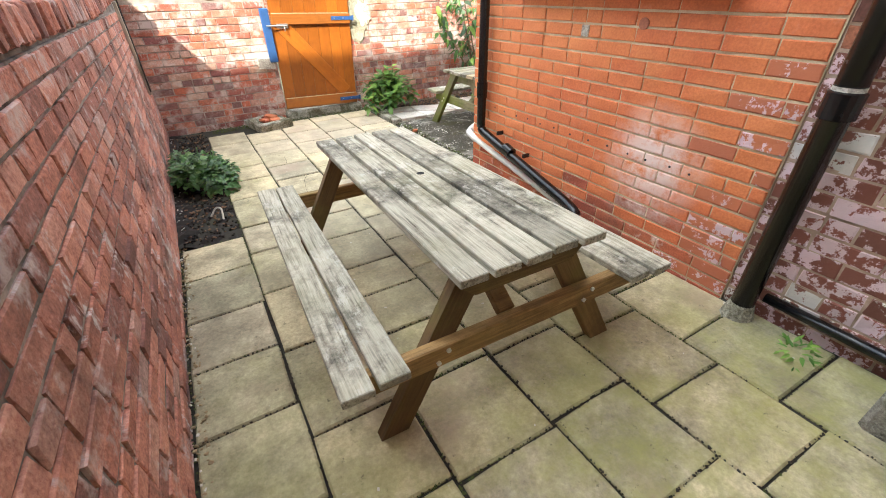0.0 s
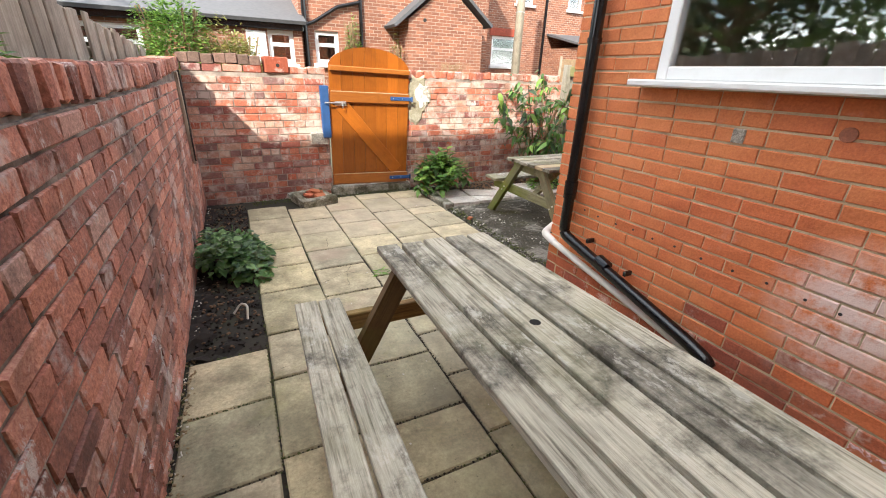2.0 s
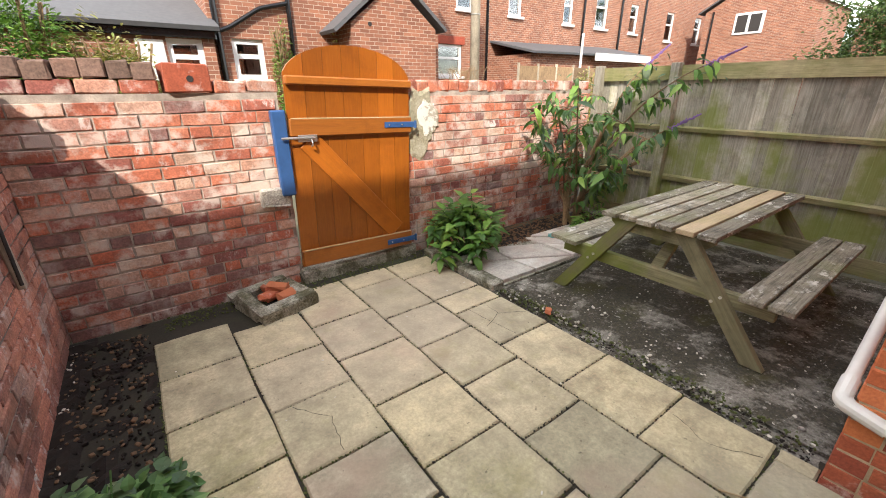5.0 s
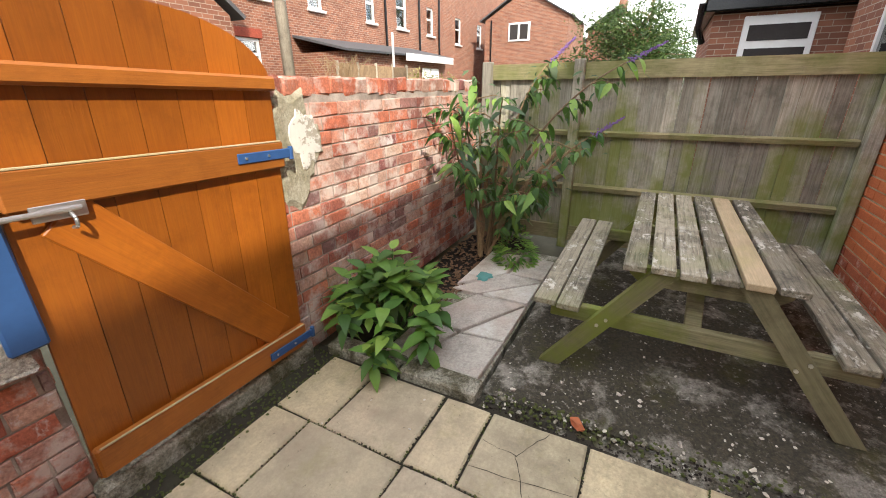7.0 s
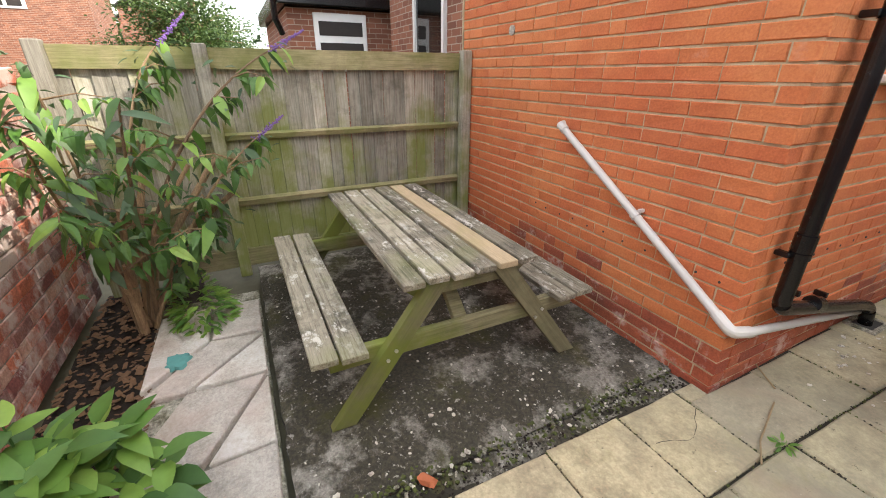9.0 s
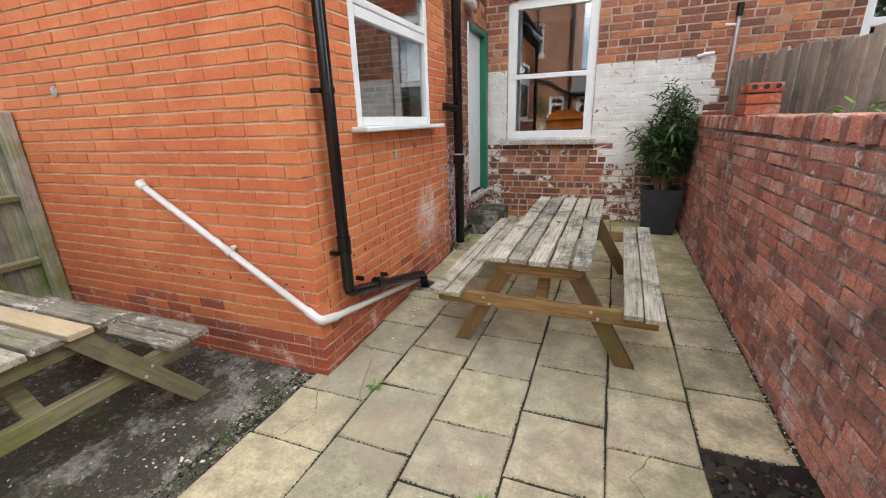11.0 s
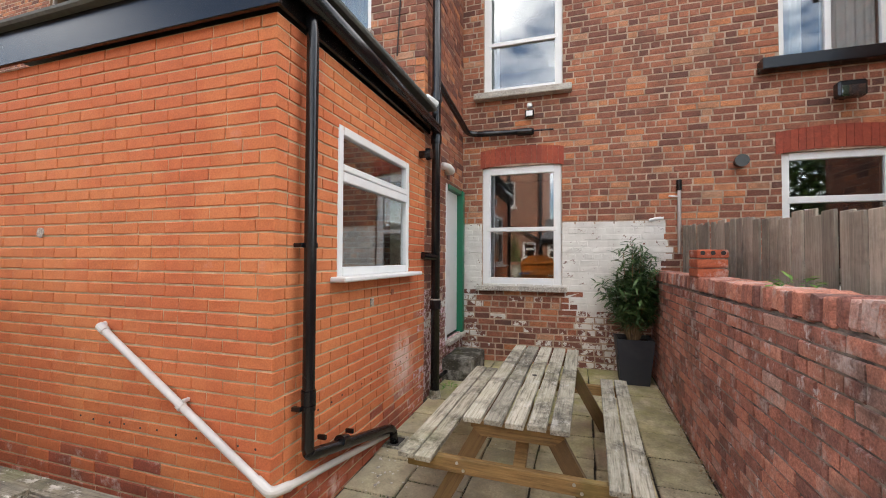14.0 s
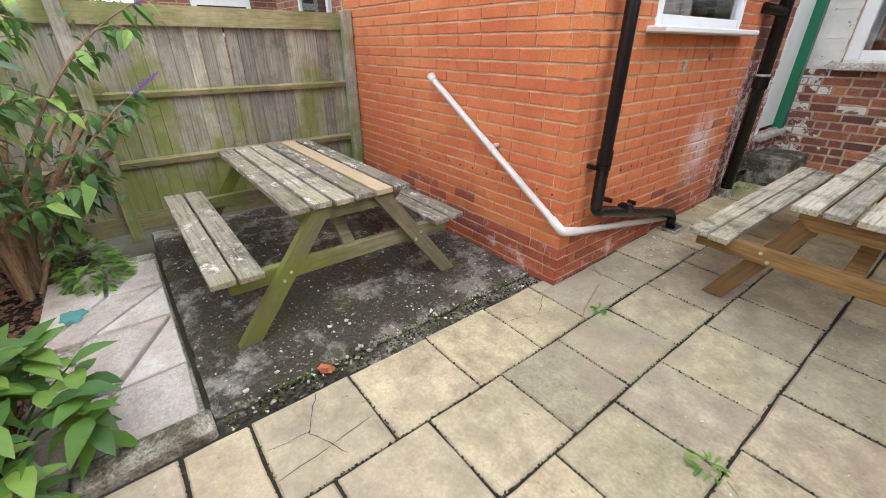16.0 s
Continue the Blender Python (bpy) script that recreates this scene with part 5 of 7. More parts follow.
for i, (xa, xb, za, zb) in enumerate(WIN):
    w, h = xa - xb, zb - za
    m = facing_north(xa, HY, za)
    if i == 0:
        window("window_1", "white sash-style window over a stone sill", w, h, m, sash(w, h), (0.07, 0.16, 0.07), curtain=[(0.05, 0.16)], frame_w=0.11)
        arch_lintel(-0.03, w + 0.03, h, 0.23, 0.05, m, M_RED_ARCH)
    elif i == 1:
        window("window_2", "white sash-style upper window over a pale sill", w, h, m, sash(w, h), (0.12, 0.18, 0.09), curtain=[(0.05, 0.2)], frame_w=0.105)
        arch_lintel(-0.03, w + 0.03, h, 0.21, 0.05, m, M_RED_ARCH)
    elif i == 2:
        # Full-width curtain added in place of the pane's pale sky reflection.
        window("window_3", "small white attic window over a pale sill", w, h, m, sash(w, h), (0.10, 0.16, 0.07), curtain=[(0.05, 0.95)])
    elif i == 3:
        window("window_4", "white upper window with grey curtains and a black sill", w, h, m, [(0.06, h * 0.66 - 0.03, w - 0.06, h * 0.66 + 0.03), (w * 0.47 - 0.03, 0.06, w * 0.47 + 0.03, h * 0.63)],
               (0.22, 0.2, 0.14), M_BLACK_PIPE, curtain=[(0.48, 1.0), (0.05, 0.3)])
        arch_lintel(-0.03, w + 0.03, h, 0.24, 0.05, m, M_RED_ARCH)
    elif i == 4:
        window("window_5", "white ground floor window behind the board fence", w, h, m, [(0.06, h * 0.66 - 0.04, w - 0.06, h * 0.66 + 0.04)], (0.1, 0.16, 0.1), frame_w=0.09)
        arch_lintel(-0.06, w + 0.06, h, 0.24, 0.05, m, M_RED_ARCH)
    elif i == 5:
        window("window_6", "white attic window with a black sill", w, h, m, [(w * 0.45, 0.06, w * 0.45 + 0.06, h - 0.06)], (0.12, 0.18, 0.10), M_BLACK_PIPE)
    else:
        ow = window("window_7", "open top-hung attic window in a dark opening", w, h, m, [], (0.05, 0.1, 0.06), glass=False)
        part("open_sash", Geo().box((0, 0, -0.42), (w - 0.1, 0.04, 0.84), 0.01), M_WHITE_PVC, ow, "raised white sash", at=pose(w / 2, 0.02, h - 0.06, -62, 0, 0))

# The curtain across this whole pane stands in for frosted glass.
window("window_8", "white bathroom window in the outrigger wall", OWIN[0] - OWIN[1], OWIN[3] - OWIN[2], facing_north(OWIN[0], OY, OWIN[2]), [(0.06, 0.55, 1.05, 0.61)], (0.04, 0.12, 0.05), curtain=[(0.06, 1.05)])
KWW, KWH = KW[2] - KW[0], KW[3] - KW[1]
kw = window("window_9", "white plastic kitchen window with a top-hung light", KWW, KWH, pose(0.0, -KW[0], KW[1], 0, 0, -90),
            [(0.06, KWH * 0.66 - 0.035, KWW - 0.06, KWH * 0.66 + 0.035), (0.06, KWH * 0.70, KWW - 0.06, KWH * 0.745)], (0.085, 0.16, 0.035), M_WHITE_PVC, frame_w=0.064, inset=0.028)

door = thing("door_1", "white back door in a green painted frame", "door", kind="structure")
door.matrix_world = pose(OX, OY - DOOR[0], DOOR[1], 0, 0, -90)
DW, DH = DOOR[2] - DOOR[0], DOOR[3] - DOOR[1]
part("door_leaf", Geo().box((DW / 2, 0.07, DH / 2), (DW - 0.12, 0.045, DH - 0.07), 0.005), M_DOOR_WHITE, door)
for nm, c, s in (("frame_left", (0.03, 0.05, DH / 2), (0.06, 0.11, DH)), ("frame_right", (DW - 0.05, 0.03, DH / 2), (0.10, 0.14, DH)), ("frame_top", (DW / 2, 0.04, DH - 0.03), (DW - 0.16, 0.12, 0.06))):
    part(nm, Geo().box(c, s, 0.006), M_DOOR_WHITE if nm == "frame_left" else M_GREEN_FRAME, door, "green painted frame" if nm != "frame_left" else "")
part("threshold", Geo().box((DW / 2, 0.03, -0.03), (DW, 0.2, 0.06), 0.01), M_STONE, door)
solid("door_step", Geo().box((-0.16, -3.36, 0.24), (0.42, 0.72, 0.30), 0.02), M_CONCRETE, "mossy stone step below the back door", "step")

# ---- pipes on the walls ----
dp = thing("downpipe", "black downpipe with brackets on the orange wall", "downpipe")
part("pipe", Geo().tube(bend([(-0.05, -0.215, 3.12), (-0.075, -0.215, 2.95), (-0.075, -0.215, 0.485), (-0.075, -0.32, 0.458), (-0.07, -1.24, 0.226), (-0.08, -1.36, 0.19), (-0.09, -1.38, 0.06)], 0.05), 0.036, 16), M_BLACK_PIPE, dp, smooth=True)
part("collar", Geo().tube([(-0.075, -0.215, 0.78), (-0.075, -0.215, 0.86)], 0.043, 16), M_BLACK_PIPE, dp)
part("collar", Geo().tube([(-0.073, -0.55, 0.421), (-0.072, -0.63, 0.398)], 0.043, 16), M_BLACK_PIPE, dp)
for z in (1.70, 0.76):
    part("bracket", Geo().tube([(-0.075, -0.215, z - 0.015), (-0.075, -0.215, z + 0.015)], 0.042, 16).box((-0.03, -0.17, z), (0.06, 0.03, 0.025), 0.004), M_BLACK_PIPE, dp)
for y in (-0.42, -0.75):
    part("clip", Geo().box((-0.03, y, 0.50 - (abs(y) - 0.42) * 0.28), (0.06, 0.02, 0.03), 0.003), M_BLACK_PIPE, dp)
gut = thing("roof_gutter", "black half-round gutter along the extension eaves", "gutter")
part("gutter", Geo().tube([(-0.10, 0.06, 3.13), (-0.10, -2.42, 3.06)], 0.06, 14), M_BLACK_PIPE, gut, smooth=True)
part("outlet", Geo().tube([(-0.10, -2.42, 3.06), (-0.09, -2.46, 2.98)], 0.045, 12), M_BLACK_PIPE, gut)
wp = thing("waste_pipe", "grubby white plastic waste pipe slanting down to the drain", "waste pipe")
part("pipe", Geo().tube(bend([(1.30, -0.02, 1.20), (1.28, 0.035, 1.19), (-0.015, 0.035, 0.405), (-0.045, -0.03, 0.38), (-0.045, -1.34, 0.145)], 0.035), 0.0225, 12), M_WASTE, wp, smooth=True)
part("elbow", Geo().tube([(1.29, 0.03, 1.195), (1.235, 0.035, 1.163)], 0.028, 12), M_WASTE, wp)
part("elbow", Geo().tube(bend([(0.06, 0.035, 0.45), (-0.03, 0.035, 0.395), (-0.045, -0.10, 0.367)], 0.03), 0.028, 12), M_WASTE, wp)
for x in (0.60,):
    z = 0.405 + (x + 0.015) / 1.295 * 0.785
    part("clip", Geo().tube([(x - 0.012, 0.035, z - 0.008), (x + 0.012, 0.035, z + 0.008)], 0.028, 12).box((x - 0.02, 0.02, z + 0.03), (0.02, 0.04, 0.02), 0.003), M_WASTE, wp)
sp = thing("soil_pipe", "tall black cast iron soil pipe with flaking paint", "soil pipe")
part("pipe", Geo().tube([(-0.085, -2.44, ground_z(-2.44) - 0.02), (-0.085, -2.44, 6.45)], 0.049, 18), M_BLACK_PIPE, sp, smooth=True)
for z in (1.12, 2.95, 3.42, 4.9):
    part("collar", Geo().tube([(-0.085, -2.44, z - 0.05), (-0.085, -2.44, z - 0.045), (-0.085, -2.44, z + 0.045), (-0.085, -2.44, z + 0.05)], [0.050, 0.060, 0.060, 0.050], 18), M_BLACK_PIPE, sp)
part("cement_foot", Geo().tube([(-0.085, -2.44, 0.09), (-0.085, -2.44, 0.19)], [0.075, 0.053], 14), M_KERB, sp, "grey cement collar at the foot")
part("paint_band", Geo().tube([(-0.085, -2.44, 1.16), (-0.085, -2.44, 1.185)], 0.0505, 18), M_STONE, sp)
part("branch", Geo().tube(bend([(-0.085, -2.46, 3.62), (-0.085, -2.62, 3.60), (-0.09, -3.82, 3.44), (-0.2, -3.86, 3.42), (-1.02, -3.86, 3.39)], 0.05), 0.040, 14), M_BLACK_PIPE, sp, smooth=True)
part("branch_end", Geo().tube([(-0.80, -3.86, 3.395), (-1.0, -3.86, 3.39)], 0.052, 14).tube([(-1.0, -3.86, 3.40), (-1.28, -3.90, 3.41)], 0.013, 8), M_BLACK_PIPE, sp)
part("stub", Geo().tube([(-0.02, -2.20, 1.66), (-0.09, -2.40, 1.64)], 0.038, 12), M_BLACK_PIPE, sp)
part("white_joint", Geo().tube([(-0.03, -2.26, 3.36), (-0.085, -2.41, 3.34)], 0.045, 12), M_WHITE_PVC, sp, "white plastic joint")
lp = thing("floor_pipe", "dark grey waste pipe along the wall foot", "waste pipe")
part("pipe", Geo().tube(bend([(-0.035, -2.50, 0.24), (-0.035, -3.03, 0.235), (-0.30, -3.12, 0.20), (-0.30, -3.14, 0.12)], 0.04), 0.024, 12), M_BLACK_PIPE, lp, smooth=True)
part("elbow", Geo().tube(bend([(-0.2, -3.085, 0.215), (-0.30, -3.12, 0.20), (-0.30, -3.13, 0.13)], 0.03), 0.032, 12), M_BLACK_PIPE, lp)
dr = thing("drain", "broken drain gully with bits of rubble", "drain", (-0.06, -1.40, 0.058))
part("rim", Geo().box((-0.10, 0.0, 0.0), (0.03, 0.20, 0.03), 0.006).box((0.03, 0.0, 0.0), (0.03, 0.20, 0.03), 0.006).box((-0.035, 0.10, 0.0), (0.16, 0.03, 0.03), 0.006).box((-0.035, -0.10, 0.0), (0.16, 0.03, 0.03), 0.006), M_KERB, dr)
part("grate", Geo().box((-0.035, 0, 0.006), (0.11, 0.17, 0.008)), M_DARK, dr)

flue = thing("boiler_flue", "black round flue terminal on the wall", "flue", (0.0, -2.16, 2.72))
part("tube", Geo().tube([(0.0, 0, 0), (-0.10, 0, 0)], 0.04, 16), M_BLACK_PIPE, flue)
part("cap", Geo().tube([(-0.08, 0, 0), (-0.13, 0, 0)], [0.065, 0.055], 16), M_BLACK_PIPE, flue)
bv = thing("wall_flue", "black round flue on the house wall", "flue", (-3.44, HY, 2.81))
part("tube", Geo().tube([(0, 0, 0), (0, 0.12, 0)], 0.05, 16), M_BLACK_PIPE, bv)
part("rim", Geo().tube([(0, 0.10, 0), (0, 0.14, 0)], 0.075, 16), M_BLACK_PIPE, bv)
solid("wall_patch", Geo().box((-0.001, -1.12, 1.275), (0.012, 0.055, 0.062), 0.003), M_STONE, "grey cement patch in the orange brick wall", "patch")
solid("wall_plug", Geo().tube([(1.95, -0.002, 1.79), (1.95, 0.008, 1.79)], 0.035, 14), M_STONE, "round grey-green filler in the brick wall", "patch")
solid("wall_ring", Geo().tube([(0.002, -1.50, 1.33), (-0.006, -1.50, 1.33)], 0.028, 14), M_HOUSE, "small round capped hole in the brick wall", "cap")

fl = thing("floodlight", "dark floodlight on a bracket on the house wall", "floodlight", (-4.45, HY, 3.50))
part("body", Geo().box((0, 0.16, 0.02), (0.26, 0.12, 0.18), 0.02), M_BLACK_PIPE, fl)
part("bracket", Geo().box((0, 0.06, -0.02), (0.05, 0.14, 0.04), 0.004), M_BLACK_PIPE, fl)
part("lens", Geo().box((0, 0.215, -0.01), (0.21, 0.012, 0.13), 0.004), M_GLASS, fl)
cl = thing("security_light", "small white and black sensor light under the sill", "security light", (-0.96, HY, 3.70))
part("sensor", Geo().box((0, 0.05, 0.07), (0.07, 0.08, 0.06), 0.01), M_WHITE_PVC, cl)
part("lamp", Geo().box((0, 0.06, -0.05), (0.12, 0.06, 0.10), 0.008), M_BLACK_PIPE, cl)
part("lens", Geo().box((0, 0.093, -0.05), (0.085, 0.006, 0.07)), M_WHITE_PVC, cl)
solid("bulkhead_lamp", Geo().tube(bend([(OX, -2.95, 2.78), (OX - 0.08, -2.95, 2.76), (OX - 0.08, -3.12, 2.74), (OX, -3.12, 2.74)], 0.03), 0.045, 12), M_WASTE, "small white lamp above the back door", "lamp", smooth=True)
cd = thing("conduit", "grey metal conduit on the house wall", "conduit", (-2.80, HY + 0.03, 1.7))
part("pipe", Geo().tube([(0, 0, 0), (0, 0, 0.86)], 0.022, 10), M_STEEL, cd)
part("cap", Geo().tube([(0, 0, 0.80), (0, 0, 0.93)], 0.032, 10), M_BLACK_PIPE, cd)
part("stub", Geo().tube([(0, 0, 0.72), (0.12, 0.01, 0.73)], 0.012, 8), M_WHITE_PVC, cd)
solid("white_pipe_end", Geo().tube([(-2.46, HY + 0.02, 2.13), (-2.54, HY + 0.04, 2.15), (-2.62, HY + 0.05, 2.15)], 0.02, 8), M_WHITE_PVC, "short white pipe above the whitewash", "pipe")
solid("wall_cable", Geo().tube([(-1.95, HY + 0.01, 7.6), (-2.05, HY + 0.02, 7.0), (-2.35, HY + 0.02, 6.7), (-2.9, HY + 0.02, 6.75), (-3.3, HY + 0.02, 6.95), (-3.6, HY + 0.01, 6.95)], 0.007, 6), M_DARK, "thin dark cable looped on the house wall", "cable")
solid("corner_pipe", Geo().tube([(-5.12, HY + 0.04, 6.3), (-5.12, HY + 0.04, 1.0)], 0.03, 10), M_BLACK_PIPE, "thin dark pipe in the corner of the house wall", "pipe")
solid("outrigger_cable", Geo().tube([(0.35, OY + 0.012, 5.6), (0.32, OY + 0.014, 5.2), (0.30, OY + 0.014, 4.6), (0.34, OY + 0.012, 3.9)], 0.008, 6), M_DARK, "thin dark cable hanging down the outrigger wall", "cable")
odp = thing("neighbour_downpipe", "dark downpipe under the outrigger gutter", "downpipe", (4.9, OY + 0.06, 3.2))
part("pipe", Geo().tube(bend([(0, 0, 0), (0, 0, 2.5), (0.05, 0.04, 2.65)], 0.05), 0.04, 10), M_BLACK_PIPE, odp)
solid("roof_vent_pipe", Geo().tube([(3.3, HY + 1.0, 6.2), (3.3, HY + 1.0, 7.3)], 0.05, 12), M_ROOF_FELT, "grey vent pipe above the outrigger roof", "vent pipe")
ae = thing("tv_aerial", "thin television aerial on the roof", "aerial", (5.2, HY - 0.3, 8.3))
part("mast", Geo().tube([(0, 0, 0), (0, 0, 0.9)], 0.015, 6), M_STEEL, ae)
part("boom", Geo().tube([(-0.45, 0, 0.95), (0.35, 0, 0.65)], 0.012, 6), M_STEEL, ae)
for k in range(7):
    x = -0.42 + k * 0.12
    part("element", Geo().tube([(x, -0.16, 0.94 - (x + 0.45) * 0.375), (x, 0.16, 0.94 - (x + 0.45) * 0.375)], 0.006, 6), M_STEEL, ae)
for a, b in (((0.3, OY + 0.02, 5.3), (3.2, 6, 8.2)), ((4.0, OY + 0.02, 5.2), (9.0, 8, 8.6))):
    pts = [Vector(a).lerp(Vector(b), i / 12) - Vector((0, 0, 0.35 * math.sin(math.pi * i / 12))) for i in range(13)]
    solid("overhead_cable", Geo().tube(pts, 0.009, 6), M_DARK, "thin dark cable slung across the sky", "cable", group="overhead cables")

# ---- odds and ends in the yard ----
def blob_patch(rx, rz, seed):
    """A thin uneven patch in local x and y, standing 8 mm proud."""
    n, v, f = 28, [(0, 0, 0.008)], []
    for ring, (k, z) in enumerate(((0.5, 0.009), (0.88, 0.007), (1.0, -0.01))):
        for i in range(n):
            a = 2 * math.pi * i / n
            w = 1 + 0.5 * noise.noise((math.cos(a) * 1.6 + seed, math.sin(a) * 1.6, seed)) + 0.45 * noise.noise((math.cos(a) * 4, math.sin(a) * 5 + seed, 1))
            v.append((rx * k * w * math.cos(a), rz * k * w * math.sin(a), z + 0.002 * noise.noise((i * 0.9, ring, seed))))
    f += [(0, 1 + i, 1 + (i + 1) % n) for i in range(n)]
    for r0 in (0, 1):
        f += [(1 + r0 * n + i, 1 + (r0 + 1) * n + i, 1 + (r0 + 1) * n + (i + 1) % n, 1 + r0 * n + (i + 1) % n) for i in range(n)]
    return Geo().add(v, f)


def litter(name, label, x0, x1, y0, y1, n, size, mat, seed, z=0.0, flat=0.4):
    """Many small scraps strewn over an area, in one mesh."""
    rr, g = random.Random(seed), Geo()
    for _ in range(n):
        x, y, s = rr.uniform(x0, x1), rr.uniform(y0, y1), size * rr.uniform(0.4, 1.3)
        g.box((0, 0, 0), (s, s * rr.uniform(0.4, 0.9), s * flat), s * 0.12, pose(x, y, z + (ground_z(y) if x < 0.05 else 0) + s * 0.15, rr.uniform(-25, 25), rr.uniform(-25, 25), rr.uniform(0, 360)))
    solid(name, g, mat, label, "litter", "stuff")


solid("paint_spot", blob_patch(0.075, 0.06, 21), M_TEAL, "teal paint splash on a broken slab", "paint", at=pose(1.42, 2.46, 0.030))
litter("wall_foot_litter", "grit and dead leaf scraps along the wall foot", -2.48, -2.42, -3.6, 0.0, 260, 0.014, M_DEAD, 1)
litter("wall_foot_grit", "pale grit along the wall foot", -2.48, -2.43, -3.6, 3.0, 160, 0.012, M_LITTER, 2)
litter("soil_litter", "bark chips and pale scraps on the soil bed", -2.46, -2.09, 0.0, 2.9, 420, 0.020, M_BROWN_LEAF, 3, 0.0)
litter("soil_crumbs", "dark crumbs of soil", -2.47, -2.08, 0.0, 2.9, 900, 0.017, M_SOIL, 4, -0.01, 0.7)
litter("pad_litter", "pale chips and scraps on the mossy concrete", 0.12, 2.5, 0.03, 1.95, 260, 0.013, M_LITTER, 5, -0.004)
litter("gap_rubble", "crumbled concrete bits along the flags' edge", 0.10, 0.36, 0.05, 1.95, 170, 0.013, M_STONE, 6, -0.012)
litter("edge_rubble", "pale broken lumps along the concrete edge", 0.15, 0.235, 0.05, 1.95, 46, 0.022, M_KERB, 16, -0.006, 0.45)
litter("edge_moss", "moss clumps along the concrete edge", 0.10, 0.26, 0.05, 1.95, 420, 0.016, M_MOSS, 17, -0.008, 0.6)
litter("gap_dirt", "dark dirt crumbs along the flags' edge", 0.08, 0.20, 0.05, 1.95, 420, 0.012, M_SOIL, 7, -0.006)
litter("corner_litter", "dead leaves and twigs under the shrub", 0.5, 2.5, 2.55, 3.0, 700, 0.034, M_BROWN_LEAF, 8, 0.0, 0.2)
litter("flag_scraps", "a few pale scraps lying on the flags", -2.0, 0.0, -3.4, 2.6, 70, 0.011, M_LITTER, 9, 0.002, 0.25)
litter("drain_scraps", "pale scraps by the drain", -0.5, -0.05, -1.4, -0.4, 26, 0.016, M_LITTER, 10, 0.002, 0.25)
litter("gate_dirt", "dirt and moss crumbs at the gate wall's foot", -2.0, 0.1, 2.84, 3.05, 900, 0.012, M_MOSS, 11, -0.004, 0.6)
hop = thing("broken_gully_box", "broken concrete gully box filled with brick rubble", "gully box", (-1.32, 2.80, 0.0), (0, 0, 14))
for c, s in (((0, -0.20, 0.040), (0.42, 0.10, 0.095)), ((0, 0.20, 0.040), (0.42, 0.09, 0.085)), ((-0.17, 0, 0.045), (0.09, 0.31, 0.095)), ((0.17, 0, 0.035), (0.10, 0.31, 0.08))):
    part("side", loose_brick(*s, int(s[0] * 100), 0.014), M_KERB, hop, at=pose(*c))
for i, (x, y, z, a) in enumerate(((-0.04, -0.02, 0.08, 30), (0.06, 0.03, 0.10, -50), (0.02, 0.1, 0.07, 80), (0.05, -0.09, 0.07, 10))):
    part("brick_shard", loose_brick(0.14, 0.08, 0.05, 70 + i, 0.012), M_TERRA if i % 2 else M_EXT_LOW, hop, at=pose(x, y, z, 10 * i, 8, a))
cb = thing("coping_block", "red engineering brick block loose on the wall top", "brick", (-1.54, 3.14, 1.442), (0, 0, 4))
part("brick", loose_brick(0.25, 0.2, 0.168, 80, 0.004), M_EXT_LOW, cb, at=pose(0, 0, 0.085))
# Dark disc on the face, painted in place of the hole's shade.
part("hole", Geo().tube([(0.01, -0.098, 0.08), (0.01, -0.104, 0.08)], 0.02, 10), M_DARK, cb)
pier = thing("brick_pier", "short stub of red bricks standing on the wall", "bricks", (-2.58, -2.0, 1.488))
for i in range(3):
    b = part("brick", loose_brick(0.215, 0.24, 0.068, 90 + i, 0.003), M_EXT_LOW, pier, at=pose(0, 0.004 * i, 0.036 + 0.076 * i))
# Three dark discs give the look of shaded holes; the brick is uncut.
for k in (-0.07, 0.0, 0.07):
    part("frog_hole", Geo().tube([(k, 0.122, 0.194), (k, 0.131, 0.194)], 0.018, 10), M_DARK, pier)
strip = thing("timber_strip", "pale narrow timber strip fixed to the brick wall", "strip", (-2.465, 2.62, 0.0))
part("strip", Geo().box((0, 0, 1.02), (0.03, 0.05, 0.86), 0.004), M_GREY_FENCE, strip, at=pose(0, 0, 0, 7, 0, 0))
part("cable", Geo().tube([(0.02, -0.10, 1.45), (0.02, -0.13, 1.0), (0.015, -0.14, 0.62)], 0.008, 6), M_DARK, strip)
solid("render_patch", blob_patch(0.11, 0.16, 9), M_RENDER, "patch of flaking white render on the brick wall", "render patch", at=pose(0.25, 3.046, 1.22, 90, 0, 0))
solid("cement_patch", blob_patch(0.19, 0.25, 5), M_CEMENT, "grey cement patch beside the gate pier", "cement patch", at=pose(0.16, 3.053, 1.16, 90, 0, 0))
solid("pier_cap", loose_brick(0.20, 0.12, 0.13, 5, 0.01), M_STONE, "pale stone block in the gate pier", "stone", at=pose(-1.14, 3.06, 0.72))
r = random.Random(44)
for i in range(46):
    x, y = r.uniform(0.09, 0.5), r.uniform(0.05, 1.95)
    if i > 30:
        x, y = -0.2 + r.gauss(0, 0.12), -0.95 + r.gauss(0, 0.22)
    s = r.uniform(0.006, 0.02)
    solid("rubble", loose_brick(s * 1.6, s, s * 0.7, 200 + i, s * 0.2), M_LITTER if i % 3 else M_STONE, "small pale chip of rubble on the ground", "rubble", group="rubble chips",
          at=pose(x, y, (ground_z(y) if x < 0 else 0.004) + s * 0.3, r.uniform(-20, 20), r.uniform(-20, 20), r.uniform(0, 360)))
solid("terracotta_shard", loose_brick(0.07, 0.04, 0.025, 300, 0.01), M_TERRA, "broken terracotta shard in the concrete gap", "shard", at=pose(0.17, 1.50, 0.012, 12, 5, 40))
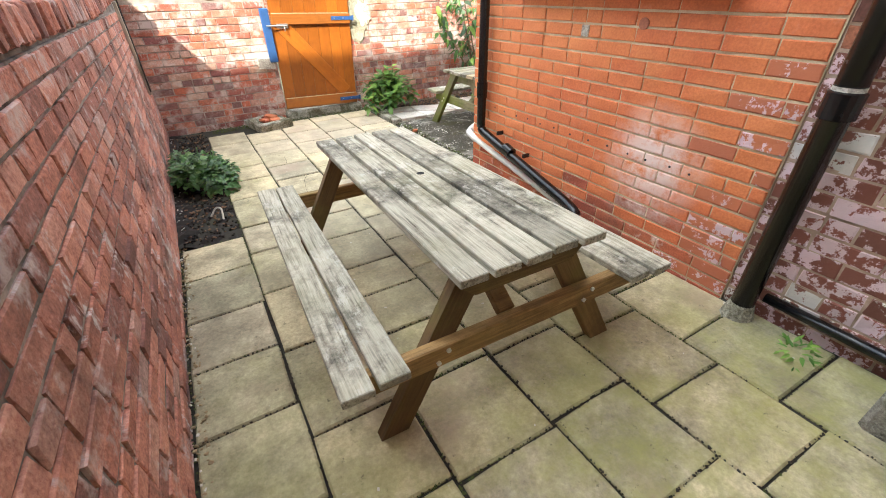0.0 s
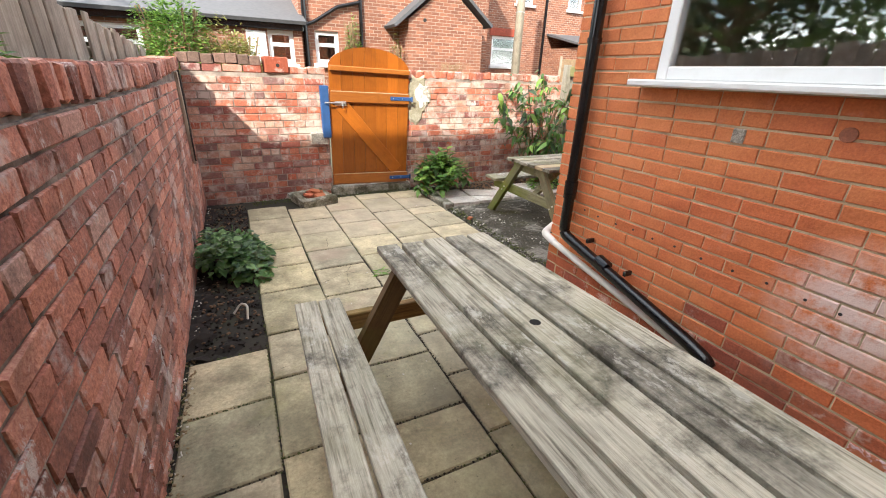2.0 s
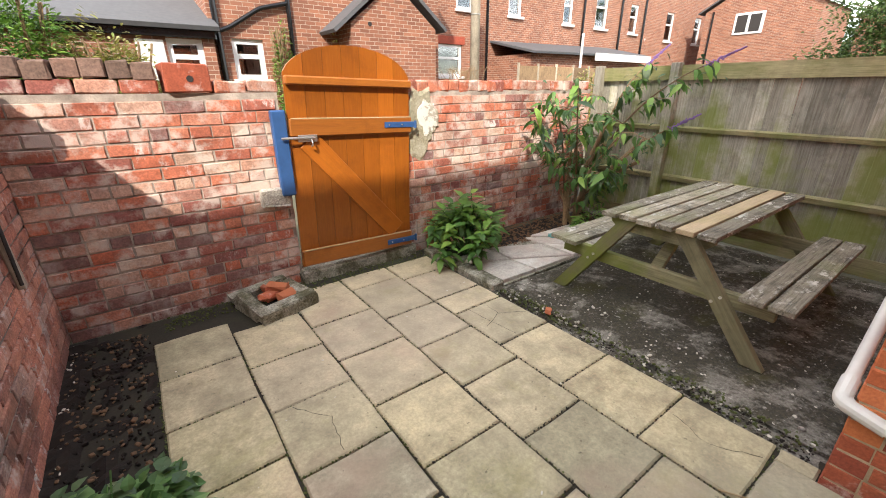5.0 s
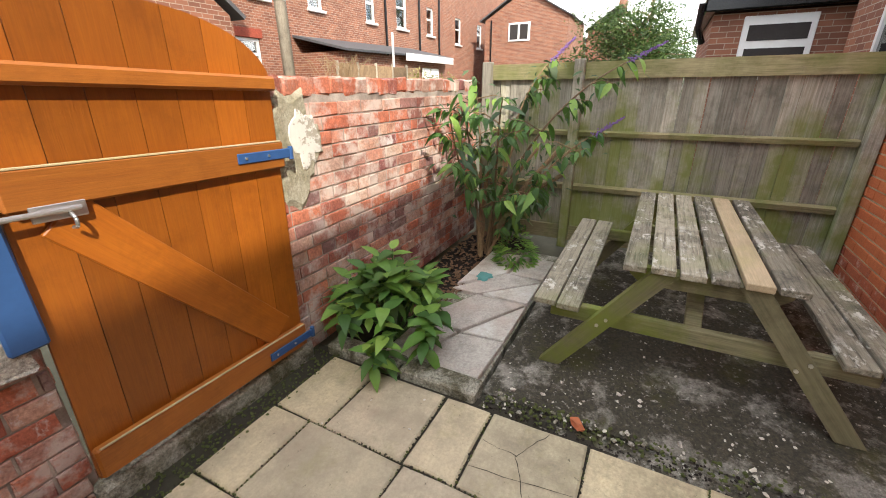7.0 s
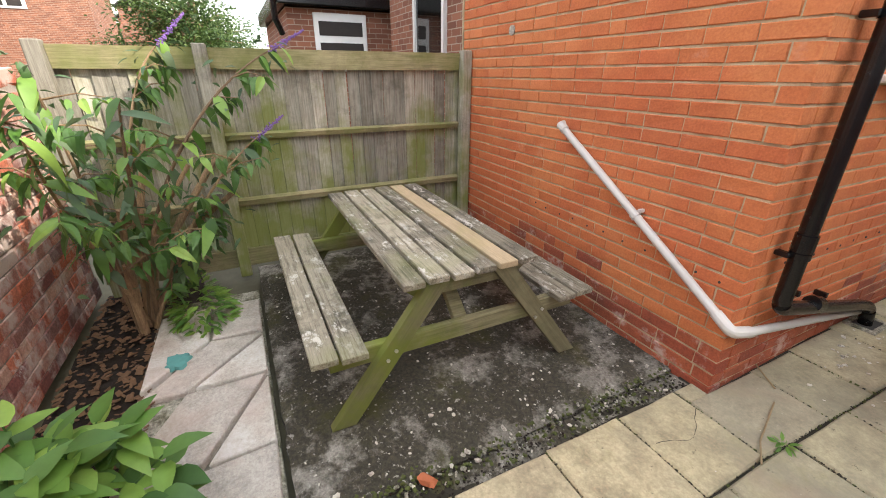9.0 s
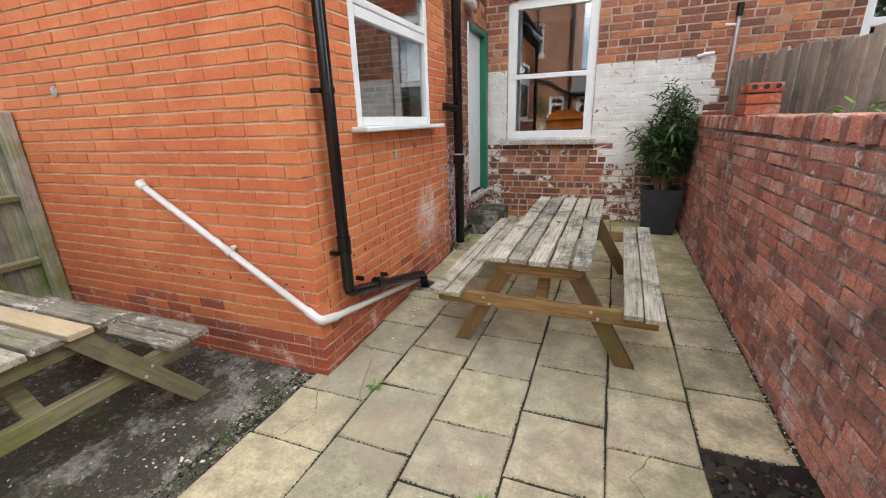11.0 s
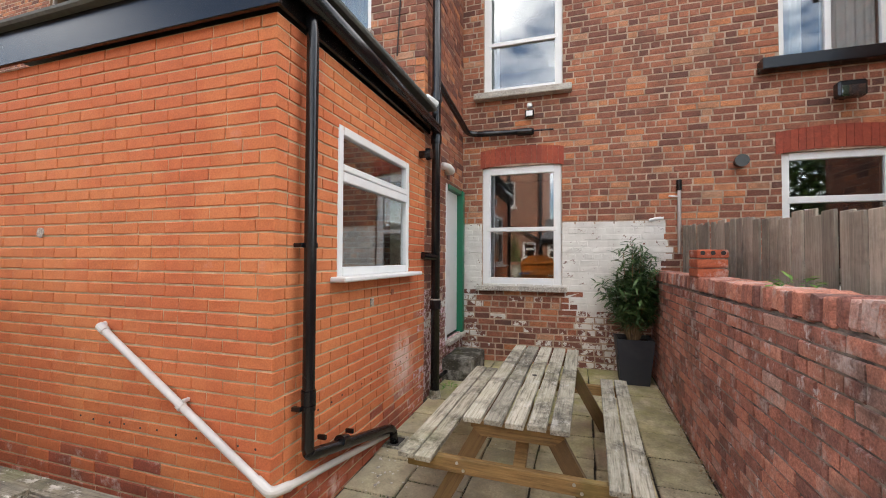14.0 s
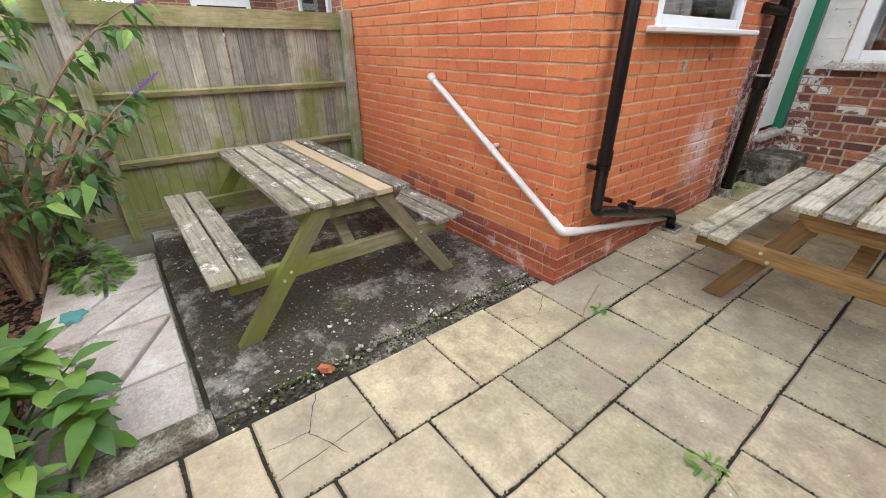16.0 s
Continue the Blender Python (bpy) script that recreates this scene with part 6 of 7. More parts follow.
solid("white_root", Geo().tube(bend([(-2.16, 0.30, 0.0), (-2.15, 0.36, 0.07), (-2.19, 0.42, 0.06), (-2.24, 0.40, 0.0)], 0.03), 0.007, 8), M_LITTER, "bent pale root sticking out of the soil", "root")
for pts in ([(-0.20, -0.20), (-0.30, 0.10), (-0.37, 0.22)], [(0.02, -0.42), (-0.15, -0.30)]):
    solid("dead_stalk", Geo().tube([(x, y, ground_z(y) + 0.012) for x, y in pts], 0.004, 6), M_DEAD, "thin dead stalk lying on the flags", "stalk", group="dead stalks")


def crack(pts, z=0.0016):
    """A hairline break across a flag."""
    g, v = Geo(), []
    rr = random.Random(int(abs(pts[0][0]) * 1000))
    fine = []
    for a, b in zip(pts, pts[1:]):
        for k in range(6):
            fine.append((a[0] + (b[0] - a[0]) * k / 6 + rr.uniform(-0.006, 0.006), a[1] + (b[1] - a[1]) * k / 6 + rr.uniform(-0.006, 0.006)))
    fine.append(pts[-1])
    for i, (x, y) in enumerate(fine):
        d = Vector(fine[min(i + 1, len(fine) - 1)]) - Vector(fine[max(i - 1, 0)])
        nrm = Vector((-d.y, d.x)).normalized() * rr.uniform(0.0006, 0.0018)
        v += [(x + nrm.x, y + nrm.y, ground_z(y) + z + 0.003), (x - nrm.x, y - nrm.y, ground_z(y) + z + 0.003)]
    g.add(v, [(2 * i, 2 * i + 1, 2 * i + 3, 2 * i + 2) for i in range(len(fine) - 1)])
    part("crack", g, M_JOINT, floor)


for pts in ([(-1.63, 0.60), (-1.42, 0.72), (-1.24, 0.60)], [(-1.42, 0.72), (-1.46, 0.44)], [(-1.42, 0.72), (-1.35, 0.84)], [(-0.30, 1.62), (-0.12, 1.70), (0.06, 1.60)], [(-0.12, 1.70), (-0.10, 1.86)],
            [(-0.25, 1.86), (-0.2, 1.45)], [(-1.85, 0.40), (-1.75, 0.24), (-1.84, 0.09)], [(-1.55, 1.66), (-1.42, 1.48), (-1.45, 1.27)], [(-0.10, 0.52), (-0.16, 0.34), (-0.05, 0.17)]):
    crack(pts)

# ---- plants ----
def leaf_geo(length, width, droop=0.25, fold=0.15, n=4):
    """A pointed leaf along +x from the origin, folded on its midrib and drooping."""
    v, f = [], []
    for i in range(n + 1):
        t = i / n
        w = width / 2 * math.sin(math.pi * (0.08 + 0.92 * t) ** 0.8) if i < n else 0.0
        x, z = length * t, -droop * length * t * t
        v += [(x, -w, z + fold * w), (x, 0, z), (x, w, z + fold * w)]
    for i in range(n):
        a = 3 * i
        f += [(a, a + 3, a + 4, a + 1), (a + 1, a + 4, a + 5, a + 2)]
    return Geo().add(v, f)


def aim(p, yaw, pitch, roll=0.0):
    return pose(*p, 0, 0, math.degrees(yaw)) @ pose(0, 0, 0, 0, -math.degrees(pitch), 0) @ pose(0, 0, 0, roll, 0, 0)


def dome_clump(geo, base, rx, ry, h, count, leaf, rng, low=0.0, inner=0.45, size=(0.7, 1.2)):
    """Many leaves over an uneven dome, into one mesh."""
    bumps = [(rng.uniform(0, 6.28), rng.uniform(0.75, 1.15)) for _ in range(7)]
    for _ in range(count):
        a = rng.uniform(0, 2 * math.pi)
        e = math.asin(rng.uniform(low, 1))
        k = rng.uniform(inner, 1) ** 0.5 * min(bumps, key=lambda b: abs((b[0] - a + 3.14) % 6.28 - 3.14))[1]
        p = (base[0] + rx * k * math.cos(a) * math.cos(e), base[1] + ry * k * math.sin(a) * math.cos(e), base[2] + h * k * math.sin(e))
        s = rng.uniform(*size)
        m = aim(p, a + rng.uniform(-0.9, 0.9), e * 0.5 + rng.uniform(-0.5, 0.4), rng.uniform(-30, 30)) @ Matrix.Diagonal((s, s, s, 1))
        geo.add(leaf.v, leaf.f, m)
    return geo


r = random.Random(71)
bed = thing("bed_plant", "bushy green leafy plant spilling from the soil bed", "plant", (-2.24, 1.16, 0.0))
lf = leaf_geo(0.062, 0.056, 0.35, 0.25, 3)
fresh, pale = Geo(), Geo()
for cx, cy, cz, rad, n in ((-0.02, 0.02, 0.06, 0.20, 190), (0.10, -0.16, 0.05, 0.17, 150), (0.06, 0.20, 0.05, 0.17, 140), (-0.06, -0.12, 0.14, 0.16, 120), (0.17, 0.04, 0.03, 0.14, 110), (-0.08, 0.16, 0.13, 0.15, 110), (0.15, 0.30, 0.02, 0.10, 60), (0.18, -0.26, 0.02, 0.10, 60)):
    dome_clump(fresh, (cx, cy, cz), rad, rad, rad * 0.95, int(n * 0.62), lf, r, -0.3, 0.2, (0.55, 1.35))
    dome_clump(pale, (cx, cy, cz + 0.01), rad * 1.03, rad * 1.03, rad, n // 3, lf, r, 0.0, 0.6, (0.5, 1.1))
tagged(part("foliage", fresh, M_LEAF_BED, bed), kind="stuff")
tagged(part("foliage_pale", pale, M_LEAF_GREY, bed), kind="stuff")
g = Geo()
for _ in range(40):
    a = r.uniform(0, 6.28)
    g.tube([(0, 0, 0), (0.1 * math.cos(a), 0.14 * math.sin(a), 0.14), (0.18 * math.cos(a), 0.28 * math.sin(a), 0.2 + r.uniform(-0.1, 0.08))], 0.003, 5)
tagged(part("stem", g, M_LEAF_DARK, bed), kind="stuff")

hy = thing("leafy_shrub", "low shrub with large glossy green leaves by the gate", "shrub", (0.40, 2.66, 0.02))
shapes = [leaf_geo(0.135, 0.072, d, 0.18).mesh("leaf", mt, True) for d in (0.2, 0.4, 0.6) for mt in (M_LEAF_DARK, M_LEAF_BRIGHT, M_LEAF_BRIGHT)]
for s in range(34):
    a, out = r.uniform(0, 6.28), r.uniform(0.06, 0.46)
    hgt = (0.53 - out * 0.72) + r.uniform(-0.05, 0.08)
    tip = Vector((out * math.cos(a), out * math.sin(a) * 0.9, hgt))
    part("stem", Geo().tube([(0.02 * math.cos(a), 0.02 * math.sin(a), -0.02), tip * 0.55 + Vector((0, 0, 0.03)), tip], [0.006, 0.005, 0.003], 6), M_LEAF_DARK, hy)
    for k in range(10):
        aa = a + k * 2.4 + r.uniform(-0.3, 0.3)
        part("leaf", r.choice(shapes), None, hy, at=aim(tip - Vector((0, 0, 0.018 * k)), aa, 0.5 - 0.10 * k + r.uniform(-0.15, 0.15), r.uniform(-15, 15)) @ Matrix.Diagonal((*[r.uniform(0.7, 1.15)] * 3, 1)))

bu = thing("buddleia", "straggly buddleia with long leaves and purple flower spikes", "shrub", (1.95, 2.66, 0.0))
bl = [leaf_geo(0.165, 0.062, d, 0.2).mesh("leaf", mt, True) for d in (0.3, 0.55, 0.8) for mt in (M_LEAF_DARK, M_LEAF_BRIGHT, M_LEAF_GREY)]
small = leaf_geo(0.075, 0.026, 0.4, 0.2, 3)
broad = leaf_geo(0.145, 0.060, 0.55, 0.22, 4)
fine, bushy, bright, shoots = Geo(), Geo(), Geo(), Geo()
STEMS = [((0.02, 0.0, 0), (0.0, -0.10, 0.8), (0.05, -0.55, 1.45), (0.28, -1.05, 1.66)), ((-0.05, 0.05, 0), (-0.15, 0.05, 0.8), (-0.25, 0.1, 1.2), (-0.35, 0.12, 1.42)),
         ((0.05, 0.02, 0), (0.2, -0.05, 0.9), (0.35, -0.15, 1.5), (0.42, -0.40, 1.68)), ((0.0, -0.04, 0), (-0.2, -0.15, 0.7), (-0.38, -0.2, 1.15), (-0.5, -0.28, 1.4)),
         ((0.0, 0.06, 0), (0.1, 0.1, 0.9), (0.15, 0.16, 1.3), (0.1, 0.2, 1.55)), ((-0.04, -0.03, 0), (0.0, -0.3, 0.6), (0.05, -0.55, 0.95), (0.22, -0.85, 1.12)),
         ((0.0, 0.0, 0), (-0.3, 0.02, 0.6), (-0.6, 0.05, 1.0), (-0.75, 0.0, 1.28)), ((0.02, 0.0, 0), (-0.05, -0.25, 0.45), (-0.12, -0.42, 0.62), (-0.2, -0.5, 0.72))]
for si, pts in enumerate(STEMS):
    p = [Vector(q) for q in pts]
    path = []
    for i in range(25):
        t = i / 24
        path.append(p[0] * (1 - t) ** 3 + p[1] * 3 * t * (1 - t) ** 2 + p[2] * 3 * t * t * (1 - t) + p[3] * t ** 3)
    part("stem", Geo().tube(path, [0.016 * (1 - 0.75 * i / 24) for i in range(25)], 7), M_BARK, bu)
    for i in range(7, 25):
        d = (path[min(i + 1, 24)] - path[i - 1]).normalized()
        yaw = math.atan2(d.y, d.x)
        for s in (-1, 1):
            if r.random() < 0.5:
                part("leaf", r.choice(bl), None, bu, at=aim(path[i], yaw + s * r.uniform(0.6, 1.6), r.uniform(-1.0, 0.1), r.uniform(-30, 30)) @ Matrix.Diagonal((*[r.uniform(0.6, 1.2)] * 3, 1)))
        if i % 3 == 1 and i < 20:
            a = r.uniform(0, 6.28)
            reach = Vector((math.cos(a), math.sin(a), r.uniform(-0.1, 0.5))) * r.uniform(0.14, 0.34)
            tip = path[i] + reach
            tip.y = min(tip.y, 0.33)
            shoots.tube([path[i], path[i] + reach * 0.5 + Vector((0, 0, 0.03)), tip], [0.006, 0.004, 0.002], 5)
            for k in range(9):
                q = path[i].lerp(tip, 0.25 + 0.75 * k / 8)
                m = aim(q, a + (-1) ** k * r.uniform(0.5, 1.5), r.uniform(-1.1, 0.1), r.uniform(-35, 35)) @ Matrix.Diagonal((*[r.uniform(0.45, 0.95)] * 3, 1))
                (bright if r.random() < 0.3 else bushy).add(broad.v, broad.f, m)
        for _ in range(2):
            q = path[i] + Vector((r.gauss(0, 0.09), r.gauss(0, 0.09), r.gauss(0, 0.07)))
            fine.add(small.v, small.f, aim(q, r.uniform(0, 6.28), r.uniform(-0.6, 0.5), r.uniform(-40, 40)))
    if si in (0, 2, 5):
        a, b = path[23], path[24] + (path[24] - path[20]).normalized() * 0.22
        n = 14
        g = Geo()
        for k in range(n * 9):
            t = k / (n * 9)
            q = a.lerp(b, t) + Vector((r.gauss(0, 1), r.gauss(0, 1), r.gauss(0, 1))) * 0.010 * (1.15 - t)
            g.box(q, (0.010, 0.010, 0.010), 0.003, None)
        part("flower_spike", g, M_PURPLE, bu, "purple flower spike")
for nm, g, mt in (("small_leaves", fine, M_LEAF_GREY), ("foliage", bushy, M_LEAF_DARK), ("young_foliage", bright, M_LEAF_BRIGHT), ("side_shoot", shoots, M_BARK)):
    tagged(part(nm, g, mt, bu), kind="stuff")
for a, b, rad in (((0.05, -0.12, 0.42), (0.12, -0.62, 0.78), 0.020), ((0.0, -0.08, 0.5), (0.02, -0.42, 1.0), 0.015), ((0.02, -0.02, 0.0), (0.0, -0.16, 0.6), 0.028), ((-0.08, 0.02, 0), (-0.16, -0.02, 0.5), 0.026), ((0.1, 0.02, 0), (0.14, -0.1, 0.55), 0.022), ((0.0, -0.06, 0.30), (0.30, -0.55, 0.98), 0.024), ((-0.02, -0.05, 0.45), (0.10, -0.22, 1.12), 0.021), ((-0.10, 0.0, 0.2), (-0.28, -0.10, 0.85), 0.019)):
    part("cut_branch", Geo().tube([a, ((a[0] + b[0]) / 2, (a[1] + b[1]) / 2 + 0.01, (a[2] + b[2]) / 2), b], [rad, rad * 0.95, rad * 0.85], 8), M_BARK, bu, "pale cut branch")
low = thing("low_greenery", "low green seedlings in front of the fence", "plant", (1.75, 2.30, 0.02))
part("foliage", dome_clump(Geo(), (0.1, 0.05, 0), 0.26, 0.20, 0.30, 240, leaf_geo(0.08, 0.025, 0.3, 0.2, 3), r), M_LEAF_BRIGHT, low)

pot = thing("planter", "tall square charcoal planter by the house wall", "planter", (-2.22, -3.57, ground_z(-3.58)))
g = Geo()
o, i_, b_, hh = 0.205, 0.180, 0.155, 0.53
v = [(sx * b_, sy * b_, 0) for sx, sy in ((-1, -1), (1, -1), (1, 1), (-1, 1))] + [(sx * o, sy * o, hh) for sx, sy in ((-1, -1), (1, -1), (1, 1), (-1, 1))]
v += [(sx * i_, sy * i_, hh) for sx, sy in ((-1, -1), (1, -1), (1, 1), (-1, 1))] + [(sx * i_, sy * i_, hh - 0.08) for sx, sy in ((-1, -1), (1, -1), (1, 1), (-1, 1))]
f = [(3, 2, 1, 0)] + [(i, (i + 1) % 4, 4 + (i + 1) % 4, 4 + i) for i in range(4)] + [(4 + i, 4 + (i + 1) % 4, 8 + (i + 1) % 4, 8 + i) for i in range(4)] + [(8 + i, 8 + (i + 1) % 4, 12 + (i + 1) % 4, 12 + i) for i in range(4)] + [(12, 13, 14, 15)]
part("pot", g.add(v, f), M_POT, pot)
part("compost", Geo().box((0, 0, hh - 0.06), (0.35, 0.35, 0.03)), M_SOIL, pot)
pp = thing("potted_shrub", "tall evergreen shrub with narrow dark leaves in the planter", "shrub", (-2.22, -3.57, ground_z(-3.58) + hh - 0.05))
ll = leaf_geo(0.15, 0.026, 0.35, 0.15, 4)
fol, stems = Geo(), Geo()
for s in range(34):
    a, out = r.uniform(0, 6.28), r.uniform(0.05, 0.35)
    hgt = r.uniform(0.70, 1.24) - out * 0.6
    path = [Vector((0.05 * math.cos(a), 0.05 * math.sin(a), 0)).lerp(Vector((out * math.cos(a), out * math.sin(a), hgt)), k / 8) + Vector((0, 0, 0.03 * math.sin(3.14 * k / 8))) for k in range(9)]
    stems.tube(path, [0.007 * (1 - 0.06 * k) for k in range(9)], 6)
    for k in range(3, 9):
        for _ in range(16):
            q = path[k] + Vector((r.gauss(0, 0.035), r.gauss(0, 0.035), r.gauss(0, 0.04)))
            fol.add(ll.v, ll.f, aim(q, r.uniform(0, 6.28), r.uniform(-0.4, 0.9), r.uniform(-30, 30)) @ Matrix.Diagonal((*[r.uniform(0.6, 1.1)] * 3, 1)))
tagged(part("stem", stems, M_BARK, pp), kind="stuff")
tagged(part("foliage", fol, M_LEAF_POT, pp), kind="stuff")

for nm, lab, p, s, n, mt in (("floor_weed", "small bright green weed growing between the flags", (-1.17, 0.60, 0.0), 0.05, 20, M_LEAF_BRIGHT), ("wall_weed", "small green weed rooted on the wall top", (-2.62, -0.75, 1.48), 0.10, 50, M_LEAF_BRIGHT),
                             ("wall_weed", "small green weed rooted on the wall top", (-2.60, -2.3, 1.47), 0.07, 30, M_LEAF_YELLOW), ("joint_weed", "thin weeds growing in a floor joint", (-0.17, -2.72, 0.12), 0.09, 40, M_LEAF_BRIGHT),
                             ("joint_weed", "thin weeds growing in a floor joint", (-0.35, 0.02, 0.0), 0.03, 14, M_LEAF_BRIGHT)):
    t = thing(nm, lab, "weed", p)
    part("leaves", dome_clump(Geo(), (0, 0, 0), s, s, s * 0.7, n, leaf_geo(0.05, 0.016, 0.3, 0.2, 3), r), mt, t)
dg = thing("dry_grass", "tuft of dry grass on the brick wall", "grass", (0.72, 3.15, 1.53))
g = Geo()
for _ in range(60):
    a = r.uniform(0, 6.28)
    e = r.uniform(0.03, 0.13)
    x0 = r.gauss(0, 0.09)
    g.tube([(x0, 0, 0), (x0 + e * 0.5 * math.cos(a), e * 0.5 * math.sin(a), 0.08), (x0 + e * math.cos(a), e * math.sin(a), 0.07 + r.uniform(-0.03, 0.06))], 0.0015, 4)
part("blades", g, M_DEAD, dg)

# ---- beyond the yard ----
def house_block(label, x0, x1, y0, y1, z1, wins=(), mat=None, side_wins=()):
    """A far brick building: walls with real openings on its near face (y0), windows as parts."""
    t = thing("terrace_house", label, "house", (x0, y0, -0.1))
    g = Geo()
    W_, H_ = x1 - x0, z1 + 0.1
    us = sorted({0, W_, *[v for w in wins for v in (w[0] - x0, w[2] - x0)]})
    zs = sorted({0, H_, *[v for w in wins for v in (w[1] + 0.1, w[3] + 0.1)]})
    for a, b in zip(us, us[1:]):
        for c, d in zip(zs, zs[1:]):
            um, zm = (a + b) / 2, (c + d) / 2
            if not any(w[0] - x0 < um < w[2] - x0 and w[1] + 0.1 < zm < w[3] + 0.1 for w in wins):
                g.box((um, 0.15, zm), (b - a, 0.3, d - c))
    g.box((0.15, (y1 - y0) / 2 + 0.15, H_ / 2), (0.3, y1 - y0 - 0.3, H_)).box((W_ - 0.15, (y1 - y0) / 2 + 0.15, H_ / 2), (0.3, y1 - y0 - 0.3, H_)).box((W_ / 2, y1 - y0, H_ / 2), (W_, 0.3, H_))
    part("wall", g, mat or M_FARB, t)
    # Dark panel stands in for the shade of the rooms inside.
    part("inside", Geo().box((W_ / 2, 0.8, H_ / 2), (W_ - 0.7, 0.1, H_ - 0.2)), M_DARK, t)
    for w in wins:
        ww, hh_ = w[2] - w[0], w[3] - w[1]
        ox, oz = w[0] - x0, w[1] + 0.1
        wn_ = part("window", Geo().box((ox + 0.05, 0.10, oz + hh_ / 2), (0.1, 0.08, hh_)).box((ox + ww - 0.05, 0.10, oz + hh_ / 2), (0.1, 0.08, hh_)).box((ox + ww / 2, 0.10, oz + 0.05), (ww - 0.2, 0.08, 0.1))
                   .box((ox + ww / 2, 0.10, oz + hh_ - 0.05), (ww - 0.2, 0.08, 0.1)).box((ox + ww / 2, 0.10, oz + hh_ * 0.58), (ww - 0.2, 0.08, 0.09)), M_WHITE_PVC, t, "white window frame")
        part("pane", Geo().box((ox + ww / 2, 0.12, oz + hh_ / 2), (ww - 0.1, 0.01, hh_ - 0.1)), M_GLASS, wn_)
        part("sill", Geo().box((ox + ww / 2, -0.04, oz - 0.05), (ww + 0.16, 0.14, 0.1), 0.01), M_FAR_WHITE, wn_)
    return t


def slab_roof(parent, quad, thick=0.08):
    """A thin roof slope from its four corners."""
    v = [Vector(q) for q in quad]
    n = (v[1] - v[0]).cross(v[3] - v[0]).normalized() * thick
    part("roof", Geo().add([*v, *[p - n for p in v]], [(0, 1, 2, 3), (7, 6, 5, 4), (0, 4, 5, 1), (1, 5, 6, 2), (2, 6, 7, 3), (3, 7, 4, 0)]), M_SLATE, parent, "dark slate roof")


# low rear extensions to the west of the gate's view
lowb = house_block("low brick rear extension with white windows and a slate roof", -9.0, -0.15, 10.0, 12.6, 2.42,
                   [(-5.4, 1.45, -3.62, 2.30), (-0.98, 1.62, -0.36, 2.38), (-7.6, 1.45, -6.2, 2.3)])
part("white_panel", Geo().box((7.75, -0.02, 2.08), (0.45, 0.03, 0.72), 0.005), M_FAR_WHITE, lowb)
part("fascia", Geo().box((4.42, -0.08, 2.60), (8.9, 0.10, 0.22), 0.01), M_BLACK_PIPE, lowb, "black fascia and gutter")
slab_roof(lowb, [(-0.1, -0.25, 2.70), (8.95, -0.25, 2.70), (8.95, 2.8, 3.9), (-0.1, 2.8, 3.9)])
mid = house_block("brick terrace house with a white window and drainpipes", -0.14, 5.6, 10.25, 16.0, 7.4, [(0.22, 1.66, 0.86, 2.46), (1.2, 4.2, 1.9, 5.5)])
part("drainpipe", Geo().tube([(0.12, -0.07, 0), (0.12, -0.07, 7)], 0.06, 8), M_BLACK_PIPE, mid)
part("drainpipe", Geo().tube(bend([(-0.2, -0.1, 2.55), (0.35, -0.08, 2.75), (1.0, -0.08, 3.15), (1.6, -0.08, 3.3)], 0.1), 0.045, 8), M_BLACK_PIPE, mid)
part("drainpipe", Geo().tube([(1.62, -0.07, 0), (1.62, -0.07, 7)], 0.05, 8), M_BLACK_PIPE, mid)
gab = thing("gabled_outhouse", "small gabled brick outhouse with a slate roof", "outhouse", (2.62, 9.5, -0.1))
part("wall", Geo().prism([(0, 0), (2.35, 0), (2.35, 2.95), (1.18, 3.85), (0, 2.95)], 0.0, 1.2), M_FARB, gab)
# Dark disc painted as the shade of a vent opening.
part("vent_hole", Geo().tube([(0.48, 0.0, 2.95), (0.48, -0.012, 2.95)], 0.05, 10), M_DARK, gab)
slab_roof(gab, [(-0.42, -0.12, 2.72), (-0.42, 1.3, 2.72), (1.18, 1.3, 4.0), (1.18, -0.12, 4.0)])
slab_roof(gab, [(1.18, -0.12, 4.0), (1.18, 1.3, 4.0), (2.6, 1.3, 2.9), (2.6, -0.12, 2.9)])
ter = house_block("long brick terrace with narrow white sash windows", 5.65, 23.0, 14.0, 20.0, 9.0,
                  [(8.15, 1.9, 9.5, 3.05), (9.2, 4.3, 10.1, 5.7), (12.0, 4.3, 12.8, 5.6), (15.6, 4.25, 16.3, 5.6), (18.1, 4.25, 19.1, 5.9), (21.2, 4.2, 22.0, 5.6), (6.2, 4.3, 7.0, 5.6)])
for x in (2.1, 5.1, 11.4, 14.6, 16.9):
    part("drainpipe", Geo().tube([(x, -0.08, 0), (x, -0.08, 8.8)], 0.06, 8), M_BLACK_PIPE, ter)
part("arch", Geo().box((3.17, -0.01, 3.3), (1.6, 0.05, 0.28), 0.01), M_RED_ARCH, ter)
part("white_base", Geo().box((2.9, -0.06, 1.4), (2.2, 0.1, 0.5), 0.01), M_FAR_WHITE, ter)
lean = thing("lean_to", "grey felt lean-to roof with a white fascia", "lean-to", (11.2, 11.8, -0.1))
part("wall", Geo().box((4.0, 1.1, 1.4), (8.0, 2.1, 2.8)), M_FARB, lean)
slab_roof(lean, [(-0.2, -0.3, 2.86), (8.2, -0.3, 2.95), (8.2, 2.2, 3.5), (-0.2, 2.2, 3.4)])
part("fascia", Geo().box((5.9, -0.33, 2.78), (4.5, 0.06, 0.30), 0.005), M_FAR_WHITE, lean)
part("window", Geo().box((6.3, -0.02, 2.0), (1.6, 0.06, 0.8), 0.01), M_WHITE_PVC, lean, "white window")
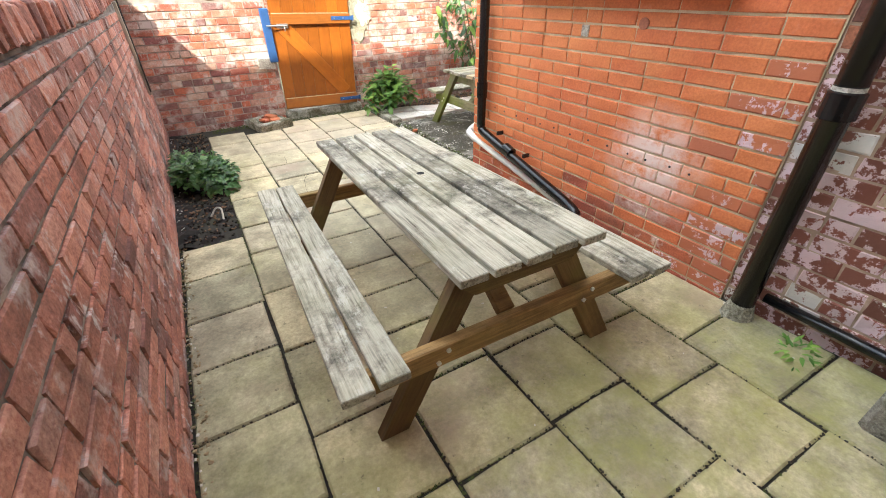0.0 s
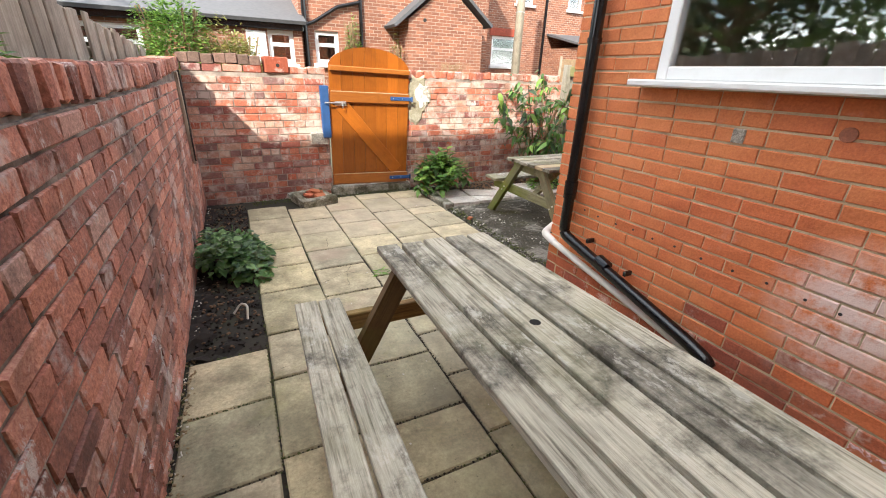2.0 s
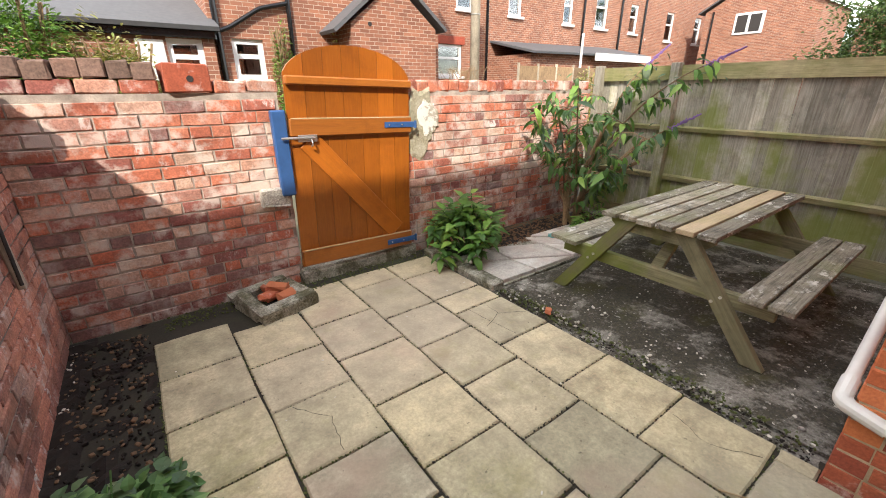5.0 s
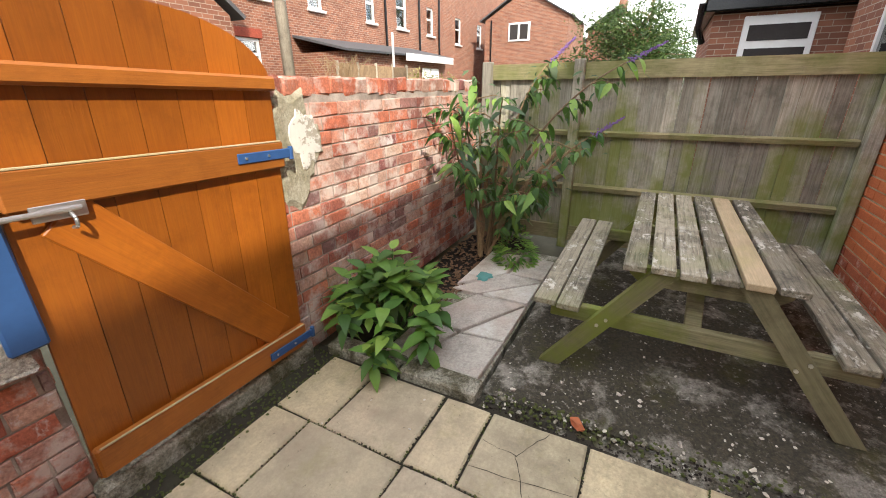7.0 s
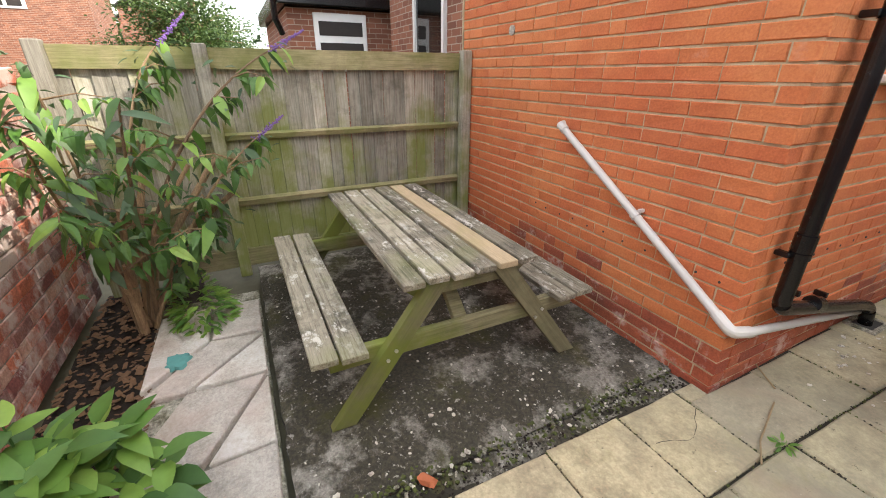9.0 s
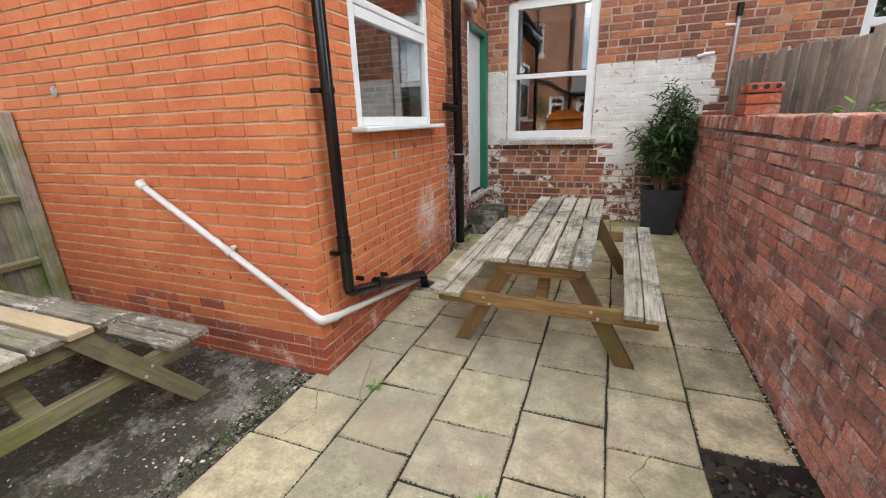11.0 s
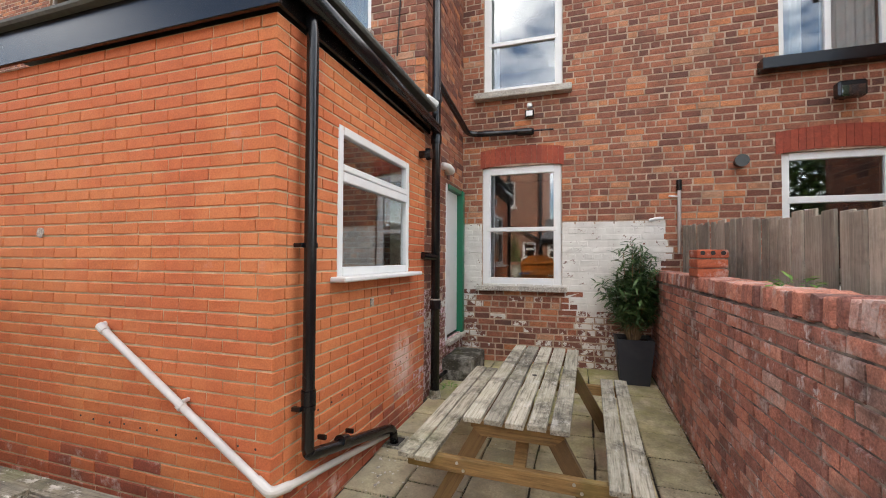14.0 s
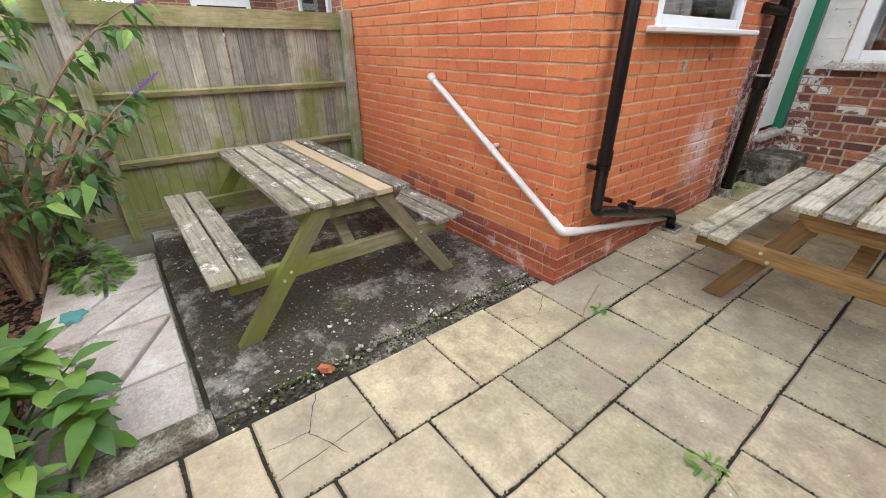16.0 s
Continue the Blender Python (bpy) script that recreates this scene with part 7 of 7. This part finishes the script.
part("post", Geo().tube([(2.6, -0.35, 2.3), (2.6, -0.35, 3.6)], 0.05, 8), M_FAR_WHITE, lean)
ff = thing("panel_fence", "dark brown slatted fence panels beyond the lane", "fence", (8.2, 9.6, 0.0))
for k in range(5):
    part("panel", Geo().box((0.45 + k * 0.9, 0, 1.35), (0.84, 0.04, 1.5), 0.01), M_BARK, ff)
    part("post", Geo().box((k * 0.9, 0, 1.1), (0.07, 0.07, 2.15), 0.01), M_POLE, ff)
end = house_block("further terrace houses in red brick", 23.2, 46.0, 15.5, 21.0, 9.0, [(24.5, 4.3, 25.5, 6.0), (28.0, 4.3, 29.0, 6.0), (32.0, 4.3, 33.0, 6.0), (37.0, 4.3, 38.0, 6.0)])
red = thing("red_outrigger", "bright red brick outrigger with a white window and slate roof", "house", (30.0, 8.0, -0.1))
part("wall", Geo().box((3.0, 3.0, 3.0), (6.0, 6.0, 6.0)), M_FARB, red)
slab_roof(red, [(-0.2, -0.2, 6.0), (6.2, -0.2, 6.0), (6.2, 3.2, 7.9), (-0.2, 3.2, 7.9)])
slab_roof(red, [(-0.2, 3.2, 7.9), (6.2, 3.2, 7.9), (6.2, 6.4, 6.0), (-0.2, 6.4, 6.0)])
part("gable", Geo().add([(0.0, 0, 6.0), (0.0, 6, 6.0), (0.0, 3.1, 7.7), (0.3, 0, 6.0), (0.3, 6, 6.0), (0.3, 3.1, 7.7)], [(0, 2, 1), (3, 4, 5), (0, 1, 4, 3), (1, 2, 5, 4), (2, 0, 3, 5)]), M_FARB, red)
wnd = part("window", Geo().box((-0.03, 3.4, 5.15), (0.06, 1.6, 1.2), 0.02), M_WHITE_PVC, red, "white window frame")
# Opaque dark panes stand in for glass over an unlit room.
for yy in (3.05, 3.78):
    part("pane", Geo().box((-0.065, yy, 5.15), (0.01, 0.58, 0.95)), M_DARK, wnd)
part("chimney", Geo().box((3.0, 3.1, 8.2), (0.7, 1.0, 1.4), 0.02), M_FARB, red)
part("drainpipe", Geo().tube([(-0.06, 5.5, 0), (-0.06, 5.5, 6)], 0.06, 8), M_BLACK_PIPE, red)
for k in range(3):
    b = thing("terrace_house", "distant brick house with a slate roof", "house", (44 + 9 * k, 4.0 + 1.6 * k, -0.1), group="distant houses")
    part("wall", Geo().box((3, 2.5, 3.2), (6, 5, 6.4)), M_FARB, b)
    slab_roof(b, [(-0.3, -0.3, 6.4), (6.3, -0.3, 6.4), (6.3, 2.5, 8.4), (-0.3, 2.5, 8.4)])
    slab_roof(b, [(-0.3, 2.5, 8.4), (6.3, 2.5, 8.4), (6.3, 5.3, 6.4), (-0.3, 5.3, 6.4)])
    part("chimney", Geo().box((3, 2.5, 8.6), (1.2, 0.7, 1.6), 0.02), M_FARB, b)

# the neighbour's rear buildings beyond the fence
nbx = thing("neighbour_extension", "neighbouring old brick extension with a white window", "house", (2.95, -0.62, -0.1))
part("wall", Geo().box((1.72, -1.2, 1.6), (3.4, 2.4, 3.2)), M_FARB, nbx)
wz = part("window", Geo().box((0.06 + 1.3, 0.02, 2.35), (0.07, 0.06, 1.2)).box((2.3, 0.02, 2.35), (0.07, 0.06, 1.2)).box((1.83, 0.02, 2.9), (0.9, 0.06, 0.08)).box((1.83, 0.02, 1.8), (0.9, 0.06, 0.08)), M_WHITE_PVC, nbx, "white window frame")
part("pane", Geo().box((1.83, 0.012, 2.35), (0.88, 0.02, 1.05)), M_GLASS, wz)
# Dark sheet behind the glass stands in for the room's shade.
part("back", Geo().box((1.83, 0.002, 2.35), (0.88, 0.004, 1.05)), M_DARK, wz)
nb2 = thing("neighbour_outhouse", "brick outhouse with a black gutter and white window", "house", (7.2, -2.2, -0.1))
part("wall", Geo().box((2.0, 1.55, 1.3), (4.0, 3.1, 2.6)), M_FARB, nb2)
part("fascia", Geo().box((1.95, 1.55, 2.75), (4.3, 3.4, 0.26), 0.02), M_BLACK_PIPE, nb2, "black fascia")
w2 = part("window", Geo().box((-0.02, 2.22, 2.08), (0.05, 0.92, 0.92), 0.01), M_WHITE_PVC, nb2, "white window frame")
# Both panes are opaque and dark, in place of a shaded room.
part("pane", Geo().box((-0.048, 2.22, 2.30), (0.01, 0.76, 0.22)), M_DARK, w2)
part("pane", Geo().box((-0.048, 2.22, 1.88), (0.01, 0.76, 0.40)), M_DARK, w2)
part("gutter_end", Geo().tube([(-0.2, 3.3, 2.75), (-0.15, 3.3, 2.4), (0.0, 3.2, 2.2)], 0.05, 8), M_BLACK_PIPE, nb2)

pole = thing("telegraph_pole", "pale weathered timber telegraph pole", "pole", (6.1, 9.25, -0.1))
part("shaft", Geo().tube([(0, 0, 0), (0, 0, 9.0)], [0.135, 0.105], 14), M_POLE, pole, smooth=True)
part("band", Geo().tube([(0, 0, 3.35), (0, 0, 3.37)], 0.135, 14), M_STEEL, pole)


def tree(label, base, height, radius, trunk_h, leaves, leaf, mat, seed, squash=0.8):
    rr = random.Random(seed)
    t = thing("tree", label, "tree", base)
    limbs, crown = Geo(), Geo()
    tips = []
    top = Vector((rr.uniform(-0.3, 0.3), rr.uniform(-0.3, 0.3), height * 0.8))
    limbs.tube([(0, 0, 0), (0, 0, trunk_h), top], [radius * 0.07, radius * 0.055, radius * 0.015], 9)
    for k in range(26):
        z = rr.uniform(0.6, 1.0) * trunk_h + rr.random() ** 1.2 * (height * 0.8 - trunk_h)
        a, L = rr.uniform(0, 6.28), radius * rr.uniform(0.55, 1.05) * (1.15 - 0.6 * z / height)
        p, q = Vector((0, 0, z)), Vector((math.cos(a) * L, math.sin(a) * L, z + rr.uniform(0.1, 0.5) * L))
        limbs.tube([p, p.lerp(q, 0.5) + Vector((0, 0, 0.1 * L)), q], [radius * 0.025, radius * 0.017, radius * 0.006], 6)
        tips += [q, p.lerp(q, 0.75), p.lerp(q, 0.5)]
    for _ in range(leaves):
        c = rr.choice(tips)
        q = c + Vector((rr.gauss(0, 1), rr.gauss(0, 1), rr.gauss(0, 1) * squash)) * radius * 0.17
        crown.add(leaf.v, leaf.f, aim(q, rr.uniform(0, 6.28), rr.uniform(-0.8, 0.8), rr.uniform(-60, 60)) @ Matrix.Diagonal((*[rr.uniform(0.7, 1.3)] * 3, 1)))
    part("trunk", limbs, M_BARK, t)
    tagged(part("crown", crown, mat, t), kind="stuff")
    return t


tree("broad green tree beyond the neighbouring yards", (27.0, 3.4, -0.1), 6.0, 3.3, 1.2, 15000, leaf_geo(0.17, 0.09, 0.3, 0.2, 2), M_LEAF_TREE, 3)
tree("tall pale tree with airy foliage in the distance", (36.0, 3.2, -0.1), 11.0, 3.4, 3.0, 9000, leaf_geo(0.20, 0.09, 0.3, 0.2, 2), M_LEAF_GREY, 5)
tree("rounded green tree between distant houses", (60.0, 12.0, -0.1), 9.0, 3.0, 2.0, 4500, leaf_geo(0.30, 0.16, 0.3, 0.2, 2), M_LEAF_TREE, 8)
tree("green tree in the yards to the west", (-8.8, 4.4, -0.1), 7.5, 3.3, 0.8, 6500, leaf_geo(0.28, 0.16, 0.3, 0.2, 2), M_LEAF_TREE, 12)
for nm, lab, p, rx, hgt, n, mt in (("lane_bush", "dense green bush beyond the gate wall", (-2.75, 7.0, -0.1), 0.72, 2.75, 2600, M_LEAF_BRIGHT), ("lane_bush", "straggly yellow-green bush beyond the gate wall", (-1.85, 6.9, -0.1), 0.62, 2.35, 2000, M_LEAF_YELLOW),
                                   ("yellow_bush", "bright yellow-green bush behind the wall", (7.6, 6.6, -0.1), 0.5, 1.95, 700, M_LEAF_YELLOW), ("yellow_bush", "bright yellow-green bush behind the wall", (10.0, 7.2, -0.1), 0.8, 1.95, 900, M_LEAF_YELLOW),
                                   ("climber", "climbing plant on the far brick wall", (1.15, 10.05, -0.1), 0.26, 3.1, 260, M_LEAF_BRIGHT), ("climber", "dry climber beside the outhouse", (2.3, 9.7, -0.1), 0.26, 2.55, 220, M_LEAF_YELLOW)):
    t = thing(nm, lab, "bush", p)
    rr = random.Random(int(p[0] * 100))
    tagged(part("foliage", dome_clump(Geo(), (0, 0, hgt * 0.5), rx, min(rx, 0.5), hgt * 0.5, n * 4, leaf_geo(0.075, 0.034, 0.3, 0.2, 2), rr, -0.6, 0.25), mt, t), kind="stuff")
    g = Geo()
    for _ in range(10):
        a = rr.uniform(0, 6.28)
        g.tube([(0, 0, 0), (rx * 0.4 * math.cos(a), min(rx, .5) * 0.4 * math.sin(a), hgt * 0.6), (rx * 0.7 * math.cos(a), min(rx, .5) * 0.6 * math.sin(a), hgt * 0.9)], 0.012, 5)
    tagged(part("stem", g, M_BARK, t), kind="stuff")
